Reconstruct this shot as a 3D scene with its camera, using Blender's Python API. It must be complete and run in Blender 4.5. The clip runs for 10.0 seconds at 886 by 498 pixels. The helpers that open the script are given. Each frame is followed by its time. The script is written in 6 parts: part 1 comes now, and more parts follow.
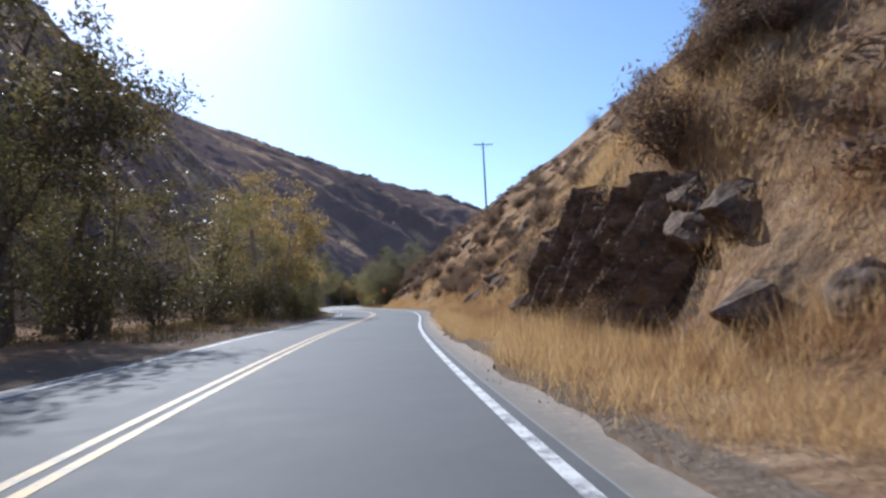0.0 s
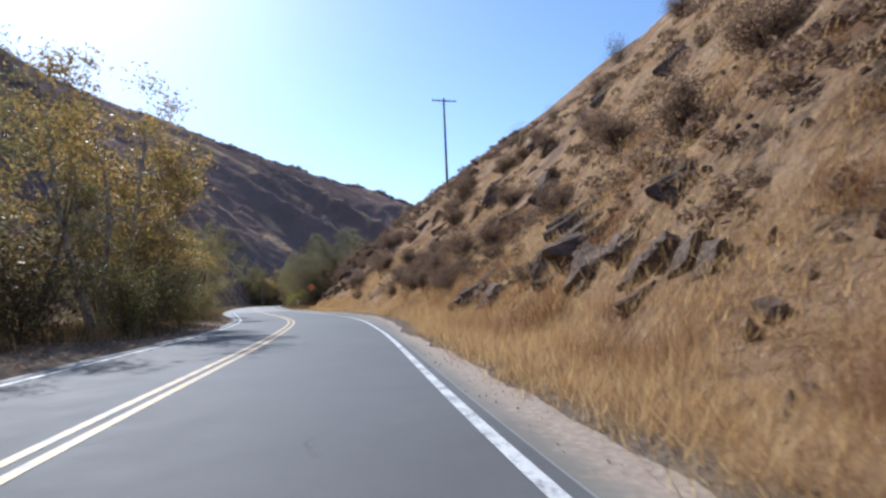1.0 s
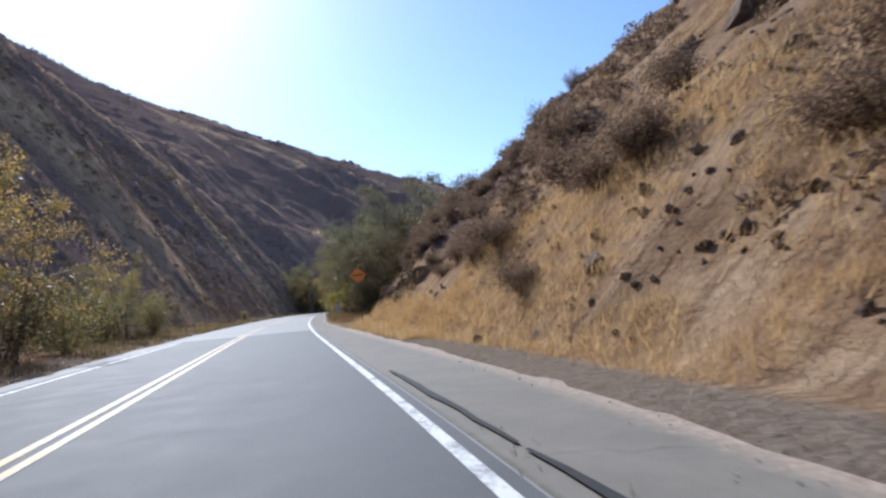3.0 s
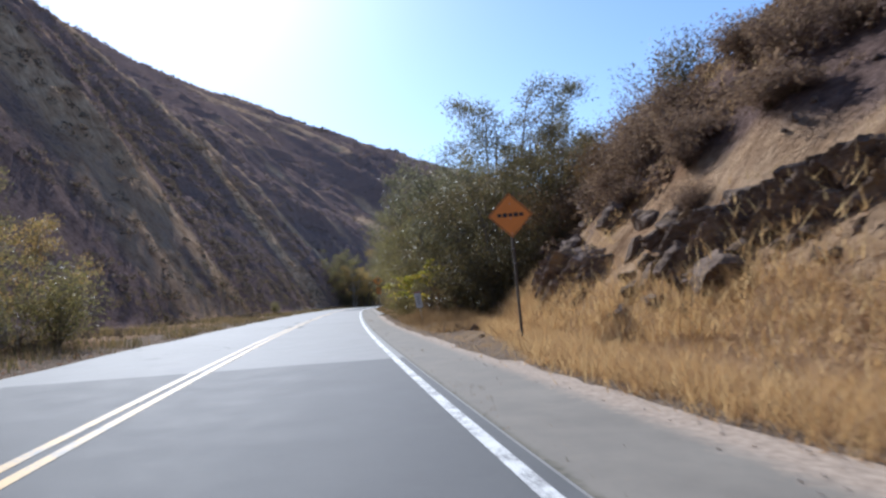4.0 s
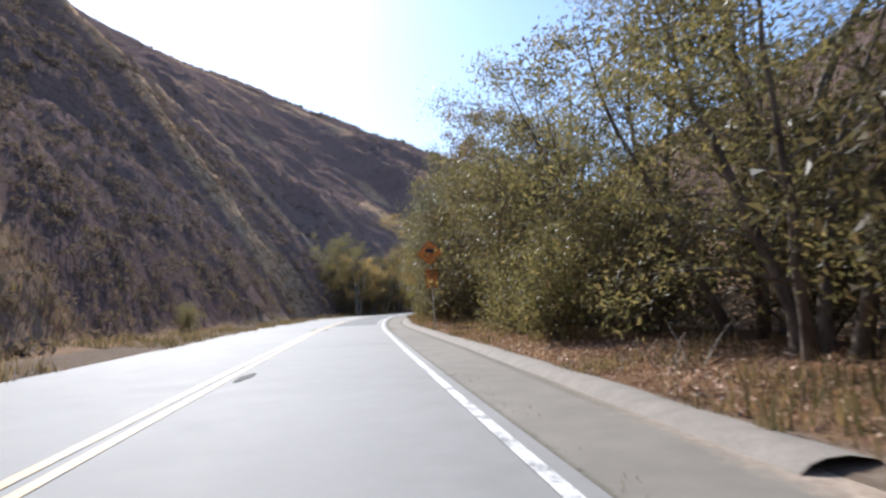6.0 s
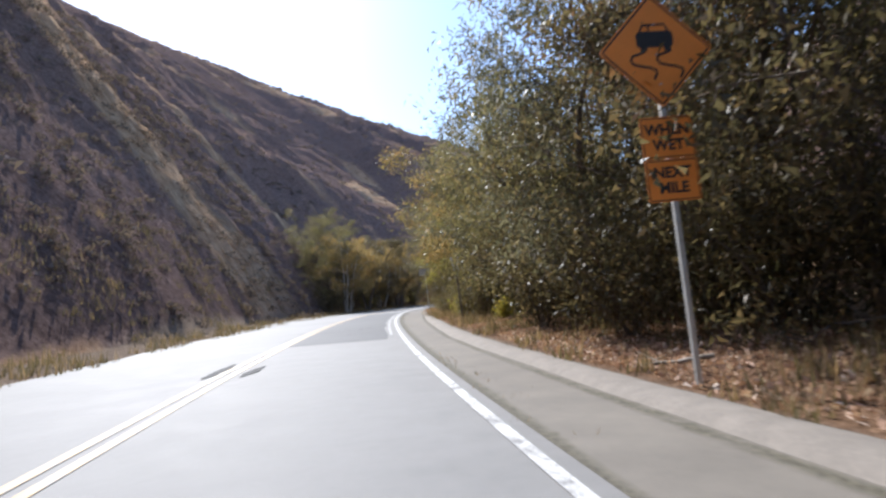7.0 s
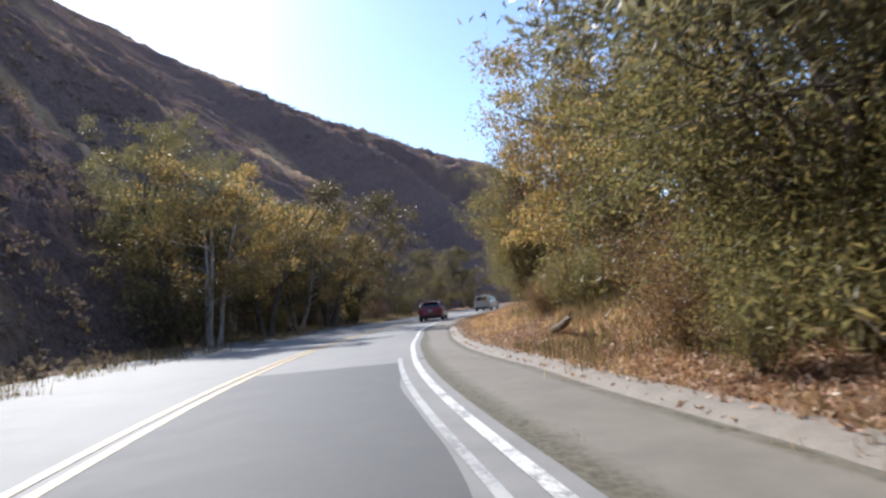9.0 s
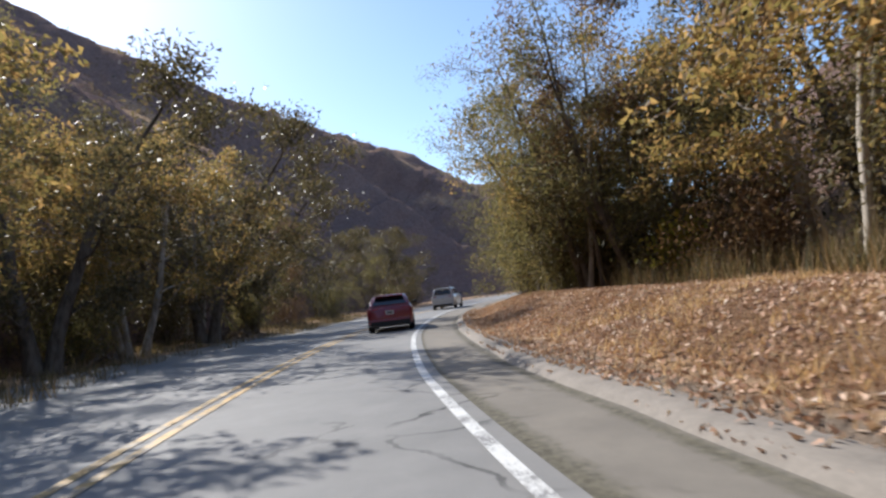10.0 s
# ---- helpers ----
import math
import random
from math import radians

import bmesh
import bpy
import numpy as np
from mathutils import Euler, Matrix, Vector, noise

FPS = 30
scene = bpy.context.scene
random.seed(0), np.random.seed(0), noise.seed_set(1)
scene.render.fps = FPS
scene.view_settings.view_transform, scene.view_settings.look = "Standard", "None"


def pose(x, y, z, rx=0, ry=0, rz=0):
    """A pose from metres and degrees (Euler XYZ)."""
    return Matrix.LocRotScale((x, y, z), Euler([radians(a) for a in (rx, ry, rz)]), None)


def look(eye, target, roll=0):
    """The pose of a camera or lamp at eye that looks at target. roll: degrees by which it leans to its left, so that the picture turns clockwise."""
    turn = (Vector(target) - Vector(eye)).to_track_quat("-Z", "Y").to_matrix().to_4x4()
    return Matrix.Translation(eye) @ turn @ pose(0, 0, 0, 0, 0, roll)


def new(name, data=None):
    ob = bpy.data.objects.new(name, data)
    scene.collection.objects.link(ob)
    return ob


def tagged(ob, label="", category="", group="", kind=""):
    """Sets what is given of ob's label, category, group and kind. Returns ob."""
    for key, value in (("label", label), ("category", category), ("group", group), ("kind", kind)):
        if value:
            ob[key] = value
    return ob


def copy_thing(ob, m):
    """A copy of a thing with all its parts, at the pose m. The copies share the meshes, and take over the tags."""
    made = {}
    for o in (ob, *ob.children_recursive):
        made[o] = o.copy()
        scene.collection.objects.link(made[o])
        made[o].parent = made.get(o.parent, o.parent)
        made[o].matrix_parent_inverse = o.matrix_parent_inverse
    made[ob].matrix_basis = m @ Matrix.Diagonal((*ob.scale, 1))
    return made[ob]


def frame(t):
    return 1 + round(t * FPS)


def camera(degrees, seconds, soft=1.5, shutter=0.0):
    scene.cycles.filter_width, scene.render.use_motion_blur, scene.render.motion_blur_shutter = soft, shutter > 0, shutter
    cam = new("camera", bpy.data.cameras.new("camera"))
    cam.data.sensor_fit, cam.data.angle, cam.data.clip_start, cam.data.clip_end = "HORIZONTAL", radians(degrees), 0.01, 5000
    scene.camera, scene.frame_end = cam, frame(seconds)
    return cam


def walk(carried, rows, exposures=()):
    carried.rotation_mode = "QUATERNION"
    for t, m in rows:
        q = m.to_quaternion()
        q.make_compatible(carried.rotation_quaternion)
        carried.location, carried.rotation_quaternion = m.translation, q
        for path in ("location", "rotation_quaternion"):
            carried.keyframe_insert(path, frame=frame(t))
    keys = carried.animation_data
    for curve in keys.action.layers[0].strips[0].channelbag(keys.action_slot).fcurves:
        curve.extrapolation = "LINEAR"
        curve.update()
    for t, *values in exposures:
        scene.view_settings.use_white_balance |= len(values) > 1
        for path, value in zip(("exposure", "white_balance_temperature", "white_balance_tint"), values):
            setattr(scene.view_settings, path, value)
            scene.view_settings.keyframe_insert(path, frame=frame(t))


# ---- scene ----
# ---- camera ----
cam = camera(75.0, 10.0, soft=2.5, shutter=0.07)
PATH = [
    (0, pose(0.000, 0.000, 1.2, 94.87, 2.67, 0.30)),
    (0.5, pose(-1.370, 10.777, 1.2, 94.66, 2.77, -4.67)),
    (1, pose(-2.198, 21.680, 1.2, 94.60, 2.35, -6.62)),
    (1.5, pose(-2.680, 32.647, 1.2, 94.58, 1.75, -7.44)),
    (2, pose(-3.258, 43.621, 1.2, 94.55, 3.33, -7.41)),
    (2.5, pose(-4.273, 54.755, 1.2, 94.78, 1.45, -4.83)),
    (2.7, pose(-4.884, 59.201, 1.2, 94.88, 2.87, -3.01)),
    (3.8, pose(-10.609, 83.367, 1.2, 94.68, 4.34, 2.34)),
    (4.1, pose(-12.295, 90.010, 1.2, 94.85, 2.99, 3.21)),
    (4.5, pose(-14.458, 98.864, 1.2, 94.77, 3.55, 3.52)),
    (5, pose(-17.082, 110.019, 1.2, 94.76, 3.19, 3.90)),
    (5.2, pose(-18.105, 114.465, 1.2, 95.17, 3.45, 4.11)),
    (6.3, pose(-23.197, 139.017, 1.2, 95.50, 2.27, 2.65)),
    (6.5, pose(-24.053, 143.518, 1.2, 95.31, 2.34, 2.57)),
    (7, pose(-26.323, 154.825, 1.2, 94.72, 4.34, 1.99)),
    (7.5, pose(-28.425, 166.010, 1.2, 94.87, 3.28, -0.02)),
    (8, pose(-30.127, 177.013, 1.2, 95.03, 3.18, -1.74)),
    (8.5, pose(-31.471, 187.748, 1.2, 95.34, 4.63, -3.53)),
    (9, pose(-32.502, 198.056, 1.2, 95.39, 5.02, -6.20)),
    (9.5, pose(-33.004, 207.943, 1.2, 95.09, 3.60, -10.53)),
    (9.9, pose(-32.573, 215.735, 1.2, 94.76, 5.43, -13.68)),
    (10, pose(-32.413, 217.677, 1.2, 94.47, 6.44, -14.32)),
]
walk(cam, PATH, exposures=((0, 0.3, 5320, 11), (2.5, 0.35, 5300, 11), (4, 0.4, 5300, 11), (4.6, 0.5, 5600, 11), (6.4, 0.8, 5650, 12), (8.4, 0.85, 5600, 12), (10, 0.62, 5850, 11)))

# ---- daylight ----
SUN_LEFT, SUN_UP = 28.0, 38.0          # degrees left of +y, and above the horizon
world = bpy.data.worlds.new("sky")
scene.world = world
world.use_nodes = True
wn = world.node_tree.nodes
sky = wn.new("ShaderNodeTexSky")
sky.sky_type = "NISHITA"
sky.sun_disc = False
sky.sun_elevation = radians(SUN_UP)
sky.sun_rotation = radians(-SUN_LEFT)
sky.altitude = 400
sky.air_density = 1.0
sky.dust_density = 0.7
wn["Background"].inputs["Strength"].default_value = 0.135
world.node_tree.links.new(sky.outputs[0], wn["Background"].inputs["Color"])
sun = new("sun", bpy.data.lights.new("sun", "SUN"))
sun.data.energy, sun.data.angle, sun.data.color = 5.0, radians(0.55), (1.0, 0.92, 0.8)
sun_way = Vector((-math.sin(radians(SUN_LEFT)) * math.cos(radians(SUN_UP)),
                  math.cos(radians(SUN_LEFT)) * math.cos(radians(SUN_UP)), math.sin(radians(SUN_UP))))
sun.matrix_world = look(sun_way * 300, (0, 0, 0))

# ---- materials ----


def material(name, rough=0.8, metal=0.0, spec=0.4):
    m = bpy.data.materials.new(name)
    m.use_nodes = True
    b = m.node_tree.nodes["Principled BSDF"]
    b.inputs["Roughness"].default_value = rough
    b.inputs["Metallic"].default_value = metal
    b.inputs["Specular IOR Level"].default_value = spec
    return m, m.node_tree, b


def coords(nt, scale=(1, 1, 1), turn=(0, 0, 0)):
    tc = nt.nodes.new("ShaderNodeTexCoord")
    mp = nt.nodes.new("ShaderNodeMapping")
    mp.inputs["Scale"].default_value = scale
    mp.inputs["Rotation"].default_value = turn
    nt.links.new(tc.outputs["Object"], mp.inputs[0])
    return mp.outputs[0]


def noise_tex(nt, vec, scale, detail=5, rough=0.6, dist=0.0):
    n = nt.nodes.new("ShaderNodeTexNoise")
    n.inputs["Scale"].default_value = scale
    n.inputs["Detail"].default_value = detail
    n.inputs["Roughness"].default_value = rough
    n.inputs["Distortion"].default_value = dist
    nt.links.new(vec, n.inputs["Vector"])
    return n.outputs["Fac"]


def ramp(nt, fac, stops):
    r = nt.nodes.new("ShaderNodeValToRGB")
    e = r.color_ramp.elements
    while len(e) < len(stops):
        e.new(0.5)
    for el, (p, c) in zip(e, stops):
        el.position = p
        el.color = (*c, 1) if len(c) == 3 else c
    nt.links.new(fac, r.inputs[0])
    return r.outputs[0]


def grey(nt, fac, a, b):
    return ramp(nt, fac, ((a, (0, 0, 0)), (b, (1, 1, 1))))


def mix(nt, fac, a, b, kind="MIX"):
    m = nt.nodes.new("ShaderNodeMix")
    m.data_type, m.blend_type = "RGBA", kind
    for sock, v in ((m.inputs[0], fac), (m.inputs[6], a), (m.inputs[7], b)):
        if isinstance(v, (int, float)):
            sock.default_value = v
        elif isinstance(v, tuple):
            sock.default_value = (*v, 1)
        else:
            nt.links.new(v, sock)
    return m.outputs[2]


def calc(nt, op, a, b):
    m = nt.nodes.new("ShaderNodeMath")
    m.operation = op
    m.use_clamp = True
    for sock, v in ((m.inputs[0], a), (m.inputs[1], b)):
        if isinstance(v, (int, float)):
            sock.default_value = v
        else:
            nt.links.new(v, sock)
    return m.outputs[0]


def bump(nt, b, height, strength=0.4, dist=0.05):
    n = nt.nodes.new("ShaderNodeBump")
    n.inputs["Strength"].default_value = strength
    n.inputs["Distance"].default_value = dist
    nt.links.new(height, n.inputs["Height"])
    nt.links.new(n.outputs[0], b.inputs["Normal"])


def attr(nt, name):
    a = nt.nodes.new("ShaderNodeAttribute")
    a.attribute_name = name
    return a.outputs["Fac"]


def plain(name, col, rough=0.6, metal=0.0, var=0.25, scale=6.0, spec=0.4):
    """A surface of one hue with grain and wear at two scales."""
    m, nt, b = material(name, rough, metal, spec)
    v = coords(nt)
    n1, n2 = noise_tex(nt, v, scale), noise_tex(nt, v, scale * 9)
    f = calc(nt, "ADD", calc(nt, "MULTIPLY", n1, 0.6), calc(nt, "MULTIPLY", n2, 0.4))
    dark = tuple(c * (1 - var) for c in col)
    light = tuple(min(1, c * (1 + var)) for c in col)
    nt.links.new(ramp(nt, f, ((0.3, dark), (0.7, light))), b.inputs["Base Color"])
    bump(nt, b, n2, 0.15, 0.01)
    return m


def ground_material():
    m, nt, b = material("dry_hillside", 1.0, 0, 0.0)
    v = coords(nt)
    big, mid, fine = noise_tex(nt, v, 0.09, 6), noise_tex(nt, v, 0.55, 6, 0.65), noise_tex(nt, v, 5.0, 6, 0.7)
    tiny = noise_tex(nt, v, 22.0, 4, 0.7)
    grass = ramp(nt, mid, ((0.28, (0.31, 0.195, 0.122)), (0.45, (0.53, 0.365, 0.23)), (0.62, (0.68, 0.5, 0.335)), (0.8, (0.76, 0.6, 0.44))))
    grass = mix(nt, 0.42, grass, ramp(nt, fine, ((0.3, (0.35, 0.3, 0.25)), (0.65, (1.0, 1.0, 1.0)))), "MULTIPLY")
    # dead grass combed down the slope, with thin worn runs between
    comb = noise_tex(nt, coords(nt, (0.3, 1.5, 0.3)), 1.9, 7, 0.68, 0.6)
    grass = mix(nt, 0.85, grass, ramp(nt, comb, ((0.34, (0.55, 0.48, 0.43)), (0.48, (1.0, 0.97, 0.94)), (0.62, (1.2, 1.17, 1.12)))), "MULTIPLY")
    bush = ramp(nt, fine, ((0.3, (0.15, 0.108, 0.095)), (0.55, (0.3, 0.215, 0.185)), (0.75, (0.44, 0.325, 0.265))))
    bush = mix(nt, 0.62, bush, ramp(nt, noise_tex(nt, v, 1.6, 6, 0.7), ((0.36, (0.34, 0.32, 0.31)), (0.5, (0.85, 0.82, 0.8)), (0.66, (1.0, 1.0, 1.0)))), "MULTIPLY")
    rock = ramp(nt, fine, ((0.3, (0.06, 0.044, 0.035)), (0.55, (0.14, 0.106, 0.083)), (0.8, (0.26, 0.21, 0.17))))
    dirt = ramp(nt, fine, ((0.3, (0.23, 0.175, 0.13)), (0.7, (0.44, 0.35, 0.265))))
    litter = ramp(nt, tiny, ((0.3, (0.15, 0.09, 0.055)), (0.5, (0.31, 0.19, 0.115)), (0.72, (0.48, 0.33, 0.22))))
    cover = calc(nt, "ADD", attr(nt, "brush"), calc(nt, "SUBTRACT", calc(nt, "MULTIPLY", mid, 1.1), 0.55))
    col = mix(nt, grey(nt, cover, 0.3, 0.66), grass, bush)
    rk = calc(nt, "ADD", attr(nt, "stone"), calc(nt, "SUBTRACT", calc(nt, "MULTIPLY", mid, 1.2), 0.62))
    col = mix(nt, grey(nt, rk, 0.42, 0.56), col, rock)
    dr = calc(nt, "ADD", attr(nt, "dirt"), calc(nt, "SUBTRACT", calc(nt, "MULTIPLY", fine, 0.8), 0.4))
    col = mix(nt, grey(nt, dr, 0.4, 0.6), col, dirt)
    lt = calc(nt, "ADD", attr(nt, "litter"), calc(nt, "SUBTRACT", calc(nt, "MULTIPLY", fine, 0.8), 0.4))
    col = mix(nt, grey(nt, lt, 0.4, 0.6), col, litter)
    col = mix(nt, 0.35, col, ramp(nt, big, ((0.3, (0.55, 0.5, 0.48)), (0.7, (1.0, 1.0, 1.0)))), "MULTIPLY")
    nt.links.new(col, b.inputs["Base Color"])
    bump(nt, b, calc(nt, "ADD", calc(nt, "MULTIPLY", fine, 0.7), calc(nt, "MULTIPLY", tiny, 0.3)), 1.0, 0.4)
    return m


def asphalt(name, lo, hi, rough=0.62, silt=False):
    m, nt, b = material(name, rough, 0, 0.22)
    v = coords(nt)
    big, mid, grain = noise_tex(nt, v, 0.12, 5), noise_tex(nt, v, 1.3, 6, 0.65), noise_tex(nt, v, 70, 3, 0.7)
    f = calc(nt, "ADD", calc(nt, "MULTIPLY", mid, 0.5), calc(nt, "ADD", calc(nt, "MULTIPLY", big, 0.3), calc(nt, "MULTIPLY", grain, 0.2)))
    col = ramp(nt, f, ((0.3, lo), (0.7, hi)))
    crack = nt.nodes.new("ShaderNodeTexVoronoi")
    crack.feature = "DISTANCE_TO_EDGE"
    crack.inputs["Scale"].default_value = 0.42
    warp = nt.nodes.new("ShaderNodeVectorMath")
    warp.operation = "ADD"
    nt.links.new(v, warp.inputs[0])
    n = nt.nodes.new("ShaderNodeTexNoise")
    n.inputs["Scale"].default_value = 0.9
    n.inputs["Detail"].default_value = 5
    nt.links.new(v, n.inputs["Vector"])
    nt.links.new(n.outputs["Color"], warp.inputs[1])
    nt.links.new(warp.outputs[0], crack.inputs["Vector"])
    line = grey(nt, crack.outputs["Distance"], 0.004, 0.012)
    keep = calc(nt, "MAXIMUM", line, grey(nt, big, 0.36, 0.42))
    col = mix(nt, keep, tuple(c * 0.35 for c in lo), col)
    if silt:
        # dirt and moss in the seam, and the curb's shadow line painted along its foot
        fine = noise_tex(nt, v, 4.5, 6, 0.75)
        f = calc(nt, "ADD", attr(nt, "silt"), calc(nt, "SUBTRACT", calc(nt, "MULTIPLY", fine, 1.3), 0.65))
        dark_tone = ramp(nt, noise_tex(nt, v, 14, 5, 0.7), ((0.3, (0.05, 0.046, 0.032)), (0.7, (0.17, 0.15, 0.105))))
        col = mix(nt, grey(nt, f, 0.35, 0.75), col, dark_tone)
        f = calc(nt, "ADD", attr(nt, "dust"), calc(nt, "SUBTRACT", calc(nt, "MULTIPLY", fine, 1.4), 0.7))
        col = mix(nt, grey(nt, f, 0.3, 0.8), col, ramp(nt, noise_tex(nt, v, 11, 5, 0.7), ((0.3, (0.22, 0.165, 0.12)), (0.7, (0.44, 0.35, 0.265)))))
    nt.links.new(col, b.inputs["Base Color"])
    nt.links.new(ramp(nt, mid, ((0.3, (rough - 0.05,) * 3), (0.7, (rough + 0.05,) * 3))), b.inputs["Roughness"])
    bump(nt, b, grain, 0.35, 0.01)
    return m


def paint_line(name, col, under):
    m, nt, b = material(name, 0.6, 0, 0.4)
    v = coords(nt)
    n, g = noise_tex(nt, v, 2.2, 6, 0.7), noise_tex(nt, v, 30, 4, 0.7)
    f = calc(nt, "ADD", calc(nt, "MULTIPLY", n, 0.6), calc(nt, "MULTIPLY", g, 0.4))
    nt.links.new(mix(nt, grey(nt, f, 0.42, 0.53), under, col), b.inputs["Base Color"])
    bump(nt, b, g, 0.3, 0.005)
    return m


def leaf_material(name, stops, glow=0.56, gloss=0.46):
    """Thin leaves: a glossy face, and light that comes through the blade."""
    m, nt, b = material(name, gloss, 0, 0.15 if gloss < 0.8 else 0.05)
    geo = nt.nodes.new("ShaderNodeNewGeometry")
    v = coords(nt)
    patch = noise_tex(nt, v, 0.5, 3)
    f = calc(nt, "ADD", calc(nt, "MULTIPLY", geo.outputs["Random Per Island"], 0.62), calc(nt, "MULTIPLY", patch, 0.4))
    col = ramp(nt, f, stops)
    nt.links.new(col, b.inputs["Base Color"])
    tr = nt.nodes.new("ShaderNodeBsdfTranslucent")
    nt.links.new(mix(nt, 1.0, col, (1.0, 0.97, 0.74), "MULTIPLY"), tr.inputs["Color"])
    sh = nt.nodes.new("ShaderNodeMixShader")
    sh.inputs[0].default_value = glow
    nt.links.new(b.outputs[0], sh.inputs[1])
    nt.links.new(tr.outputs[0], sh.inputs[2])
    nt.links.new(sh.outputs[0], nt.nodes["Material Output"].inputs["Surface"])
    return m


def rock_material():
    m, nt, b = material("weathered_rock", 0.95, 0, 0.08)
    v = coords(nt)
    st = coords(nt, (0.8, 0.8, 2.6), (0.9, 0.3, 0.3))
    a, f, g = noise_tex(nt, st, 1.1, 6, 0.65), noise_tex(nt, v, 3.2, 7, 0.7), noise_tex(nt, v, 26, 4, 0.7)
    col = ramp(nt, a, ((0.28, (0.08, 0.057, 0.045)), (0.45, (0.17, 0.126, 0.098)), (0.6, (0.28, 0.215, 0.17)), (0.78, (0.43, 0.345, 0.28))))
    col = mix(nt, 0.7, col, ramp(nt, f, ((0.3, (0.3, 0.26, 0.24)), (0.65, (1.0, 1.0, 1.0)))), "MULTIPLY")
    col = mix(nt, grey(nt, noise_tex(nt, v, 1.7, 5), 0.56, 0.66), col, (0.24, 0.165, 0.095))
    nt.links.new(col, b.inputs["Base Color"])
    facet = nt.nodes.new("ShaderNodeTexVoronoi")
    facet.inputs["Scale"].default_value = 2.6
    facet.inputs["Randomness"].default_value = 1.0
    nt.links.new(coords(nt, (0.7, 1.3, 1.9), (0.4, 0.7, 0.2)), facet.inputs["Vector"])
    rel = calc(nt, "ADD", calc(nt, "MULTIPLY", f, 0.45), calc(nt, "MULTIPLY", g, 0.2))
    bump(nt, b, calc(nt, "ADD", rel, calc(nt, "MULTIPLY", facet.outputs["Distance"], 0.25)), 1.0, 0.11)
    return m


def bark_material(name, dark, light):
    m, nt, b = material(name, 0.9, 0, 0.2)
    v, w = coords(nt, (1, 1, 0.35)), coords(nt)
    a, g = noise_tex(nt, v, 4.0, 6, 0.65), noise_tex(nt, w, 30, 4)
    nt.links.new(ramp(nt, a, ((0.35, dark), (0.6, light))), b.inputs["Base Color"])
    bump(nt, b, calc(nt, "ADD", calc(nt, "MULTIPLY", a, 0.6), calc(nt, "MULTIPLY", g, 0.4)), 0.7, 0.04)
    return m


def car_paint(name, col):
    m, nt, b = material(name, 0.32, 0.0, 0.5)
    b.inputs["Coat Weight"].default_value = 0.6
    b.inputs["Coat Roughness"].default_value = 0.12
    v = coords(nt)
    n = noise_tex(nt, v, 1.5, 5)
    nt.links.new(ramp(nt, n, ((0.3, tuple(c * 0.85 for c in col)), (0.7, col))), b.inputs["Base Color"])
    return m


M_GROUND = ground_material()
M_ROAD = asphalt("old_asphalt", (0.165, 0.16, 0.148), (0.28, 0.268, 0.25), 0.72)
M_PATCH = asphalt("newer_asphalt", (0.072, 0.071, 0.07), (0.135, 0.133, 0.128), 0.74)
M_SHOULDER = asphalt("dusty_shoulder", (0.14, 0.124, 0.102), (0.255, 0.226, 0.184), 0.85, True)
M_WHITE = paint_line("white_line_paint", (0.62, 0.61, 0.57), (0.2, 0.19, 0.18))
M_FAINT = paint_line("faded_line_paint", (0.4, 0.39, 0.365), (0.2, 0.19, 0.18))
M_YELLOW = paint_line("yellow_line_paint", (0.5, 0.31, 0.09), (0.2, 0.185, 0.16))
M_ROCK = rock_material()
M_BARK = bark_material("grey_brown_bark", (0.07, 0.055, 0.042), (0.19, 0.155, 0.12))
M_PALE = bark_material("pale_mottled_bark", (0.2, 0.17, 0.13), (0.5, 0.45, 0.38))
M_TWIG = bark_material("dry_twigs", (0.07, 0.05, 0.035), (0.19, 0.135, 0.085))
M_LEAF_OLIVE = leaf_material("olive_leaves", ((0.12, (0.082, 0.084, 0.046)), (0.4, (0.168, 0.160, 0.078)), (0.65, (0.270, 0.228, 0.102)), (0.88, (0.375, 0.285, 0.130))))
M_LEAF_GREY = leaf_material("grey_green_leaves", ((0.12, (0.074, 0.077, 0.056)), (0.45, (0.149, 0.148, 0.101)), (0.7, (0.216, 0.200, 0.133)), (0.9, (0.324, 0.270, 0.178))), 0.52)
M_LEAF_GOLD = leaf_material("golden_autumn_leaves", ((0.12, (0.12, 0.116, 0.045)), (0.35, (0.245, 0.2, 0.08)), (0.6, (0.4, 0.282, 0.118)), (0.88, (0.47, 0.285, 0.14))), 0.62)
M_LEAF_BRIGHT = leaf_material("bright_yellow_leaves", ((0.12, (0.15, 0.16, 0.04)), (0.42, (0.33, 0.32, 0.06)), (0.66, (0.5, 0.41, 0.075)), (0.9, (0.44, 0.25, 0.065))), 0.55)
M_LEAF_LIME = leaf_material("yellow_green_leaves", ((0.12, (0.1, 0.105, 0.03)), (0.4, (0.24, 0.235, 0.06)), (0.65, (0.38, 0.335, 0.085)), (0.9, (0.47, 0.37, 0.1))), 0.6)
M_LEAF_RUST = leaf_material("rusty_leaves", ((0.12, (0.088, 0.059, 0.044)), (0.45, (0.196, 0.122, 0.076)), (0.7, (0.299, 0.181, 0.098)), (0.9, (0.268, 0.201, 0.109))), 0.45)
M_LEAF_DARK = leaf_material("dark_evergreen_leaves", ((0.12, (0.060, 0.055, 0.033)), (0.45, (0.122, 0.104, 0.057)), (0.7, (0.178, 0.142, 0.075)), (0.9, (0.24, 0.165, 0.09))), 0.42)
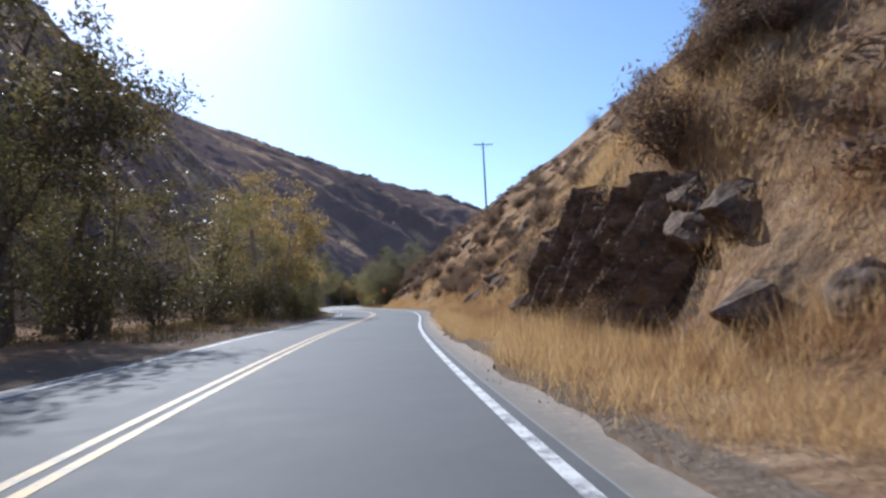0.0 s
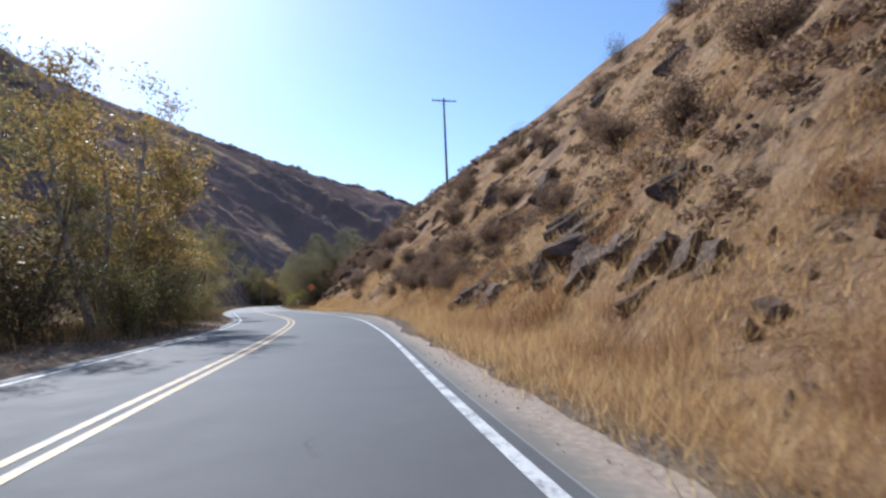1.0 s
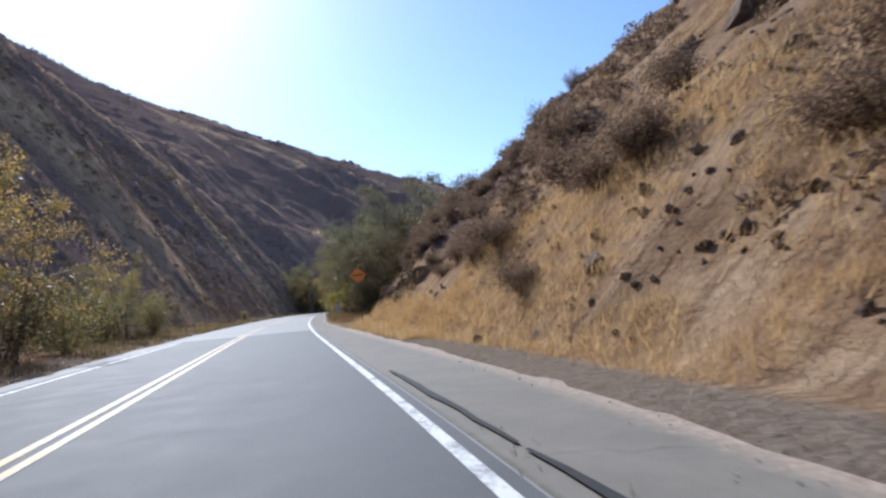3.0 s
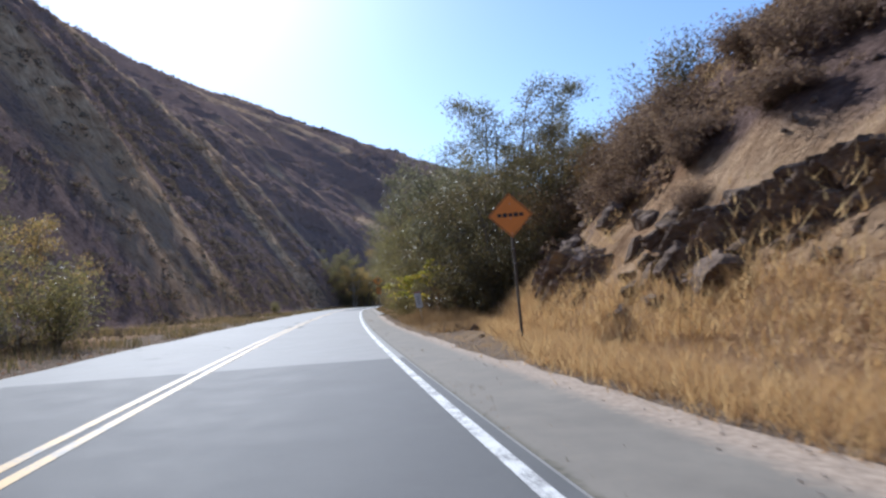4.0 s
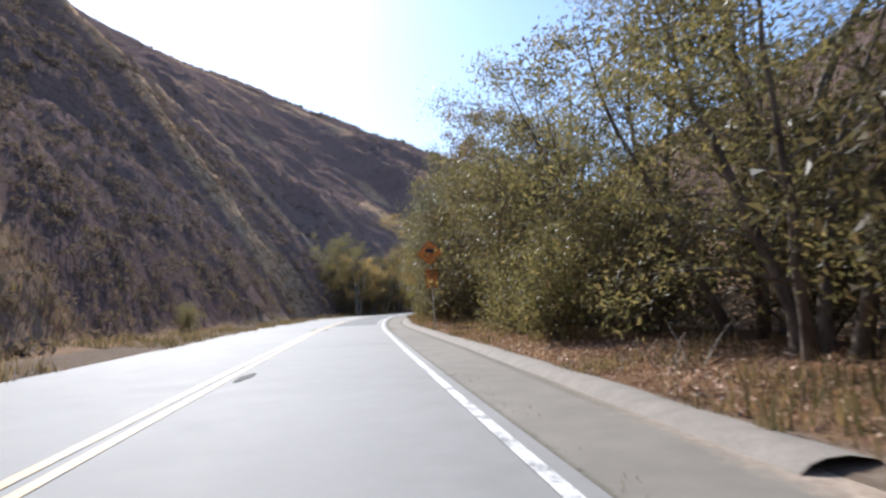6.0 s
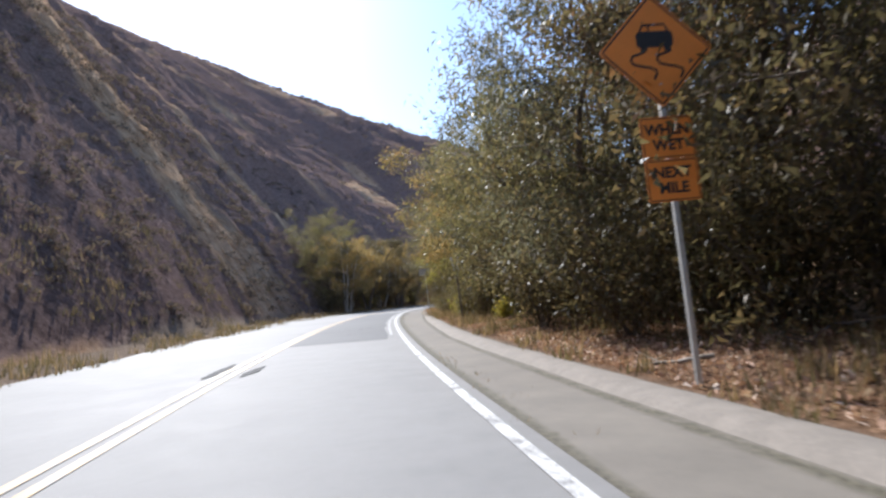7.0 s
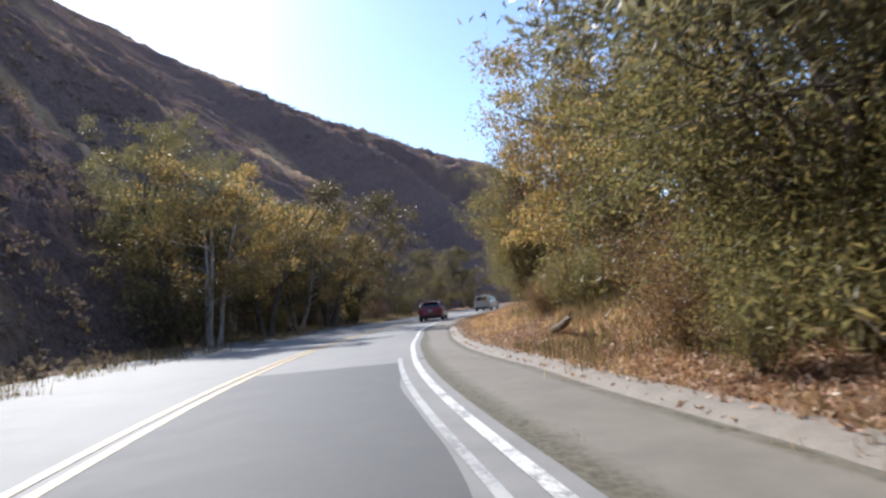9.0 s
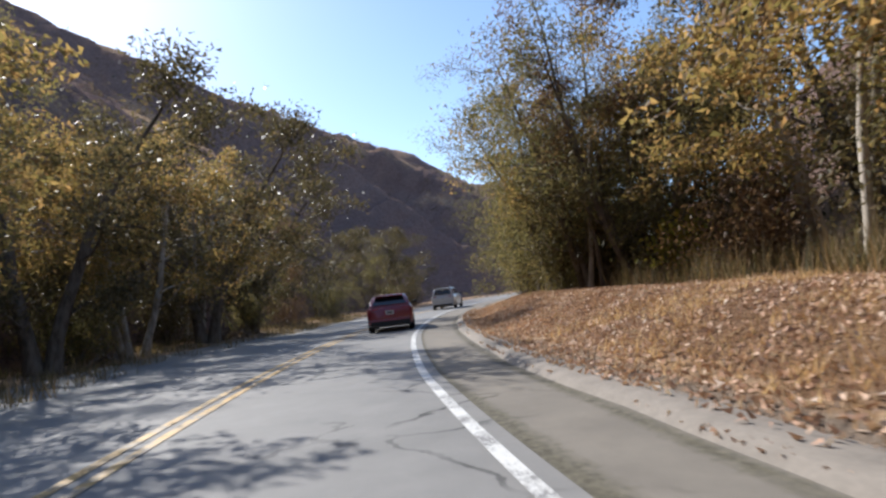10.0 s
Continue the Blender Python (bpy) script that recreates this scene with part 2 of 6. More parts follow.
M_BRUSH = leaf_material("dry_brush_leaves", ((0.12, (0.11, 0.076, 0.065)), (0.45, (0.215, 0.15, 0.122)), (0.7, (0.32, 0.23, 0.178)), (0.9, (0.43, 0.32, 0.24))), 0.36, 0.85)
M_CHAP = leaf_material("hillside_scrub_leaves", ((0.12, (0.085, 0.07, 0.058)), (0.45, (0.155, 0.122, 0.1)), (0.7, (0.22, 0.172, 0.138)), (0.9, (0.3, 0.23, 0.178))), 0.25, 0.9)
M_STRAW = leaf_material("dry_straw_grass", ((0.12, (0.34, 0.19, 0.1)), (0.4, (0.53, 0.345, 0.18)), (0.65, (0.64, 0.455, 0.265)), (0.9, (0.72, 0.57, 0.38))), 0.52, 0.85)
M_BRUSH_STRAW = leaf_material("brown_dead_grass", ((0.12, (0.13, 0.085, 0.05)), (0.4, (0.27, 0.175, 0.1)), (0.65, (0.38, 0.255, 0.15)), (0.9, (0.5, 0.36, 0.23))), 0.4, 0.85)
M_RUSTY_GRASS = leaf_material("rust_brown_dried_weeds", ((0.12, (0.14, 0.072, 0.045)), (0.4, (0.27, 0.145, 0.085)), (0.65, (0.38, 0.215, 0.125)), (0.9, (0.46, 0.29, 0.18))), 0.4, 0.85)
M_WEED = leaf_material("green_weeds", ((0.12, (0.085, 0.08, 0.042)), (0.4, (0.17, 0.145, 0.075)), (0.65, (0.3, 0.215, 0.12)), (0.9, (0.45, 0.32, 0.19))), 0.35, 0.7)
M_FALLEN = leaf_material("fallen_leaves", ((0.12, (0.25, 0.14, 0.09)), (0.4, (0.5, 0.31, 0.205)), (0.65, (0.64, 0.45, 0.32)), (0.9, (0.74, 0.64, 0.52))), 0.2, 0.6)
M_WOOD = plain("weathered_pole_wood", (0.09, 0.07, 0.055), 0.9, 0, 0.4, 3)
M_STEEL = plain("galvanised_steel", (0.45, 0.45, 0.44), 0.5, 0.7, 0.2, 8)
M_PANEL_BACK = plain("bare_aluminium_sheet", (0.5, 0.5, 0.49), 0.55, 0.5, 0.12, 4)
M_AMBER = plain("amber_sign_sheeting", (0.74, 0.245, 0.035), 0.55, 0, 0.1, 3)
M_SIGN_WHITE = plain("faded_white_sheeting", (0.6, 0.57, 0.53), 0.55, 0, 0.12, 3)
M_SIGN_RED = plain("faded_red_sign_ink", (0.4, 0.14, 0.11), 0.6, 0, 0.2, 5)
M_SIGN_INK = plain("grey_sign_ink", (0.24, 0.235, 0.23), 0.6, 0, 0.2, 8)
M_BLACK = plain("black_sign_ink", (0.02, 0.02, 0.02), 0.55, 0, 0.2, 8)
M_RED = car_paint("red_car_paint", (0.23, 0.017, 0.024))
M_SILVER = car_paint("silver_car_paint", (0.5, 0.49, 0.47))
M_TRIM = plain("black_plastic_trim", (0.018, 0.018, 0.019), 0.55, 0, 0.2, 10)
M_RUBBER = plain("tyre_rubber", (0.016, 0.016, 0.016), 0.85, 0, 0.2, 10)
M_RIM = plain("alloy_rim", (0.45, 0.45, 0.46), 0.35, 0.9, 0.1, 8)
M_LAMP_RED = plain("red_lamp_lens", (0.32, 0.012, 0.015), 0.2, 0, 0.1, 8, 0.6)
M_PLATE = plain("white_plate", (0.65, 0.65, 0.63), 0.5, 0, 0.08, 8)
M_GRIT = plain("pale_grit", (0.36, 0.3, 0.24), 0.95, 0, 0.3, 5, 0.1)
M_CURB = plain("dusty_curb_asphalt", (0.23, 0.2, 0.165), 0.9, 0, 0.25, 3)
glass, gnt, gb = material("tinted_car_glass", 0.06, 0, 0.6)
gb.inputs["Base Color"].default_value = (0.012, 0.014, 0.016, 1)
M_GLASS = glass

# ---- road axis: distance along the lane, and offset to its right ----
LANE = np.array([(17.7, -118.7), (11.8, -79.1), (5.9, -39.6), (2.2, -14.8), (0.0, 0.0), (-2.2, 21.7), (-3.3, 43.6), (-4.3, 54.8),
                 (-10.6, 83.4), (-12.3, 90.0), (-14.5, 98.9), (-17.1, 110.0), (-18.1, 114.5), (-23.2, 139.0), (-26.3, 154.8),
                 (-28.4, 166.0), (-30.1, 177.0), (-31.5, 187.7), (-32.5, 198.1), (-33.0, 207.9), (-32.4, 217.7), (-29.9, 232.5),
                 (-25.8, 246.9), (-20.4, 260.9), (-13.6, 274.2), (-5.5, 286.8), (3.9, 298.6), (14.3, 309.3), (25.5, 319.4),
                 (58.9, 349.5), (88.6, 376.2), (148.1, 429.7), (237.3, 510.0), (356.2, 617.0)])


def resample(p, step):
    d = np.concatenate([[0], np.cumsum(np.hypot(*np.diff(p, axis=0).T))])
    m = np.gradient(p, d, axis=0)
    u = np.arange(0, d[-1], step)
    i = np.clip(np.searchsorted(d, u, side="right") - 1, 0, len(d) - 2)
    h = (d[i + 1] - d[i])[:, None]
    q = (u - d[i])[:, None] / h
    return (2*q**3-3*q**2+1)*p[i] + (q**3-2*q**2+q)*h*m[i] + (-2*q**3+3*q**2)*p[i+1] + (q**3-q**2)*h*m[i+1]


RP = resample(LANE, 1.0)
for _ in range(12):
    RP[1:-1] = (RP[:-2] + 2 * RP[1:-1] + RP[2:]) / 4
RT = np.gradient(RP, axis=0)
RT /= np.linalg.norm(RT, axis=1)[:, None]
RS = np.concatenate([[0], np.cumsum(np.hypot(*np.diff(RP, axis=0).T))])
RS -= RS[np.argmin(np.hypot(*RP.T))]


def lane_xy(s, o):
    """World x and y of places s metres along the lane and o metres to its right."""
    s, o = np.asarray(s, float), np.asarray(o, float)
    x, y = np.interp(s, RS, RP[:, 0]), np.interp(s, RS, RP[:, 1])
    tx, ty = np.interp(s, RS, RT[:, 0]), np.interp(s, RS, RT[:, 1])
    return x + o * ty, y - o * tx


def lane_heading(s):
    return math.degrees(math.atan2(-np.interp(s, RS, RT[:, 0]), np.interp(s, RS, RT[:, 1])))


def value_noise(x, y, seed=0):
    xi, yi = np.floor(x), np.floor(y)
    fx, fy = x - xi, y - yi
    fx, fy = fx * fx * (3 - 2 * fx), fy * fy * (3 - 2 * fy)

    def h(i, j):
        v = np.sin(i * 127.1 + j * 311.7 + seed * 74.7) * 43758.5453
        return v - np.floor(v)
    return (h(xi, yi)*(1-fx) + h(xi+1, yi)*fx)*(1-fy) + (h(xi, yi+1)*(1-fx) + h(xi+1, yi+1)*fx)*fy


def fbm(x, y, octaves=4, seed=0):
    t, a, n = 0, 0.5, 0
    for k in range(octaves):
        t, n, a, x, y = t + a * value_noise(x, y, seed + k), n + a, a * 0.5, x * 2.03, y * 2.03
    return t / n - 0.5


def smooth(x):
    x = np.clip(x, 0, 1)
    return x * x * (3 - 2 * x)


def pave_left(s):
    return np.interp(s, [-120, 60, 95, 120, 160, 190, 215, 240, 270, 520], [-6.2, -6.2, -6.9, -7.1, -7.3, -8.2, -10.4, -10.6, -8, -7])


def pave_right(s):
    return np.interp(s, [-120, 40, 50, 64, 75, 95, 120, 150, 175, 200, 211, 216, 220, 226, 230, 234, 240, 250, 262, 520], [1.9, 2.0, 2.4, 3.1, 3.4, 3.1, 2.8, 3.1, 2.8, 3.4, 3.2, 2.7, 2.5, 2.35, 2.1, 2.0, 1.85, 1.75, 2.2, 3.0])


def edge(s):
    """Where the white edge line runs."""
    return np.interp(s, [-120, 205, 216, 220, 223.5, 230, 235, 240, 250, 300, 520], [1.16, 1.16, 0.97, 0.86, 0.82, 0.43, 0.27, 0.12, 0.0, 0.2, 0.6])


def toe_right(s):
    return np.interp(s, [-120, 8, 11, 20.5, 23, 36, 44, 58, 90, 104, 111, 118, 127, 200, 215, 260, 520], [4.6, 4.6, 5.6, 5.6, 4.6, 4.6, 5.1, 5.0, 4.6, 5.2, 6.2, 8.2, 10, 11, 14, 15, 16])


def toe_left(s):
    return np.interp(s, [-120, 60, 110, 150, 190, 215, 245, 300, 520], [26, 24, 17, 12.5, 9.6, 12.5, 14, 15, 17])


def cliff(s, o):
    """How far a place lies within the bare rock outcrop of the first slope, 0 to 1."""
    low = np.interp(s, [12, 20, 25], [4.9, 5.0, 6.6])
    high = np.interp(s, [10, 12, 15, 16.4, 18, 20, 22], [6.4, 6.2, 6.5, 7.3, 7.1, 6.2, 6.6])
    return smooth((s - 9.4) / 1.2) * smooth((22.4 - s) / 1.2) * smooth((o - low) / 0.3) * smooth((high - o) / 0.7)


CREST = 230.0          # how far left of the lane the high ridge runs
RIDGE = (240, 235, 218, 170, 161, 144, 135, 130, 123, 113, 107, 94)


def ground_z(s, o):
    s, o = np.asarray(s, float), np.asarray(o, float)
    toe = toe_right(s)
    steep = np.interp(s, [-120, 5, 20, 55, 75, 90, 105, 125, 520], [0.97, 1.0, 1.06, 1.06, 0.95, 0.95, 1.2, 1.08, 0.7])
    crest = np.interp(s, [-120, 0, 20, 35, 50, 65, 80, 95, 112, 122, 140, 180, 260, 520], [40, 38, 36, 34, 27.3, 26.7, 23.3, 16.7, 6.5, 10.8, 16, 15.3, 22, 40])
    behind = np.interp(s, [40, 60, 80, 110, 140], [0.0, 0.34, 0.72, 0.43, -0.11])
    run = np.maximum(0, o - toe) * steep
    zr = run / (1 + (run / crest) ** 7) ** (1 / 7) + np.clip(o - toe - crest / steep, 0, 26) * behind
    rough = smooth((o - toe) / 3.5)
    zr = zr + rough * (2.2 * fbm(s / 7, o / 7, 4, 3) + 0.9 * fbm(s / 1.6, o / 1.6, 3, 9))
    ledge = fbm((s + 0.8 * o) / 3.0, (o - 0.5 * s) / 11, 3, 21)
    zr = zr + rough * np.interp(s, [0, 12, 36, 44, 90, 112, 120], [0.6, 0.7, 0.7, 0.6, 0.6, 0.8, 0]) * 2.0 * np.maximum(0, ledge - 0.08)
    bank = np.interp(s, [-120, 100, 125, 200, 215, 250, 520], [0.1, 0.1, 0.2, 0.3, 0.75, 0.75, 0.5])
    zr = zr + bank * smooth((o - pave_right(s)) / 4.0) + 0.12 * fbm(s / 1.1, o / 1.1, 3, 5) * smooth((o - pave_right(s) - 0.2) / 1.0)
    wall = np.interp(s, [2.5, 8, 11.4, 13, 18, 20.6, 22, 24], [0, 1.5, 4.1, 3.9, 3.3, 2.4, 0.7, 0])
    zr = zr + wall * smooth((o - 5.3) / 2.0) * (1 - smooth((o - 8.5) / 6))
    tl = toe_left(s)
    ridge = np.interp(s, [-120, 100, 200, 240, 270, 300, 330, 360, 400, 450, 520, 600], RIDGE)
    up = np.maximum(0, -o - tl)
    u = up / (CREST - tl)
    zl = ridge * np.where(u < 1, np.minimum(u, 1) ** 0.96, 1 - 0.45 * (u - 1))
    q = s + 0.12 * np.minimum(-o, CREST)
    rib = fbm(q / 26, o / 120, 3, 31) + 0.4 * fbm(q / 9, o / 40, 3, 37)
    spur = 0.62 - np.abs(fbm((q + 6 * fbm(s / 40, o / 40, 2, 33)) / 46, o / 190, 2, 35)) * 3.2
    swell = np.clip(up / 26, 0, 1) * np.clip((1 - u) * 2.2, 0, 1)
    zl = zl + np.minimum(9.0, up * 0.3) * rib + 19.0 * swell * spur
    zl = zl + np.minimum(3.2, up * 0.16) * fbm(s / 5.5, o / 5.5, 4, 41) + np.minimum(1.3, up * 0.1) * np.abs(fbm(s / 2.4, o / 2.4, 3, 43)) * 3
    zl = zl + 0.15 * fbm(s / 1.3, o / 1.3, 3, 6) * smooth((pave_left(s) - o - 0.3) / 1.5) + 0.25 * smooth((pave_left(s) - o) / 4)
    z = np.where(o > 0, zr, zl)
    inside = (o > pave_left(s) - 0.05) & (o < pave_right(s) + 0.05)
    return np.where(inside, -0.07, z + 0.005)


def spot(s, o, dz=0.0):
    x, y = lane_xy(s, o)
    return Vector((float(x), float(y), float(ground_z(s, o)) + dz))


def mesh_from(name, verts, faces, mat=None, smooth_faces=False):
    me = bpy.data.meshes.new(name)
    verts = np.asarray(verts, np.float32)
    faces = np.asarray(faces, np.int32)
    n, k = faces.shape
    me.vertices.add(len(verts))
    me.vertices.foreach_set("co", verts.ravel())
    me.loops.add(n * k)
    me.loops.foreach_set("vertex_index", faces.ravel())
    me.polygons.add(n)
    me.polygons.foreach_set("loop_start", np.arange(0, n * k, k, dtype=np.int32))
    me.polygons.foreach_set("use_smooth", np.full(n, smooth_faces))
    me.update(calc_edges=True)
    if mat:
        me.materials.append(mat)
    return me


def part(name, data, mat=None, parent=None, label=""):
    """Links a mesh or bmesh as one object under a thing or part."""
    if isinstance(data, bmesh.types.BMesh):
        me = bpy.data.meshes.new(name)
        data.to_mesh(me)
        data.free()
        data = me
    if mat and not data.materials:
        data.materials.append(mat)
    ob = new(name, data)
    ob.parent = parent
    if label:
        tagged(ob, label)
    return ob


def grid_faces(ns, no):
    i, j = np.meshgrid(np.arange(ns - 1), np.arange(no - 1), indexing="ij")
    a = (i * no + j).ravel()
    return np.stack([a, a + 1, a + no + 1, a + no], 1)[:, ::-1]


# ---- the ground: one sheet, valley floor and both hillsides ----
gs = np.concatenate([np.arange(-120, -20, 4), np.arange(-20, 130, 0.55), np.arange(130, 275, 0.95), np.arange(275, 400, 3), np.arange(400, 575, 8)])
go = np.concatenate([-np.arange(500, 244, -20), -np.arange(240, 90, -2.0), -np.arange(90, 30, -1.0), -np.arange(30, 2, -0.6), [-1.5, 0, 1.5], np.arange(1.9, 30, 0.4), np.arange(30, 75, 3)])
SG, OG = np.meshgrid(gs, go, indexing="ij")
XG, YG = lane_xy(SG, OG)
ZG = ground_z(SG, OG)
gm = mesh_from("ground", np.stack([XG, YG, ZG], -1).reshape(-1, 3), grid_faces(len(gs), len(go)), M_GROUND, True)
QG = SG + 0.12 * np.minimum(-OG, CREST)
stripe = np.clip(1 - np.abs(fbm(QG / 26, OG / 130, 3, 57)) * 9, 0, 1) ** 1.5
# spur backs coloured paler, standing in for sunlight along their crests
back = np.clip(1.1 - np.abs(fbm((QG + 6 * fbm(SG / 40, OG / 40, 2, 33)) / 46, OG / 190, 2, 35)) * 16, 0, 1)
stripe = np.maximum(stripe, 0.95 * back * np.clip(0.75 + 2.6 * fbm(SG / 9, OG / 9, 4, 36), 0, 1.2))
brush = np.where(OG < 0, np.where(-OG > toe_left(SG), 0.93 + 1.5 * fbm(QG / 7, OG / 16, 5, 51) - 1.0 * stripe * (0.6 + 1.6 * fbm(QG / 12, OG / 25, 3, 59)), 0.35),
                 np.interp(OG - toe_right(SG), [0, 1, 3, 7], [-0.05, 0.0, 0.1, 0.17]) + 0.75 * smooth((SG - 86) / 12) * smooth((OG - toe_right(SG) - 1.6) / 2.5) + 1.45 * fbm(SG / 3.2, OG / 3.2, 4, 55))
stone = 1.1 * cliff(SG, OG) + np.where(OG > toe_right(SG), np.interp(SG, [0, 10, 36, 44, 112, 118], [0.1, 0.2, 0.12, 0.02, 0.1, 0.0]) + 1.1 * np.maximum(0, fbm((SG + 0.8*OG) / 3, (OG - 0.5*SG) / 11, 3, 21)), -0.3)
dirt = np.where(OG > 0, 1.0 - np.abs(OG - pave_right(SG) - 0.2) / np.interp(SG, [0, 45, 60, 98, 104, 122, 130], [0.5, 0.7, 1.6, 1.6, 3.2, 3.2, 1.0]), 1.2 - np.abs(OG - pave_left(SG) + 0.6) / 2.2)
fall = np.where((OG > 0), smooth((SG - 125) / 20) * np.interp(OG, [3.2, 4.0, 8, 12], [0.2, 1.1, 1.0, -0.4]), smooth((SG - 20) / 15) * np.interp(-OG, [7, 9, 20, 26], [0, 0.5, 0.5, 0]) * (SG < 115))
for key, val in (("brush", brush), ("stone", stone), ("dirt", np.clip(dirt, 0, 1)), ("litter", fall)):
    gm.attributes.new(key, "FLOAT", "POINT").data.foreach_set("value", val.astype(np.float32).ravel())
tagged(new("ground", gm), "dry grassy canyon hillsides with brush and bare rock", "ground", kind="structure")


# rolling dry country beyond the canyon, out to the horizon
fx = np.concatenate([np.arange(-2600, -700, 190), np.arange(-700, 900, 40), np.arange(900, 2900, 190)])
FX, FY = np.meshgrid(fx, fx + 200, indexing="ij")
FZ = np.minimum(-3, -9 + 26 * fbm(FX / 180, FY / 180, 4, 77))
far = mesh_from("backdrop", np.stack([FX, FY, FZ], -1).reshape(-1, 3), grid_faces(len(fx), len(fx)), M_GROUND, True)
tagged(new("backdrop", far), "low rolling dry country beyond the canyon", "ground", kind="structure")

# ---- road ----
def ribbon(name, s0, s1, left, right, z, mat, label="", step=1.0, columns=4, dark_mask=None):
    s = np.arange(s0, s1 + 0.001, step)
    lo = left(s) if callable(left) else np.full(len(s), left)
    hi = right(s) if callable(right) else np.full(len(s), right)
    cols = [lo + (hi - lo) * f for f in np.linspace(0, 1, columns)]
    v = []
    for c in cols:
        x, y = lane_xy(s, c)
        v.append(np.stack([x, y, np.full(len(s), z)], 1))
    # skirts give the sheet its thickness
    v = [v[0] - (0, 0, 0.06)] + v + [v[-1] - (0, 0, 0.06)] if z < 0.001 else v
    cols = [cols[0]] + cols + [cols[-1]] if z < 0.001 else cols
    v = np.stack(v, 1)
    me = mesh_from(name, v.reshape(-1, 3), grid_faces(len(s), v.shape[1]), mat, False)
    ob = new(name, me)
    if dark_mask:
        o = np.stack(cols, 1)
        me.attributes.new("silt", "FLOAT", "POINT").data.foreach_set("value", dark_mask(np.repeat(s[:, None], o.shape[1], 1), o).astype(np.float32).ravel())
        drift = smooth((o - pave_right(s)[:, None] + 0.75) / 0.8) * np.interp(s, [0, 30, 136, 150], [0.5, 0.95, 0.95, 0.15])[:, None]
        me.attributes.new("dust", "FLOAT", "POINT").data.foreach_set("value", drift.astype(np.float32).ravel())
    if label:
        tagged(ob, label, "road", kind="structure")
    return ob


def wander(base, amp, scale, seed):
    return lambda s: (base(s) if callable(base) else base) + amp * fbm(s / scale, s * 0 + seed, 4, seed) * 2


ribbon("road", -110, 480, lambda s: wander(pave_left, 0.35, 4, 3)(s), lambda s: edge(s) + 0.29, 0.0, M_ROAD, "sun-bleached two-lane asphalt road", 0.8)


def seam_dirt_curb_shade(s, o):
    """How dark the shoulder is: dirt in the seam by the edge line, and painted shade along the foot of the curb."""
    reach = np.interp(s, [0, 45, 62, 158, 164, 180, 205, 222, 230, 480], [0.0, 0.05, 0.12, 0.12, 0.3, 0.45, 0.72, 0.6, 0.15, 0.1])
    seam = 1 - smooth((o - edge(s) - 0.29) / (reach + 0.05)) * 1.0
    # the curb's inner shadow line, put into the shoulder's colour
    foot = smooth((s - 136) / 6) * np.clip(1 - np.abs(o - pave_right(s) + 0.3) / 0.22, 0, 1) * 0.8
    return np.maximum(seam * np.interp(s, [0, 60, 158, 480], [0.5, 0.7, 0.85, 0.85]), foot)


ribbon("pavement", -110, 480, lambda s: edge(s) + 0.292, wander(wander(pave_right, 0.28, 3, 5), 0.16, 0.7, 15), -0.012, M_SHOULDER, "dusty cracked asphalt shoulder beside the road", 0.4, 14, seam_dirt_curb_shade)
ribbon("asphalt_patch", -110, 101, -6.0, 1.42, 0.004, M_PATCH, "darker resurfaced stretch of asphalt", 1.0)
ribbon("asphalt_patch", 176, 214, -2.42, wander(0.72, 0.1, 2, 8), 0.004, M_PATCH, "darker resurfaced lane of asphalt", 0.5)
for o0 in (-2.76, -2.5):
    ribbon("centre_line", -110, 480, o0, o0 + 0.13, 0.009, M_YELLOW, "worn yellow painted centre line", 1.0)
ribbon("edge_line", -110, 480, edge, lambda s: edge(s) + 0.13, 0.009, M_WHITE, "white painted edge line", 1.0)
ribbon("edge_line", 178, 215, lambda s: edge(s) - 0.32, lambda s: edge(s) - 0.22, 0.009, M_FAINT, "faded second white painted edge line", 1.0)
ribbon("edge_line", -110, 100, -5.75, -5.63, 0.009, M_WHITE, "worn white painted edge line", 1.0)


def tar_mark(s0, s1, o0, o1):
    """A short worn streak of black crack filler on the road."""
    s = np.linspace(s0, s1, 12)
    mid = o0 + (o1 - o0) * (s - s0) / (s1 - s0) + 0.08 * fbm(s * 2, s * 0 + s0, 3, 4)
    w = (0.1 if s1 - s0 < 4 else 0.045) * np.sin(np.linspace(0.25, 2.9, 12)) * (1 + fbm(s * 5, s * 0, 2, 9)) + 0.01
    v = np.stack([np.stack([*lane_xy(s, mid + k * w), np.full(12, 0.0125)], 1) for k in (-1, 1)], 1)
    ob = new("tar_mark", mesh_from("tar_mark", v.reshape(-1, 3), grid_faces(12, 2), M_TAR))
    tagged(ob, "black streak of crack filler on the worn road", "road mark", kind="structure")


M_TAR = plain("black_crack_filler", (0.03, 0.029, 0.028), 0.8, 0, 0.4, 6, 0.2)
for s0, s1, o0, o1 in ((121.4, 122.9, -2.95, -2.75), (121.2, 122.4, -2.25, -2.1), (129.1, 130.5, -3.15, -3.05), (128.5, 129.6, -2.42, -2.34), (168.9, 171.5, -2.94, -2.88),
                       (168.7, 170.4, -2.2, -2.05), (137.0, 138.4, -2.9, -2.8), (145.2, 146.6, -2.2, -2.1), (64.0, 70.4, 1.8, 1.72), (70.6, 76.5, 1.72, 1.66)):
    tar_mark(s0, s1, o0, o1)


# ---- vegetation and rock makers ----
rng = np.random.default_rng(7)


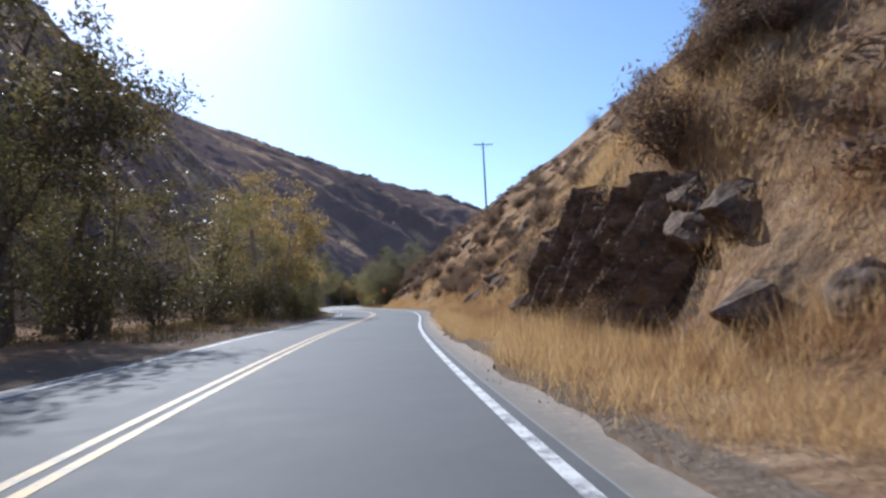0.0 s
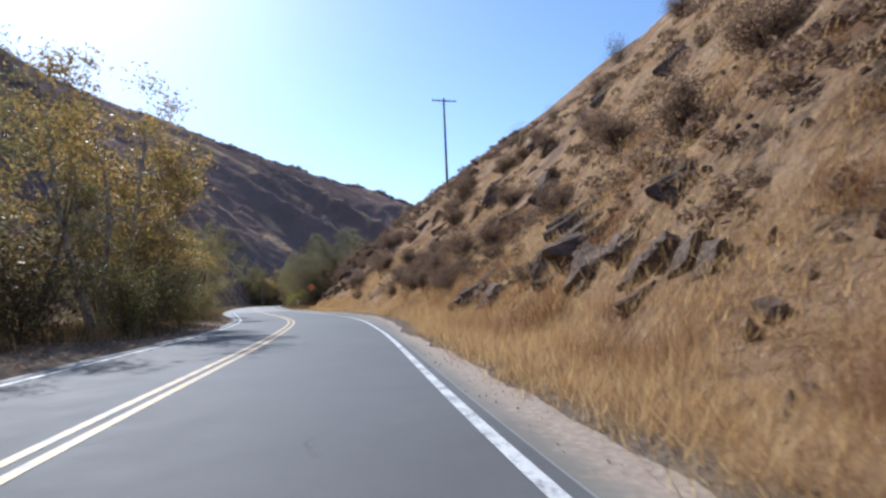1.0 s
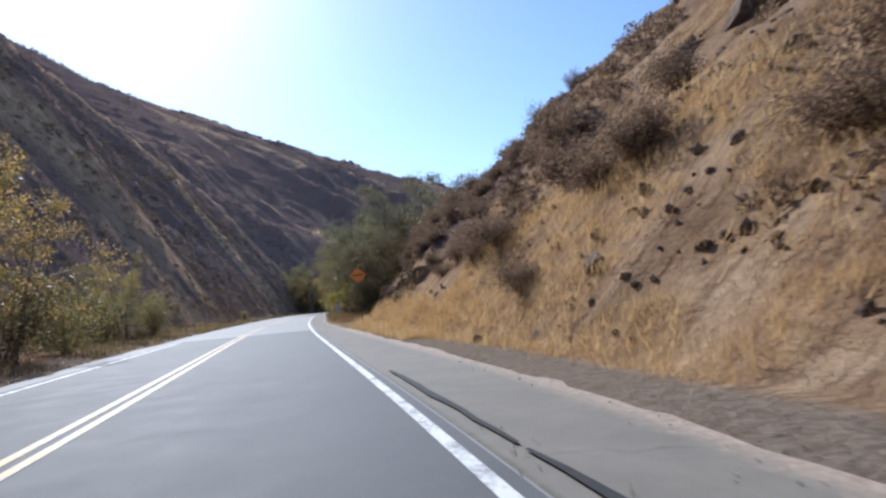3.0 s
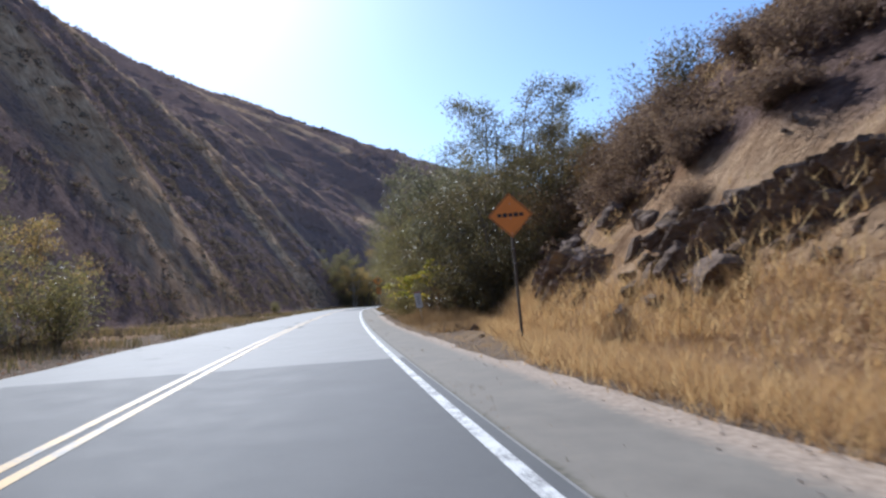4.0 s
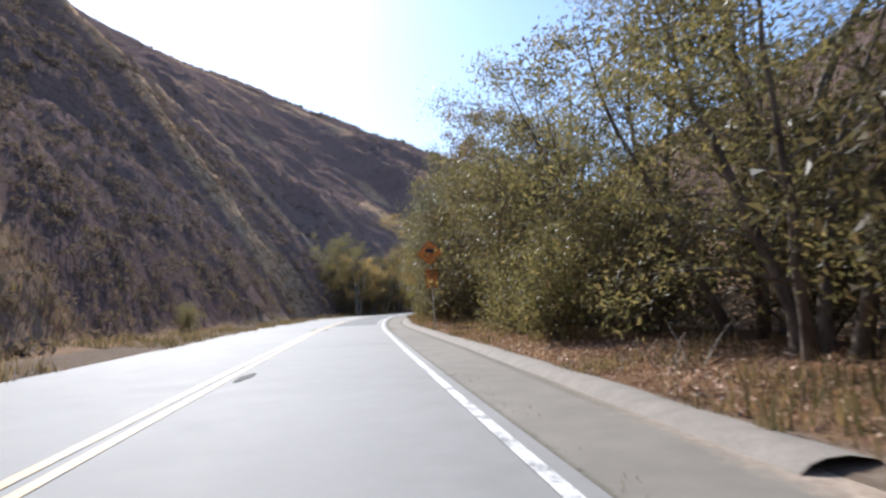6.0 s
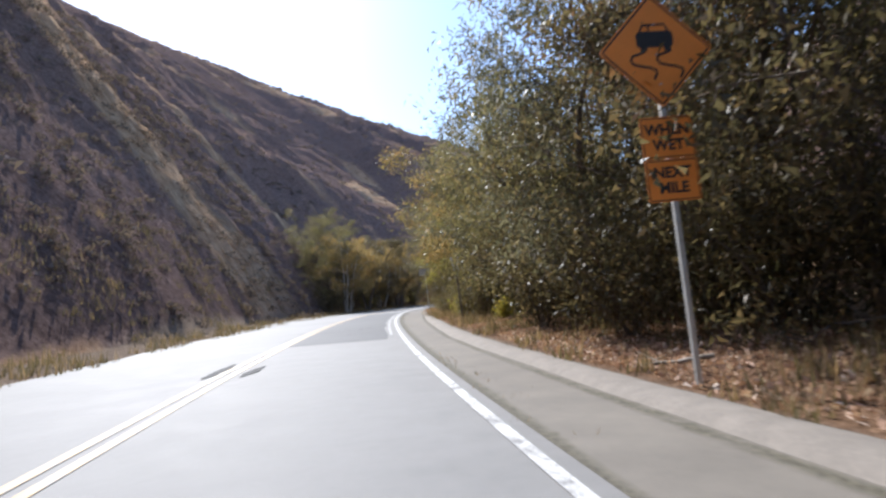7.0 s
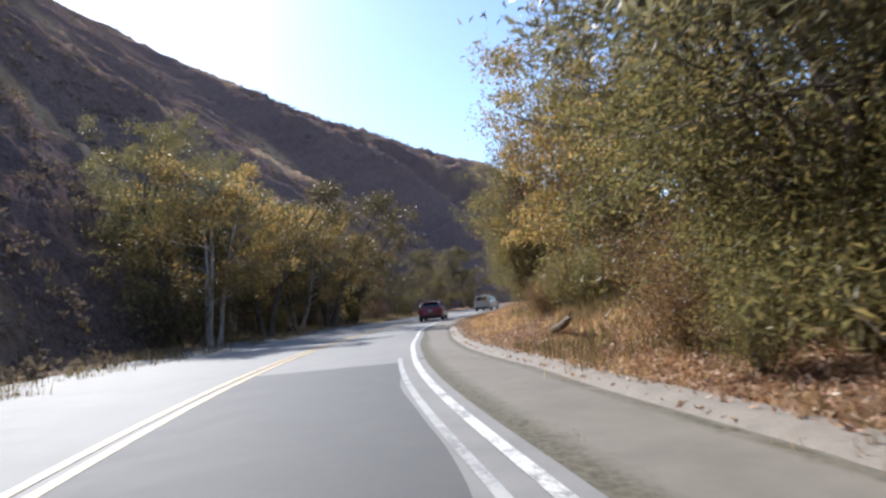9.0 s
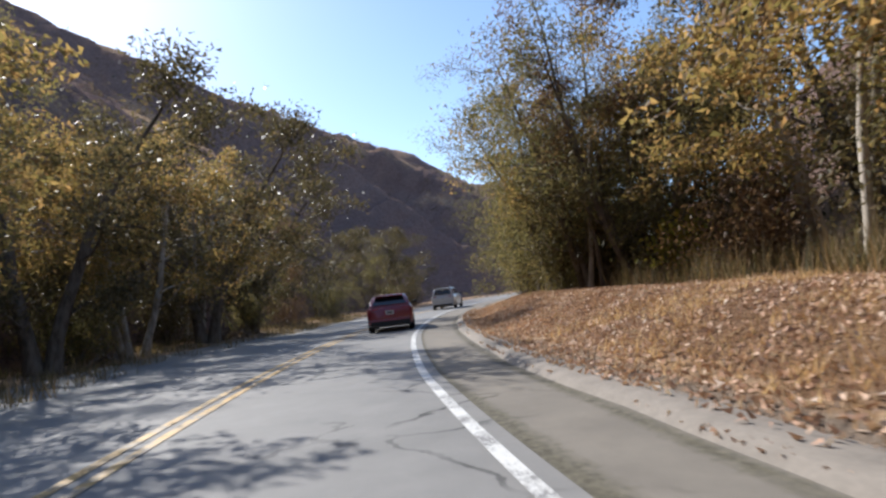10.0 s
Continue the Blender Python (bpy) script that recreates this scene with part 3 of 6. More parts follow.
class Build:
    """Collects tubes and leaves into one triangle mesh."""

    def __init__(self):
        self.v, self.f, self.n = [], [], 0

    def add(self, v, f):
        self.v.append(np.asarray(v, float))
        self.f.append(np.asarray(f, int) + self.n)
        self.n += len(v)

    def tube(self, pts, radii, sides=6):
        pts, k = np.asarray(pts, float), len(pts)
        t = np.gradient(pts, axis=0)
        t /= np.linalg.norm(t, axis=1)[:, None] + 1e-9
        ref = np.array([0.31, 0.95, 0.05])
        a = np.cross(t, ref)
        a /= np.linalg.norm(a, axis=1)[:, None] + 1e-9
        b = np.cross(t, a)
        w = np.linspace(0, 2 * np.pi, sides, endpoint=False)
        ring = pts[:, None] + np.asarray(radii)[:, None, None] * (np.cos(w)[None, :, None] * a[:, None] + np.sin(w)[None, :, None] * b[:, None])
        i, j = np.meshgrid(np.arange(k - 1), np.arange(sides), indexing="ij")
        p, q = (i * sides + j).ravel(), (i * sides + (j + 1) % sides).ravel()
        self.add(ring.reshape(-1, 3), np.concatenate([np.stack([p, q, q + sides], 1), np.stack([p, q + sides, p + sides], 1)]))

    def leaves(self, c, size, r, narrow=0.55, droop=0.3, lie=1.0, small=False):
        """Leaf blades at the centres c: folded ones of two triangles, or small plain ones of one."""
        n = len(c)
        d = r.normal(size=(n, 3)) * (1, 1, lie)
        d[:, 2] -= droop
        d /= np.linalg.norm(d, axis=1)[:, None]
        e = np.cross(d, r.normal(size=(n, 3)) * (1, 1, lie))
        e /= np.linalg.norm(e, axis=1)[:, None] + 1e-9
        k = np.cross(d, e)
        L = (size * r.uniform(0.6, 1.3, n))[:, None]
        W = L * narrow * 0.5
        if small:
            v = np.stack([c - d * L * 0.5 + e * W * 0.3, c + e * W, c + d * L * 0.5 - e * W], 1)
            self.add(v.reshape(-1, 3), np.arange(n)[:, None] * 3 + (0, 1, 2))
            return
        v = np.stack([c - d * L * 0.5, c + e * W + k * W * 0.4, c + d * L * 0.5, c - e * W + k * W * 0.4], 1)
        b = np.arange(n)[:, None] * 4
        self.add(v.reshape(-1, 3), np.concatenate([b + (0, 1, 2), b + (0, 2, 3)]))

    def blades(self, c, height, width, r, lean=0.35):
        n = len(c)
        a = r.uniform(0, 2 * np.pi, n)
        h = height * r.uniform(0.5, 1.25, n)
        off = np.stack([np.cos(a), np.sin(a), a * 0], 1)
        side = np.stack([-np.sin(a), np.cos(a), a * 0], 1) * (width * r.uniform(0.6, 1.3, n))[:, None] * 0.5
        tip = c + off * (h * lean * r.uniform(0.2, 1.8, n))[:, None] + np.stack([a * 0, a * 0, h], 1)
        v = np.stack([c - side, c + side, tip], 1)
        self.add(v.reshape(-1, 3), np.arange(n)[:, None] * 3 + (0, 1, 2))

    def mesh(self, name, mat, smooth_faces=False):
        return mesh_from(name, np.concatenate(self.v), np.concatenate(self.f), mat, smooth_faces)


def limb(r, start, way, length, sag=0.0, n=6, wild=0.16):
    """A wandering line of points, for a branch."""
    p, d, out = np.array(start, float), np.array(way, float), []
    d /= np.linalg.norm(d)
    for _ in range(n + 1):
        out.append(p.copy())
        d = d + r.normal(size=3) * wild + (0, 0, sag)
        d /= np.linalg.norm(d)
        p = p + d * length / n
    return np.array(out)


def tree(name, seed, height, spread, stems, leaves, leaf, leaf_mat, bark, girth=0.16, narrow=0.5, low=0.22, lean=0.12,
         clump=0.55, droop=0.35, label="", category="tree", group=""):
    """A tree with tapered stems, limbs and twigs, and a loose crown of single leaves in clumps."""
    r = np.random.default_rng(seed)
    wood, crown, tips = Build(), Build(), []
    for k in range(stems):
        a = 2 * math.pi * (k + r.uniform(-0.3, 0.3)) / stems
        w = np.array([math.cos(a) * lean * (1 + stems * 0.18), math.sin(a) * lean * (1 + stems * 0.18), 1.0])
        h = height * (r.uniform(0.82, 1.0) if stems > 1 else 0.95)
        st = limb(r, (0.12 * stems * math.cos(a) * (stems > 1), 0.12 * stems * math.sin(a) * (stems > 1), -0.25), w, h, 0.015, 9, 0.07)
        g = girth * r.uniform(0.75, 1.05)
        wood.tube(st, np.linspace(g, g * 0.12, len(st)) * np.concatenate([[1.35], np.ones(len(st) - 1)]), 6)
        count = max(6, int(15 / stems) + 5)
        for i in range(count):
            u = low + (0.97 - low) * (i + r.uniform(0, 1)) / count
            x = u * (len(st) - 1)
            j = min(int(x), len(st) - 2)
            base = st[j] + (st[j + 1] - st[j]) * (x - j)
            b = a + r.uniform(-1.7, 1.7) if stems > 1 else r.uniform(0, 2 * math.pi)
            reach = spread * (0.35 + 0.75 * math.sin(math.pi * min(1, max(0.08, (u - low) / (1.02 - low) * 0.8 + 0.18)))) * r.uniform(0.65, 1.1)
            br = limb(r, base, (math.cos(b), math.sin(b), r.uniform(0.15, 0.75)), reach, -0.02, 6, 0.17)
            wood.tube(br, np.linspace(g * 0.34 * (1.1 - u * 0.7), 0.008, len(br)), 3)
            for q in range(3):
                m = r.integers(2, 7)
                tw = limb(r, br[m], br[m] - br[m - 1] + r.normal(size=3) * 0.35, reach * r.uniform(0.2, 0.42), -0.05, 3, 0.25)
                wood.tube(tw, np.linspace(0.014, 0.004, len(tw)), 3)
                tips += [tw[-1], tw[-2]]
            tips += [br[-1], br[-2], br[3]]
        tips.append(st[-1])
    tips = np.array(tips)
    share = r.integers(0, len(tips), leaves)
    thick = r.uniform(0.5, 1.35, len(tips))
    ball = r.normal(size=(leaves, 3))
    ball *= (r.uniform(0, 1, leaves) ** 0.5 / np.linalg.norm(ball, axis=1))[:, None]
    c = tips[share] + ball * (1.45 * clump * thick[share])[:, None] * (1, 1, 0.75)
    c = c[c[:, 2] > 0.08]
    crown.leaves(c, leaf, r, narrow, droop, 1.0, True)
    root = tagged(new(name), label, category, group)
    part("trunk", wood.mesh("trunk", bark, True), None, root)
    part("crown", crown.mesh("crown", leaf_mat), None, root)
    return root


def shrub(name, seed, height, spread, leaves, leaf, leaf_mat, label, twig=M_TWIG, group="", narrow=0.5):
    r = np.random.default_rng(seed)
    wood, crown, tips = Build(), Build(), []
    for k in range(16):
        a = r.uniform(0, 2 * math.pi)
        t = r.uniform(0.05, 1.15)
        st = limb(r, (r.normal() * 0.08, r.normal() * 0.08, -0.12), (math.cos(a) * t, math.sin(a) * t, 1), height * r.uniform(0.7, 1.05), -0.02, 5, 0.16)
        st[:, :2] *= spread / height
        wood.tube(st, np.linspace(0.022, 0.004, len(st)), 3)
        tips += list(st[2:])
    tips = np.array(tips)
    c = tips[r.integers(0, len(tips), leaves)] + r.uniform(-1, 1, (leaves, 3)) * 0.2 * height
    c[:, 2] = np.abs(c[:, 2])
    crown.leaves(c, leaf, r, narrow, 0.0, 1.0, leaf < 0.15)
    root = tagged(new(name), label, "shrub", group)
    part("wood", wood.mesh("wood", twig), None, root)
    part("foliage", crown.mesh("foliage", leaf_mat), None, root)
    return root


def spray_bush(name, seed, sprays, leaf, leaf_mat, label, twig=M_BARK):
    """A bush whose leaves lie in flat sprays on arching branches: each spray reaches out to x, y, z and spreads by its radius."""
    r = np.random.default_rng(seed)
    wood, crown = Build(), Build()
    for x, y, z, rad, n in sprays:
        lap = np.linspace(0, 1, 9)[:, None]
        rise = np.column_stack([x * lap ** 1.7, y * lap ** 1.7, z * 1.06 * np.sin(lap * 1.75)]) + r.normal(size=(9, 3)) * 0.025
        wood.tube(rise, np.linspace(0.024, 0.006, 9), 5)
        for _ in range(7):
            a, at = r.uniform(0, 2 * math.pi), rise[r.integers(5, 9)]
            tw = limb(r, at, (math.cos(a), math.sin(a), r.uniform(-0.2, 0.3)), rad * r.uniform(0.6, 1.2), -0.05, 4, 0.14)
            wood.tube(tw, np.linspace(0.008, 0.002, len(tw)), 3)
            c = tw[r.integers(1, len(tw), n // 7)] + r.normal(size=(n // 7, 3)) * (0.09, 0.09, 0.05)
            crown.leaves(c, leaf, r, 0.8, 0.35, 0.55)
    root = tagged(new(name), label, "shrub", "roadside bushes")
    part("wood", wood.mesh("wood", twig), None, root)
    part("foliage", crown.mesh("foliage", leaf_mat), None, root)
    return root


def rock_mesh(name, seed, size, detail=3, cuts=9):
    """An angular, weathered block: a ball cut by planes, then roughened."""
    r = np.random.default_rng(seed)
    bm = bmesh.new()
    bmesh.ops.create_icosphere(bm, subdivisions=detail + 2, radius=1.0)
    v = np.array([q.co[:] for q in bm.verts])
    for _ in range(cuts):
        n = r.normal(size=3)
        n /= np.linalg.norm(n)
        d = r.uniform(0.42, 0.8)
        k = v @ n
        over = k > d
        v[over] -= np.outer(k[over] - d, n) * 0.97
    for i, q in enumerate(bm.verts):
        p = Vector(v[i])
        p += p.normalized() * (0.09 * noise.noise(p * 2.3 + Vector((seed, 0, 0))) + 0.05 * noise.noise(p * 6.1 + Vector((0, seed, 0))))
        layer = noise.noise(Vector((p.z * 4 + seed, p.x * 0.5, p.y * 0.5)))
        p *= 1 + 0.1 * (round(layer * 3.5) / 3.5) + 0.03 * noise.noise(p * 13)
        q.co = (p.x * size[0], p.y * size[1], p.z * size[2])
    me = bpy.data.meshes.new(name)
    bm.to_mesh(me)
    bm.free()
    me.materials.append(M_ROCK)
    return me


def layered_rock(name, seed, points, length, width, thick):
    """An angular block of bedded rock: a hull of few corners, its sides broken along the beds."""
    r = np.random.default_rng(seed)
    p = r.uniform(-1, 1, (points, 3))
    p /= np.abs(p).max(1)[:, None] ** 0.75
    bm = bmesh.new()
    for q in p * (length / 2, width / 2, thick / 2):
        bm.verts.new(q)
    hull = bmesh.ops.convex_hull(bm, input=bm.verts)
    bmesh.ops.delete(bm, geom=[q for q in hull["geom_interior"] if isinstance(q, bmesh.types.BMVert)], context="VERTS")
    bmesh.ops.subdivide_edges(bm, edges=bm.edges, cuts=5, use_grid_fill=True)
    beds = r.uniform(0.86, 1.04, 40)
    for q in bm.verts:
        c = q.co
        wob = noise.noise(Vector((c.x * 0.7 + seed, c.y * 0.7, c.z)))
        f = float(beds[int((c.z / thick + 0.5 + 0.12 * wob) * 9) % 40])
        w = noise.noise_vector(c * 2.2 + Vector((seed * 3.1, 0, 0))) * 0.05 + noise.noise_vector(c * 7 + Vector((0, seed, 0))) * 0.022
        q.co = Vector((c.x * f, c.y * f, c.z)) + w
    me = bpy.data.meshes.new(name)
    bm.to_mesh(me)
    bm.free()
    me.materials.append(M_ROCK)
    return me


# rounded blocks, flat slabs, steep fins and large crags
ROCKS = [rock_mesh("rock", 11, (1.0, 0.75, 0.6), 2), rock_mesh("rock", 12, (1.2, 0.6, 0.5), 2), rock_mesh("rock", 13, (0.9, 0.8, 0.75), 2),
         layered_rock("rock", 51, 12, 2.9, 1.5, 0.6), layered_rock("rock", 52, 14, 3.1, 1.6, 0.65), rock_mesh("rock", 16, (0.8, 0.7, 0.55), 2),
         layered_rock("rock", 53, 12, 2.9, 1.4, 0.7), layered_rock("rock", 54, 14, 3.2, 1.5, 0.75),
         layered_rock("rock", 55, 14, 2.7, 1.3, 1.35), layered_rock("rock", 56, 16, 2.5, 1.5, 1.5),
         layered_rock("rock", 57, 14, 2.6, 1.9, 1.7), layered_rock("rock", 58, 15, 2.9, 1.7, 1.5), layered_rock("rock", 59, 13, 2.4, 2.0, 1.8)]


def rock_face(label, s0, s1, foot, top, base, lean, seed, size=1.0, cell=0.055):
    """A steep face of dipping beds in one shell: ledges that face up and away, broad broken undersides between."""
    r = np.random.default_rng(seed)
    s = np.arange(s0, s1, cell)
    rise = float(np.max([top(q) for q in s]) - base)
    up = np.concatenate([np.linspace(0, 1, int(rise / cell)), 1 + np.arange(1, 1 + int(23 * size)) * cell])
    S, U = np.meshgrid(s, up, indexing="ij")
    high = np.array([top(q) for q in s])[:, None] - base + size * (0.9 * fbm(s / 1.1, s * 0 + seed, 3, seed) + 0.5 * np.round(2 * fbm(s / 0.6, s * 0, 2, seed + 2)) / 2)[:, None]
    z = base + np.minimum(U, 1) * high + np.maximum(U - 1, 0) * 0.35
    o = np.array([foot(q) for q in s])[:, None] + lean * (z - base) + np.maximum(U - 1, 0) * 1.1
    # across the beds (downwards and towards the road's start) and along them
    dip = math.radians(44)
    wx = S + 0.5 * fbm(S / 1.7, z / 1.7, 3, seed)
    wz = z + 0.35 * fbm(S / 1.3 + 9, z / 1.3, 3, seed + 3)
    n = -wx * math.sin(dip) - wz * math.cos(dip)
    along = -wx * math.cos(dip) + wz * math.sin(dip)
    proud = np.zeros_like(S)
    for bed, block, deep in np.array(((1.5, 2.9, 0.72), (0.62, 1.3, 0.24), (0.2, 0.5, 0.045))) * size:
        row = np.floor(along / block + 0.35 * fbm(n / bed, along / block, 2, seed + 5))
        h = np.sin(row * 91.7 + seed * 3.3) * 4375.85
        shift = h - np.floor(h)
        k = n / bed + shift + 0.15 * np.floor(n / bed)
        saw = 1 - np.maximum(0, k - np.floor(k) - 0.2) / 0.8
        g = np.sin(np.floor(k) * 57.3 + row * 23.1 + seed) * 917.3
        proud = proud + deep * (saw * (0.45 + 0.8 * (g - np.floor(g))) + 0.25 * (shift - 0.5))
    proud = (proud - 0.35 * size + 0.05 * fbm(S / 0.12, z / 0.12, 2, seed + 8)) * np.clip((1.45 - U) / 0.45, 0.15, 1)
    x, y = lane_xy(S, o - proud)
    v = np.stack([x, y, z + 0.25 * proud + 0.02 * r.normal(size=S.shape)], -1).reshape(-1, 3)
    return tagged(new("cliff", mesh_from("cliff", v, grid_faces(len(s), len(up)), M_ROCK)), label, "rock", "rocks on the slope")


def rock(kind, s, o, size, turn=0, dip=0, tip=0, sink=0.25, label="weathered grey-brown rock jutting from the dry slope", name="rock"):
    kind += 3 if name == "rock" and kind in (3, 4) else 0
    ob = tagged(new(name, ROCKS[kind]), label, "rock", "rocks on the slope")
    p = spot(s, o)
    ob.matrix_basis = pose(p.x, p.y, p.z + size * (0.35 - sink), 0, 0, lane_heading(s) + turn) @ pose(0, 0, 0, dip, tip, 0) @ Matrix.Diagonal((size, size, size, 1))
    return ob


def put(root, s, o, turn=0.0, scale=1.0, tall=1.0, dz=0.0):
    p = spot(s, o, dz)
    k = root.scale
    return copy_thing(root, pose(p.x, p.y, p.z, 0, 0, turn) @ Matrix.Diagonal((scale / k.x, scale / k.y, scale * tall / k.z, 1)))


# ---- rock outcrops on the cut slope ----
# tilted slabs of the cliff where the road begins
SLAB = "dark tilted slab of layered rock in the cliff"
FACE = "dark broken face of bedded rock in the cliff"
rock_face("dark steep rock face of dipping beds beside the verge", 9.2, 22.0,
          lambda s: np.interp(s, [9.2, 10.2, 11.5, 14, 17, 20.0, 20.8, 22.0], [7.6, 5.8, 5.25, 5.1, 5.15, 5.05, 5.5, 8.0]),
          lambda s: np.interp(s, [9.2, 11, 13, 15, 16.2, 17.3, 18.3, 19.3, 20.3, 22.0], [3.4, 3.2, 3.3, 3.5, 4.1, 4.3, 3.8, 3.2, 2.6, 2.6]), -0.3, 0.3, 5)
rock_face("dark upper crag of broken rock over the grass", 10.0, 14.6,
          lambda s: np.interp(s, [10.0, 10.8, 12.0, 13.2, 14.6], [9.2, 7.7, 7.4, 7.7, 9.4]),
          lambda s: np.interp(s, [10.0, 11.2, 12.6, 14.6], [7.4, 8.3, 7.9, 6.6]), 4.0, 0.3, 9)
for k, (s, o, size, sink) in enumerate((
        (23.0, 7.2, 0.62, 0.1), (23.8, 7.9, 0.5, 0.15), (21.4, 5.2, 0.5, 0.3), (21.9, 5.7, 0.55, 0.3), (20.9, 5.0, 0.34, 0.2), (22.6, 5.3, 0.42, 0.3), (20.3, 4.6, 0.26, 0.2), (21.3, 4.6, 0.24, 0.2),
        (25.6, 9.6, 0.7, 0.25), (26.2, 12.4, 0.8, 0.25), (16.6, 11.4, 0.6, 0.3), (19.4, 12.8, 0.7, 0.25), (18.6, 8.6, 0.6, 0.3), (20.4, 9.0, 0.55, 0.3), (22.4, 6.6, 0.45, 0.25), (24.2, 7.0, 0.45, 0.25), (21.4, 7.6, 0.5, 0.25), (25.6, 7.6, 0.42, 0.25), (23.4, 9.2, 0.5, 0.25), (27.2, 8.2, 0.45, 0.25), (9.2, 6.3, 0.5, 0.3))):
    rock(10 + k % 3, s, o, size, rng.uniform(-30, 30), rng.uniform(-12, 12), rng.uniform(-50, -25), sink, FACE, "cliff_rock")
for k, (s, o, size) in enumerate(((23.2, 5.5, 0.5), (12.4, 4.9, 0.35), (18.0, 4.7, 0.3), (9.6, 5.4, 0.45), (24.2, 8.0, 0.5))):
    rock(3 + k % 2, s, o, size, rng.uniform(-10, 14), rng.uniform(-8, 10), rng.uniform(-34, -22), 0.2, SLAB, "tilted_rock")
for k in range(18):
    s = rng.uniform(10.0, 23.0)
    rock((8, 9, 0)[k % 3], s, 4.55 + rng.beta(1.0, 2.0) * 0.9, rng.uniform(0.12, 0.26), rng.uniform(-60, 60), rng.uniform(-22, 30), rng.uniform(-40, 0), 0.2, "broken block of dark rock fallen under the cliff", "cliff_rock")
rock(10, 7.5, 5.2, 0.5, 20, 0, -30, 0.2, "large pale boulder at the foot of the cliff", "boulder")
rock(0, 10.6, 6.2, 0.9, 70, 5, -20, 0.2, "large pale boulder at the foot of the cliff", "boulder")
for s, o, k, size, turn, dip, tip in (
        (11.0, 6.4, 0, 1.1, 80, 5, -20), (16.0, 6.1, 1, 0.95, 60, 10, -32), (14.0, 5.8, 5, 0.6, 10, 0, 0),
        (6.2, 5.6, 2, 0.8, 50, 0, -10), (38.2, 7.2, 1, 1.5, 55, 10, -35), (39.6, 8.0, 3, 1.5, 60, 12, -38), (36.6, 6.6, 0, 1.1, 40, 0, -10),
        (34.4, 6.2, 1, 1.0, 60, 10, -20), (32.2, 6.2, 2, 1.05, 20, 0, 0), (33.4, 7.4, 3, 1.1, 60, 10, -30), (41.0, 7.0, 2, 1.5, 30, 8, -12),):
    fin = tip <= -30
    rock(k, s, o, size * (0.54 if k in (3, 4) else 0.66 if size > 0.9 else 0.9), turn - 60 * fin, dip + 42 * fin, tip, 0.33)
for s, o, k, size, turn, dip, tip in (
        (42.4, 8.2, 1, 1.4, 60, 10, -30), (39.2, 6.5, 4, 1.2, 60, 10, -34), (46.8, 6.3, 2, 1.35, 40, 5, -25), (48.2, 6.9, 1, 1.25, 60, 10, -40),
        (47.4, 5.8, 5, 0.8, 0, 0, 0), (48.6, 7.6, 0, 1.0, 20, 0, 0), (66.6, 14.9, 2, 1.7, 40, 10, -30),
        (67.5, 15.8, 1, 1.5, 60, 10, -40), (62.0, 16.9, 1, 1.4, 60, 10, -38), (63.0, 18.0, 0, 1.1, 20, 0, 0), (55.0, 17.2, 1, 1.5, 60, 10, -40),):
    fin = tip <= -30
    rock(k, s, o, size * (0.54 if k in (3, 4) else 0.66 if size > 0.9 else 0.9), turn - 60 * fin, dip + 42 * fin, tip, 0.33)
for s, o, k, size, turn, dip, tip in (
        (56.0, 18.4, 3, 1.5, 60, 10, -40), (52.0, 19.2, 1, 1.4, 60, 10, -38), (54.0, 12.8, 1, 1.6, 60, 10, -42), (55.2, 10.3, 0, 0.9, 40, 0, -20),
        (50.2, 10.8, 3, 1.4, 60, 10, -38), (56.2, 9.0, 1, 1.1, 60, 10, -36), (57.2, 8.2, 0, 0.8, 40, 0, -10), (64.2, 9.6, 1, 1.0, 60, 10, -36),
        (61.0, 12.2, 0, 1.0, 30, 10, -20), (58.6, 14.2, 2, 1.2, 30, 10, -20), (66.2, 9.3, 1, 0.9, 60, 5, -30), (75.0, 15.0, 0, 1.2, 30, 0, -10),):
    fin = tip <= -30
    rock(k, s, o, size * (0.54 if k in (3, 4) else 0.66 if size > 0.9 else 0.9), turn - 60 * fin, dip + 42 * fin, tip, 0.33)
for s, o, k, size, turn, dip, tip in (
        (79.2, 14.9, 1, 1.3, 60, 10, -38), (75.0, 10.0, 5, 0.5, 30, 0, 0), (71.0, 6.6, 1, 0.5, 60, 0, -10), (77.0, 6.2, 1, 0.55, 70, 0, -10),
        (63.4, 7.8, 1, 1.0, 50, 5, -20), (67.4, 8.1, 0, 0.7, 60, 5, -30), (71.0, 11.5, 1, 0.9, 60, 5, -30), (82.0, 10.5, 0, 0.8, 60, 5, -30),
        (86.0, 9.0, 1, 0.9, 60, 5, -30), (98.2, 6.2, 2, 0.95, 10, 0, -8), (99.4, 7.0, 0, 1.0, 40, 0, -10), (97.0, 5.9, 1, 0.9, 70, 0, 0),):
    fin = tip <= -30
    rock(k, s, o, size * (0.54 if k in (3, 4) else 0.66 if size > 0.9 else 0.9), turn - 60 * fin, dip + 42 * fin, tip, 0.33)
for s, o, k, size, turn, dip, tip in (
        (100.5, 8.4, 2, 0.9, 30, 0, 0), (103.2, 7.6, 2, 0.8, 20, 0, -10), (105.6, 7.4, 2, 0.8, 50, 0, 0),
        (106.8, 7.6, 1, 1.1, 80, 0, -20), (107.5, 9.0, 0, 1.2, 40, 0, -20), (43.5, 13.5, 1, 1.3, 60, 10, -36),
        (46.0, 16.0, 3, 1.6, 60, 10, -40),):
    fin = tip <= -30
    rock(k, s, o, size * (0.54 if k in (3, 4) else 0.66 if size > 0.9 else 0.9), turn - 60 * fin, dip + 42 * fin, tip, 0.33)
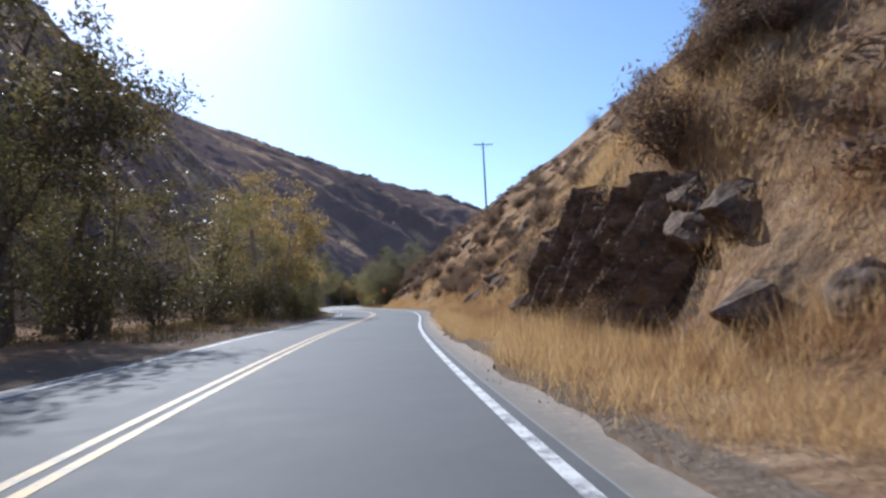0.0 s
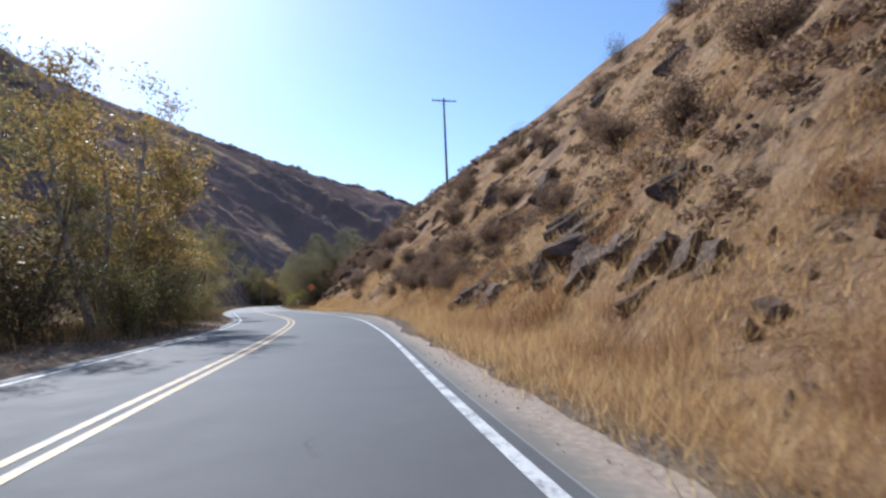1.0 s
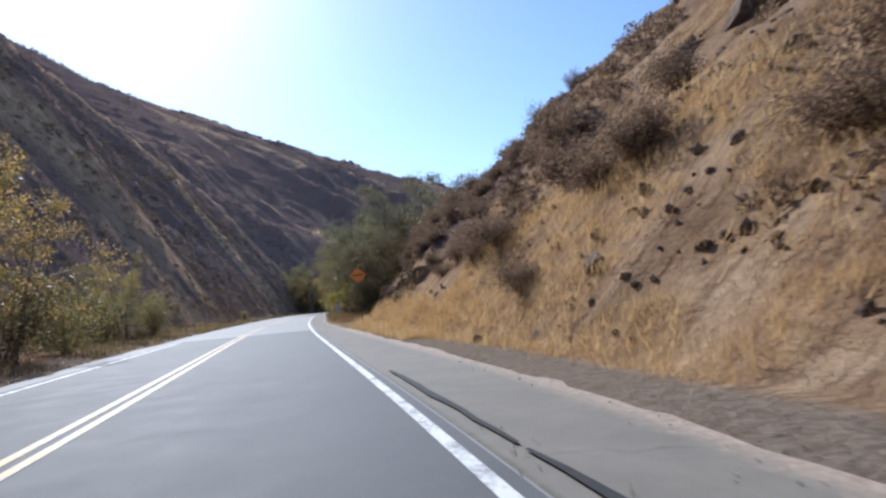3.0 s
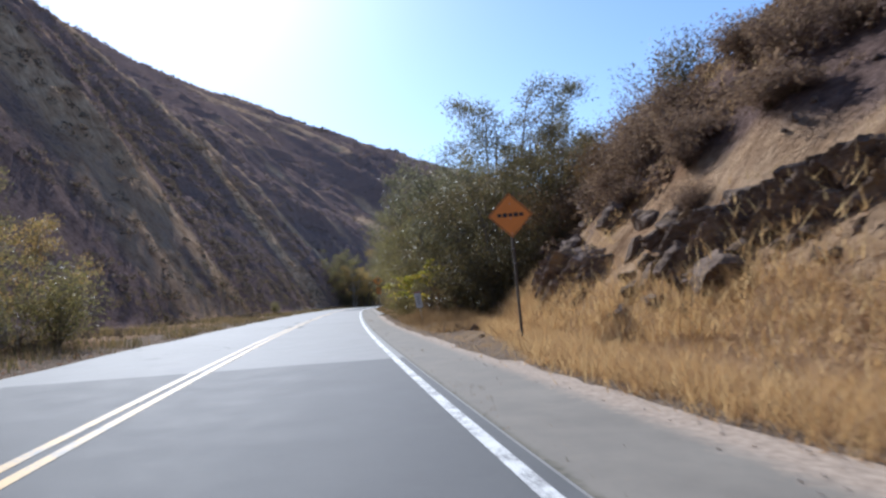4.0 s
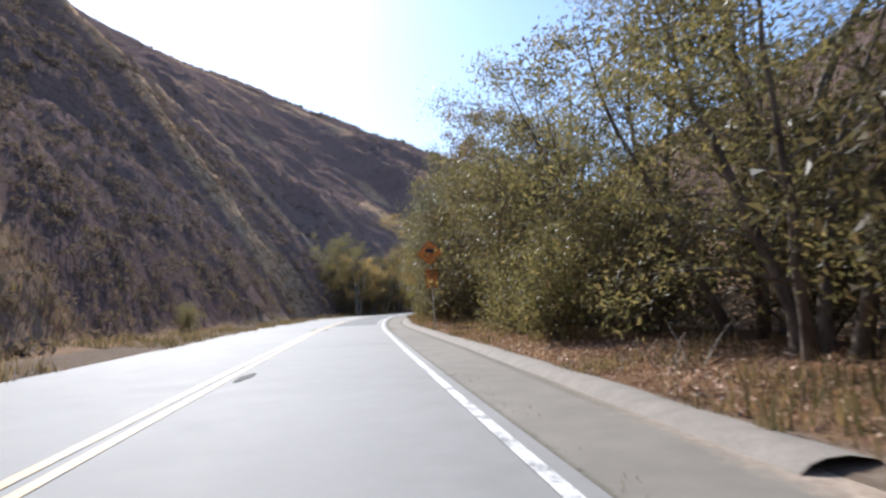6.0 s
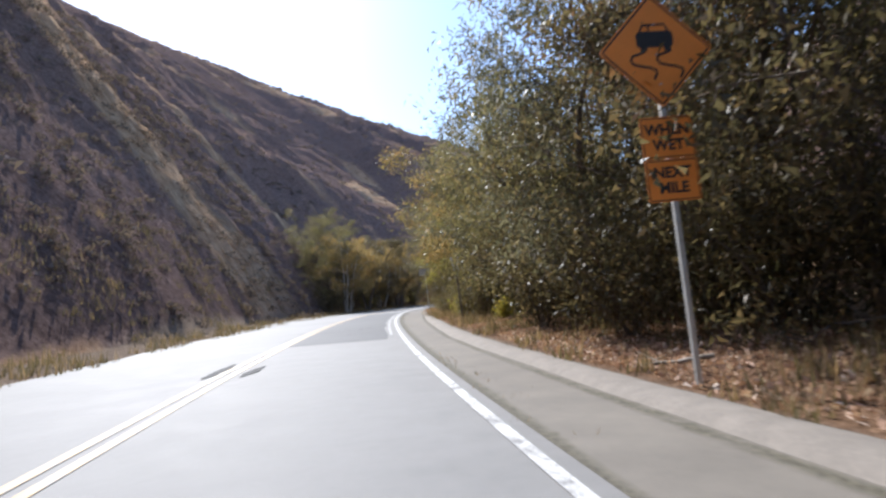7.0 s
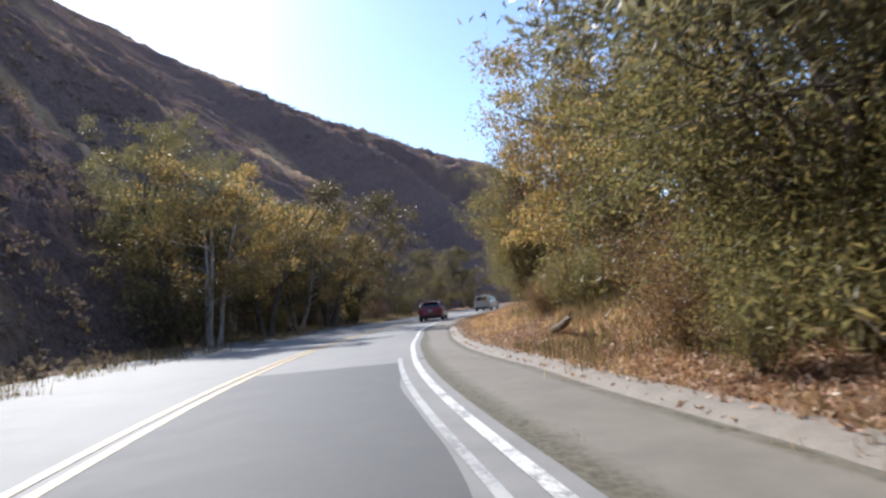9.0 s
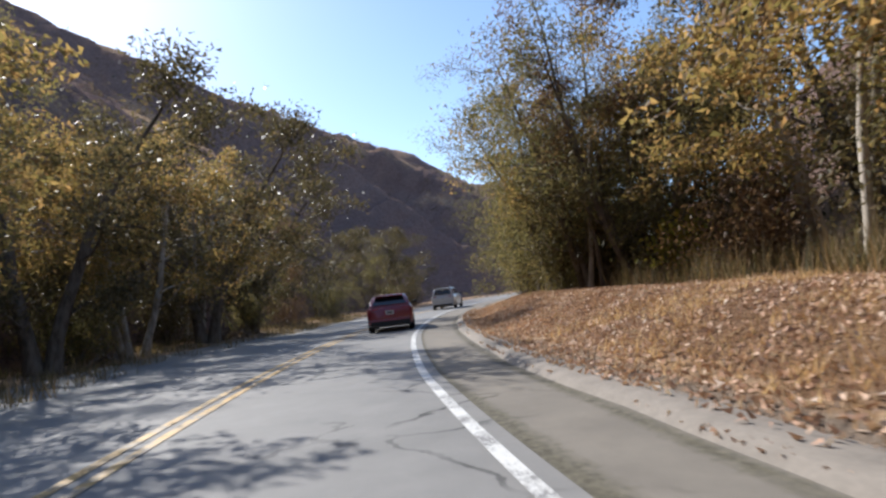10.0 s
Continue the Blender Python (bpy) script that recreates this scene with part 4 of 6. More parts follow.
rock_face("low dark ledge of dipping rock in the grassy bank", 93.6, 100.0,
          lambda s: np.interp(s, [93.6, 94.4, 98.6, 100.0], [7.4, 6.25, 6.1, 7.6]),
          lambda s: np.interp(s, [93.6, 95, 97, 99, 100.0], [3.0, 2.85, 2.5, 2.1, 2.1]), 1.2, 0.25, 13, 0.5)
rock_face("low broken rock face behind the roadside sign", 101.0, 107.6,
          lambda s: np.interp(s, [101.0, 101.8, 104, 106.4, 107.6], [7.2, 5.85, 5.8, 6.3, 7.8]),
          lambda s: np.interp(s, [101.0, 102.4, 104, 106, 107.6], [1.8, 1.9, 2.25, 1.9, 1.7]), 0.3, 0.25, 17, 0.55)
# jutting fins of dark rock, long up the slope
CRAG = "dark craggy fin of rock jutting from the grass"
rock(12, 48.5, 5.9, 0.55, 6, -6, -40, 0.28, "large leaning wedge of layered rock standing in dry grass", "crag")
rock(10, 37.4, 6.4, 0.75, 30, 4, -26, 0.25, "broad grey boulder half buried in dry grass", "boulder")
rock(11, 35.2, 6.0, 0.7, -14, 6, -20, 0.28, "broad grey boulder half buried in dry grass", "boulder")
for k, (s, o, size) in enumerate((
        (48.2, 6.3, 1.2), (47.4, 5.7, 0.8), (49.6, 5.7, 0.9), (44.6, 5.8, 1.0), (43.4, 6.1, 1.0), (63.2, 12.6, 1.7), (61.4, 12.4, 1.4),
        (64.6, 12.1, 1.1), (54.3, 8.7, 1.1), (53.5, 9.3, 1.15), (55.2, 8.2, 0.8), (81.0, 14.9, 1.3), (83.0, 14.0, 1.0), (65.7, 18.1, 1.8),
        (62.8, 17.2, 1.5), (59.8, 15.8, 1.3), (53.0, 10.4, 1.2), (51.8, 11.4, 1.4), (74.0, 12.4, 1.0), (70.5, 10.6, 0.9), (88.5, 9.0, 0.9))):
    rock(8 + k % 2, s, o, size * 0.62, rng.uniform(-22, 14), rng.uniform(-14, 10), rng.uniform(-48, -36), 0.25, CRAG, "crag")
for k, (s, o, size) in enumerate((
        (98.6, 6.4, 0.8), (97.2, 6.6, 1.0), (99.6, 6.7, 0.85), (96.0, 6.7, 1.05), (96.6, 6.3, 0.85), (99.0, 6.0, 0.7), (97.5, 6.0, 0.6),
        (100.4, 6.5, 0.7), (108.8, 7.2, 1.0), (110.8, 7.8, 1.15), (107.2, 6.7, 0.8), (112.5, 8.6, 1.2))):
    rock(8 + k % 2, s, o, size * 0.42, rng.uniform(-22, 14), rng.uniform(-14, 10), rng.uniform(-48, -36), 0.3, "grey rock ledge jutting from the grassy bank", "crag")
# the rock cluster low on the slope, and broken stone under the ledge
for k, (s, o, size) in enumerate((
        (35.8, 6.1, 0.8), (34.9, 5.6, 0.55), (34.0, 6.3, 0.85), (32.7, 5.8, 0.7), (32.0, 5.4, 0.6), (31.2, 6.0, 0.7), (36.6, 6.8, 0.9), (30.4, 5.9, 0.6),
        (38.4, 6.0, 0.8), (40.2, 6.4, 1.0), (42.6, 8.4, 1.1))):
    rock(8 + k % 2, s, o, size * 0.6, rng.uniform(-30, 20), rng.uniform(-16, 14), rng.uniform(-44, -28), 0.32, "grey weathered outcrop low on the grassy slope", "crag")
for k in range(22):
    s = rng.uniform(94.5, 101.0)
    rock(int(rng.integers(0, 3)), s, 5.3 + rng.uniform(0, 1.1), rng.uniform(0.13, 0.36), rng.uniform(0, 360), rng.uniform(-12, 12), rng.uniform(-35, 0), 0.12, "pale grey broken stone under the rock ledge")
for k in range(46):
    s, o = rng.uniform(2, 116), rng.uniform(4.2, 5.6) if k % 2 else rng.uniform(7, 24)
    rock(int(rng.integers(0, 6)), s, o, rng.uniform(0.12, 0.3) if k % 2 else rng.uniform(0.35, 0.9), rng.uniform(0, 360), rng.uniform(-10, 10), rng.uniform(-35, 0), 0.2)
for s, o in ((108.5, 4.4), (106.4, 6.0), (113.5, 3.6), (104.5, 4.0)):
    rock(5, s, o, 0.16, s * 40, 0, 0, 0.15, "small loose stone on the dry verge", "stone")

# loose rubble fallen from the slope, past counting
RUB = np.random.default_rng(29)
ico = bmesh.new()
bmesh.ops.create_icosphere(ico, subdivisions=1, radius=1.0)
iv, fv = np.array([q.co[:] for q in ico.verts]), np.array([[q.index for q in f.verts] for f in ico.faces])
ico.free()
heap = Build()
while len(heap.v) < 1300:
    s, up = RUB.uniform(2, 98), RUB.beta(0.8, 2.2) * 15
    if fbm(s / 5, up / 5, 3, 93) < 0.0:
        continue
    p = spot(s, float(pave_right(s)) + 1.5 + up)
    k = RUB.uniform(0.04, 0.15) * (1.8 if RUB.uniform() < 0.12 else 1)
    heap.add((iv * RUB.uniform(0.55, 1.15, (len(iv), 1)) * RUB.uniform(0.5, 1.2, 3)) * k + (p.x, p.y, p.z + 0.2 * k), fv)
tagged(new("rubble", heap.mesh("rubble", M_ROCK)), "loose broken stones fallen on the dry slope", "stones", kind="stuff")

grit = Build()
while len(grit.v) < 1500:
    s = RUB.uniform(6, 132)
    o = float(pave_right(s)) + RUB.normal() * 0.35
    p = spot(s, max(o, float(pave_right(s)) + 0.06))
    x, y = lane_xy(s, o)
    k = RUB.uniform(0.006, 0.017)
    grit.add((iv * RUB.uniform(0.6, 1.1, (len(iv), 1)) * RUB.uniform(0.6, 1.2, 3)) * k + (float(x), float(y), (0.0 if o < float(pave_right(s)) - 0.05 else p.z) + 0.2 * k), fv)
tagged(new("gravel", grit.mesh("gravel", M_GRIT)), "pale grit and small stones along the shoulder's edge", "gravel", kind="stuff")

# ---- dry grass, weeds and scrub, past counting ----


def strew(name, n, area, mat, label, kind, seed, **k):
    """Scatters blades or leaves over a stretch of ground given by area(r, n) -> s, o."""
    r = np.random.default_rng(seed)
    s, o = area(r, n)
    x, y = lane_xy(s, o)
    c = np.stack([x, y, ground_z(s, o)], 1)
    b = Build()
    if kind == "blades":
        per, h, w, rad = k["per"], k["h"], k["w"], k["rad"]
        tuft = r.uniform(0.55, 1.3, n) * (0.55 + 0.9 * np.clip(fbm(s / 2.5, o / 2.5, 3, seed) + 0.5, 0, 1))
        c = np.repeat(c, per, 0) + np.concatenate([r.normal(size=(n * per, 2)) * rad, np.zeros((n * per, 1)) - 0.03], 1)
        b.blades(c, h * np.repeat(tuft, per), w, r, k.get("lean", 0.35))
    else:
        b.leaves(c + (0, 0, k.get("lift", 0.02)), k["size"], r, k.get("narrow", 0.85), 0.0, k.get("lie", 0.25), True)
    return tagged(new(name, b.mesh(name, mat)), label, "grass" if kind == "blades" else "leaf litter", kind="stuff")


def patchy(r, s, o, scale, cut, seed):
    keep = (fbm(s / scale, o / scale, 3, seed) > cut) & (cliff(s, o) < 0.35)
    return s[keep], o[keep]


def bare_top(s, o):
    """Leaves out most of the brushy slope before the first trees, where grass grows in few patches."""
    k = (s < 87) | (o < toe_right(s) + 1.0) | (fbm(s / 3.0, o / 3.0, 3, 44) > 0.03)
    return s[k], o[k]


def fit_n(fn):
    def area(r, n):
        s, o = fn(r, n * 3)
        return np.resize(s, n) if len(s) < n else s[:n], np.resize(o, n) if len(o) < n else o[:n]
    return area


def verge(r, n):
    s = r.uniform(-4, 112, n)
    gap = np.interp(s, [0, 40, 50, 64, 80, 92, 100, 112], [0.15, 0.3, 0.8, 1.2, 1.0, 0.5, 1.0, 2.6])
    return s, pave_right(s) + gap + r.beta(1.15, 2.0, n) * np.interp(s, [0, 82, 92, 112], [7, 6, 2.6, 2.4])


strew("dry_grass", 18000, fit_n(lambda r, n: patchy(r, *bare_top(*verge(r, n)), 2.2, -0.16, 61)), M_STRAW,
      "tall straw-coloured dry grass on the verge", "blades", 62, per=15, h=0.31, w=0.0098, rad=0.17, lean=0.85)
strew("dry_grass", 19000, fit_n(lambda r, n: patchy(r, *bare_top(r.uniform(-4, 112, n), 5 + r.beta(1, 1.6, n) * 20), 2.4, -0.06, 63)), M_STRAW,
      "dry golden grass in patches up the slope", "blades", 64, per=9, h=0.23, w=0.015, rad=0.25, lean=1.0)
strew("dry_grass", 4200, fit_n(lambda r, n: patchy(r, r.uniform(4, 70, n), 4.6 + r.beta(1.0, 1.8, n) * 7, 1.7, 0.1, 261)), M_RUSTY_GRASS,
      "rust-brown dried weeds in patches on the slope", "blades", 262, per=14, h=0.32, w=0.012, rad=0.2, lean=0.9)
strew("dry_grass", 1500, fit_n(lambda r, n: patchy(r, r.uniform(-3, 62, n), 3.2 + r.beta(1.3, 1.2, n) * 2.2, 1.3, 0.0, 271)), M_STRAW,
      "tall golden weeds in clumps along the verge", "blades", 272, per=16, h=0.62, w=0.0085, rad=0.15, lean=0.55)
strew("dry_grass", 1300, fit_n(lambda r, n: patchy(r, r.uniform(-3, 62, n), 3.4 + r.beta(1.3, 1.2, n) * 2.0, 1.4, 0.06, 273)), M_RUSTY_GRASS,
      "tall rust-brown weeds in clumps along the verge", "blades", 274, per=16, h=0.55, w=0.0085, rad=0.15, lean=0.6)
strew("dry_grass", 5200, lambda r, n: (lambda s: (s, pave_right(s) + np.interp(s, [84, 98, 104, 110], [0.3, 0.4, 1.4, 2.4]) + r.beta(1.1, 1.6, n) * 2.6))(r.uniform(84, 110, n)), M_STRAW,
      "thick straw grass beside the shoulder", "blades", 164, per=15, h=0.28, w=0.011, rad=0.16, lean=0.9)
strew("dry_grass", 2600, lambda r, n: (r.uniform(108, 124, n), 3.4 + r.beta(1.2, 1.5, n) * 3.6), M_BRUSH_STRAW,
      "low straw and dead brush under the first trees", "blades", 165, per=11, h=0.3, w=0.016, rad=0.2, lean=1.0)
strew("dry_grass", 1500, lambda r, n: (r.uniform(112.6, 119.5, n), 3.75 + r.beta(1.2, 1.4, n) * 2.2), M_BRUSH_STRAW,
      "tall brown dried weeds round the roadside marker", "blades", 171, per=12, h=0.62, w=0.011, rad=0.16, lean=0.5)
strew("dry_grass", 900, lambda r, n: (r.uniform(9.5, 21.5, n), 6.5 + r.beta(1.2, 1.5, n) * 1.4), M_STRAW,
      "golden grass hanging over the cliff's edge", "blades", 275, per=15, h=0.4, w=0.009, rad=0.2, lean=0.95)
strew("dry_grass", 1300, lambda r, n: (23.0 + r.normal(size=n) * 1.6, 11.0 + r.normal(size=n) * 0.9), M_STRAW,
      "tall golden grass hanging over the rocks", "blades", 169, per=12, h=0.55, w=0.016, rad=0.22, lean=0.8)
strew("weeds", 1700, fit_n(lambda r, n: patchy(r, r.uniform(116, 215, n), 3.3 + r.beta(1.2, 2.2, n) * 5, 2.0, -0.02, 65)), M_WEED,
      "low green and straw weeds under the trees", "blades", 66, per=10, h=0.3, w=0.03, rad=0.12)
strew("weeds", 2400, fit_n(lambda r, n: patchy(r, r.uniform(205, 256, n), r.uniform(7.5, 14, n), 2.0, -0.1, 67)), M_WEED,
      "tall weeds at the foot of the trees", "blades", 68, per=10, h=0.8, w=0.028, rad=0.15)
strew("weeds", 800, fit_n(lambda r, n: patchy(r, r.uniform(214, 224.5, n), 4.4 + r.beta(1.6, 1.2, n) * 4, 1.5, -0.12, 281)), M_WEED,
      "brown and green weeds standing in the leaves on the bank", "blades", 282, per=11, h=0.5, w=0.014, rad=0.16, lean=0.6)
strew("dry_grass", 7000, fit_n(lambda r, n: patchy(r, r.uniform(20, 270, n), -r.uniform(7.2, 16, n), 2.5, -0.02, 69)), M_WEED,
      "dry weeds along the far verge", "blades", 70, per=8, h=0.4, w=0.035, rad=0.14)
strew("dry_grass", 1500, fit_n(lambda r, n: patchy(r, r.uniform(203, 232, n), 3.1 + r.beta(1.1, 1.3, n) * 6, 1.8, 0.0, 166)), M_STRAW,
      "short straw weeds between the leaves on the bank", "blades", 167, per=8, h=0.2, w=0.018, rad=0.16, lean=0.8)
strew("dry_grass", 1500, lambda r, n: (r.uniform(98, 120, n), 3.2 + r.beta(1.0, 1.4, n) * 2.6), M_STRAW,
      "short trodden straw on the bare verge", "blades", 168, per=8, h=0.09, w=0.014, rad=0.2, lean=1.6)
strew("verge_weeds", 900, lambda r, n: (r.choice([62, 70, 96, 112, 126, 140, 152, 168, 186, 196, 206], n) + r.normal(size=n) * 3.0, 1.7 + r.normal(size=n) * 0.16), M_WEED,
      "small weeds in the seam between road and shoulder", "blades", 71, per=7, h=0.1, w=0.02, rad=0.06)
strew("fallen_leaves", 46000, lambda r, n: (lambda s: (s, pave_right(s) + 0.3 + r.beta(1.05, 1.6, n) * 8.6))(205 + 51 * r.beta(1.5, 1.25, n)), M_FALLEN,
      "thick brown fallen leaves on the bank", "leaves", 72, size=0.085, lift=0.025, lie=0.4)
strew("fallen_leaves", 26000, lambda r, n: (122 + 88 * r.beta(1.5, 1.1, n), 3.55 + r.beta(1.1, 2.4, n) * 4.7), M_FALLEN,
      "brown fallen leaves beside the shoulder", "leaves", 73, size=0.1, lift=0.02, lie=0.3)
strew("fallen_leaves", 2600, lambda r, n: (lambda s: (s, pave_right(s) + 0.05 + np.abs(r.normal(size=n)) * 0.22 - 0.2 * (fbm(s / 1.5, s * 0, 3, 7) > 0)))(r.uniform(198, 258, n)), M_FALLEN,
      "fallen leaves spilt over the curb", "leaves", 173, size=0.085, lift=0.1, lie=0.2)
strew("fallen_leaves", 5000, lambda r, n: (r.uniform(20, 110, n), -r.uniform(6.6, 14, n)), M_FALLEN,
      "brown fallen leaves beneath the trees", "leaves", 74, size=0.11, lift=0.02, lie=0.3)


def scrub(name, n, area, mat, label, seed, leaf, per, size):
    """Low bushes on a hillside, each a clump of small leaves."""
    r = np.random.default_rng(seed)
    s, o = area(r, n)
    x, y = lane_xy(s, o)
    c = np.stack([x, y, ground_z(s, o)], 1)
    k = size * r.uniform(0.45, 1.3, n)
    d = r.normal(size=(n, per, 3))
    d /= np.linalg.norm(d, axis=2)[:, :, None]
    d *= r.uniform(0.55, 1.0, (n, per, 1)) * (1, 1, 0.8)
    d[:, :, 2] = np.abs(d[:, :, 2])
    p = c[:, None] + d * k[:, None, None]
    b = Build()
    b.leaves(p.reshape(-1, 3), np.repeat(leaf * (k / size), per), r, 0.6, 0.0, 1.0, True)
    return tagged(new(name, b.mesh(name, mat)), label, "scrub", kind="stuff")


scrub("hillside_scrub", 5200, fit_n(lambda r, n: patchy(r, r.uniform(120, 430, n), -r.uniform(16, 232, n), 14, -0.04, 81)), M_CHAP,
      "dark low scrub covering the far hillside", 82, 0.46, 20, 0.85)
scrub("hillside_scrub", 1500, fit_n(lambda r, n: patchy(r, r.uniform(200, 560, n), -r.uniform(216, 236, n), 9, -0.2, 83)), M_CHAP,
      "dark scrub along the ridge line", 84, 0.95, 20, 1.5)
scrub("hillside_scrub", 2600, fit_n(lambda r, n: patchy(r, r.uniform(110, 260, n), -r.uniform(10, 64, n), 7, -0.03, 85)), M_CHAP,
      "dry dark scrub on the lower far slope", 86, 0.3, 34, 0.6)
scrub("hillside_scrub", 1100, lambda r, n: (r.uniform(165, 232, n), -r.uniform(12, 44, n)), M_CHAP,
      "dry dark scrub on the lower far slope", 89, 0.3, 40, 0.75)
scrub("slope_scrub", 260, lambda r, n: (r.uniform(88, 112, n), r.uniform(8, 19, n)), M_BRUSH,
      "low brown dead scrub under the first trees' slope", 90, 0.22, 90, 0.6)
scrub("slope_scrub", 1500, fit_n(lambda r, n: patchy(r, r.uniform(4, 130, n), r.uniform(6.5, 30, n), 5, 0.02, 87)), M_BRUSH,
      "low brown dead scrub between the grass", 88, 0.21, 84, 0.5)

# ---- shrubs on the cut slope ----
BR = "dry brown bush on the grassy slope"
SHRUBS = [shrub("shrub", 91 + k, 1.5, 1.3, 3400, 0.14, M_BRUSH, BR, group="bushes on the slope", narrow=0.3) for k in range(3)]
SHRUBS.append(shrub("shrub", 95, 1.7, 1.3, 2300, 0.075, M_LEAF_DARK, "dark green bush on the ridge of the slope", group="bushes on the slope"))
first = list(SHRUBS)
for k, (s, o, kind, size) in enumerate((
        (20, 6.2, 0, 1.2), (23, 6.0, 1, 1.0), (12, 6.6, 2, 1.3), (26.5, 6.8, 0, 0.9),
        (36, 9.2, 1, 1.2), (36, 12, 0, 1.3), (43, 11, 2, 1.2), (45, 9, 0, 1.0),
        (52, 8.2, 1, 1.1), (50, 13.5, 2, 1.2), (57, 11.6, 0, 1.2), (58.5, 8.6, 1, 1.4),
        (59.5, 7.4, 2, 1.2), (58, 6.9, 0, 1.0), (66, 8.3, 1, 1.2), (68, 9.6, 2, 1.0),
        (71, 12.9, 0, 1.4), (75, 15.6, 1, 1.7), (72, 8.8, 2, 1.2), (78, 8.4, 0, 1.1),)):
    put(SHRUBS[kind], s, o, k * 67.0 + s, size * (0.68 if 90 < s < 113 else 1), 0.85 + 0.3 * ((k * 7) % 5) / 5)
for k, (s, o, kind, size) in enumerate((
        (81, 12.0, 1, 1.2), (84, 9.6, 2, 1.2), (88, 11.5, 0, 1.3), (90, 8.2, 1, 1.0),
        (86, 6.6, 2, 0.9), (93, 9.5, 0, 1.2), (95, 12.5, 1, 1.4), (63.5, 7.2, 0, 1.2),
        (65, 6.9, 2, 1.1), (61.5, 6.6, 1, 0.9), (100, 11.5, 2, 1.4), (104, 10.0, 0, 1.5),
        (108, 11.5, 1, 1.6), (110, 9.5, 2, 1.5), (97, 15, 3, 1.4), (104, 15.5, 3, 1.5),
        (111, 14.5, 3, 1.7), (74.5, 22.0, 3, 1.5), (70, 23.2, 3, 1.1), (62, 24.5, 3, 1.4),)):
    put(SHRUBS[kind], s, o, k * 67.0 + s, size * (0.68 if 90 < s < 113 else 1), 0.85 + 0.3 * ((k * 7) % 5) / 5)
for k, (s, o, kind, size) in enumerate((
        (84, 17.6, 3, 1.0), (95, 16.5, 0, 1.1), (56, 26.5, 3, 1.3), (48, 28, 3, 1.4),
        (37, 16, 0, 1.3), (40, 19, 1, 1.4), (30, 18.5, 3, 1.6), (33.5, 14.5, 1, 1.3),
        (47, 20.5, 2, 1.2), (53, 22, 0, 1.2), (59, 20, 1, 1.2), (66, 19, 2, 1.1),
        (79, 18, 0, 1.0), (41, 6.2, 0, 0.7), (54, 6.3, 2, 0.8), (69, 6.2, 1, 0.8),
        (80, 5.8, 0, 0.7), (99, 9.6, 0, 1.3), (106, 8.6, 2, 1.3), (112, 11.5, 0, 1.6),)):
    put(SHRUBS[kind], s, o, k * 67.0 + s, size * (0.68 if 90 < s < 113 else 1), 0.85 + 0.3 * ((k * 7) % 5) / 5)
for k, (s, o, kind, size) in enumerate((
        (114, 9.0, 3, 1.6), (23.7, 5.5, 3, 0.72), (24.6, 5.9, 3, 0.5))):
    put(SHRUBS[kind], s, o, k * 67.0 + s, size * (0.68 if 90 < s < 113 else 1), 0.85 + 0.3 * ((k * 7) % 5) / 5)
for k, (s, o, size) in enumerate((
        (55.0, 6.9, 1.25), (53.8, 7.3, 1.0), (56.2, 6.5, 1.0), (50.7, 7.9, 0.95), (66.5, 7.8, 1.35), (67.7, 7.0, 1.2), (65.0, 8.4, 1.2), (64.4, 9.6, 1.1),
        (57.1, 10.4, 1.0), (67.8, 17.0, 1.5), (66.0, 17.6, 1.4), (80.0, 8.1, 1.5), (84.6, 7.0, 1.25), (78.0, 8.5, 1.3), (75.3, 14.3, 1.4), (72.0, 8.0, 1.3),
        (103.5, 8.6, 1.2), (103.0, 9.4, 1.35), (105.0, 9.7, 1.35), (107.0, 10.6, 1.5), (101.5, 11.0, 1.3), (109.5, 12.0, 1.5), (87.5, 7.4, 1.1), (91.0, 7.6, 1.0))):
    put(SHRUBS[k % 3], s, o, k * 97.0, size, 0.62)
for k, (s, o) in enumerate(((17.6, 10.6), (11.2, 7.7), (24.6, 13.1), (9.2, 7.0), (17.7, 11.7), (18.6, 9.6), (10.4, 8.3), (11.6, 7.2), (12.9, 9.3))):
    put(SHRUBS[k % 3], s, o, k * 77.0, 0.75 + 0.15 * (k % 3), 0.75)
    rock(8 + k % 2, s + 0.9, o + 0.5, 0.45 + 0.12 * (k % 3), k * 23 - 40, k * 5 - 15, -42, 0.3, "dark broken rock in the cliff", "cliff_rock")
for k in range(34):
    s = 91 + 21 * rng.uniform()
    put(SHRUBS[k % 3], s, float(toe_right(s)) + 1.9 + rng.beta(1.0, 1.5) * 8.5, k * 71.0, rng.uniform(0.55, 0.9), rng.uniform(0.5, 0.75))
for k, ob in enumerate(first):
    p = spot(60 + 9 * k, 16 + k)
    ob.matrix_basis = pose(p.x, p.y, p.z, 0, 0, 40 * k)

# ---- trees ----
SYC = "sycamore with golden green autumn leaves beside the road"
T_GOLD = [tree("sycamore_tree", 101 + k, 10.5, 3.6, 3, 15000, 0.148, M_LEAF_GOLD, M_PALE, 0.17, 0.7, 0.2, 0.14, 0.55, label=SYC) for k in range(2)]
T_OLIVE = [tree("willow_tree", 111 + k, 9.5, 3.3, 4, 21000, 0.112, M_LEAF_OLIVE, M_BARK, 0.14, 0.4, 0.1, 0.13, 0.55, label="leafy olive-green willow tree at the roadside") for k in range(3)]
FAR_GOLD = [tree("sycamore_tree", 106, 10.5, 3.6, 3, 12000, 0.17, M_LEAF_GOLD, M_PALE, 0.17, 0.7, 0.2, 0.14, 0.55, label=SYC)]
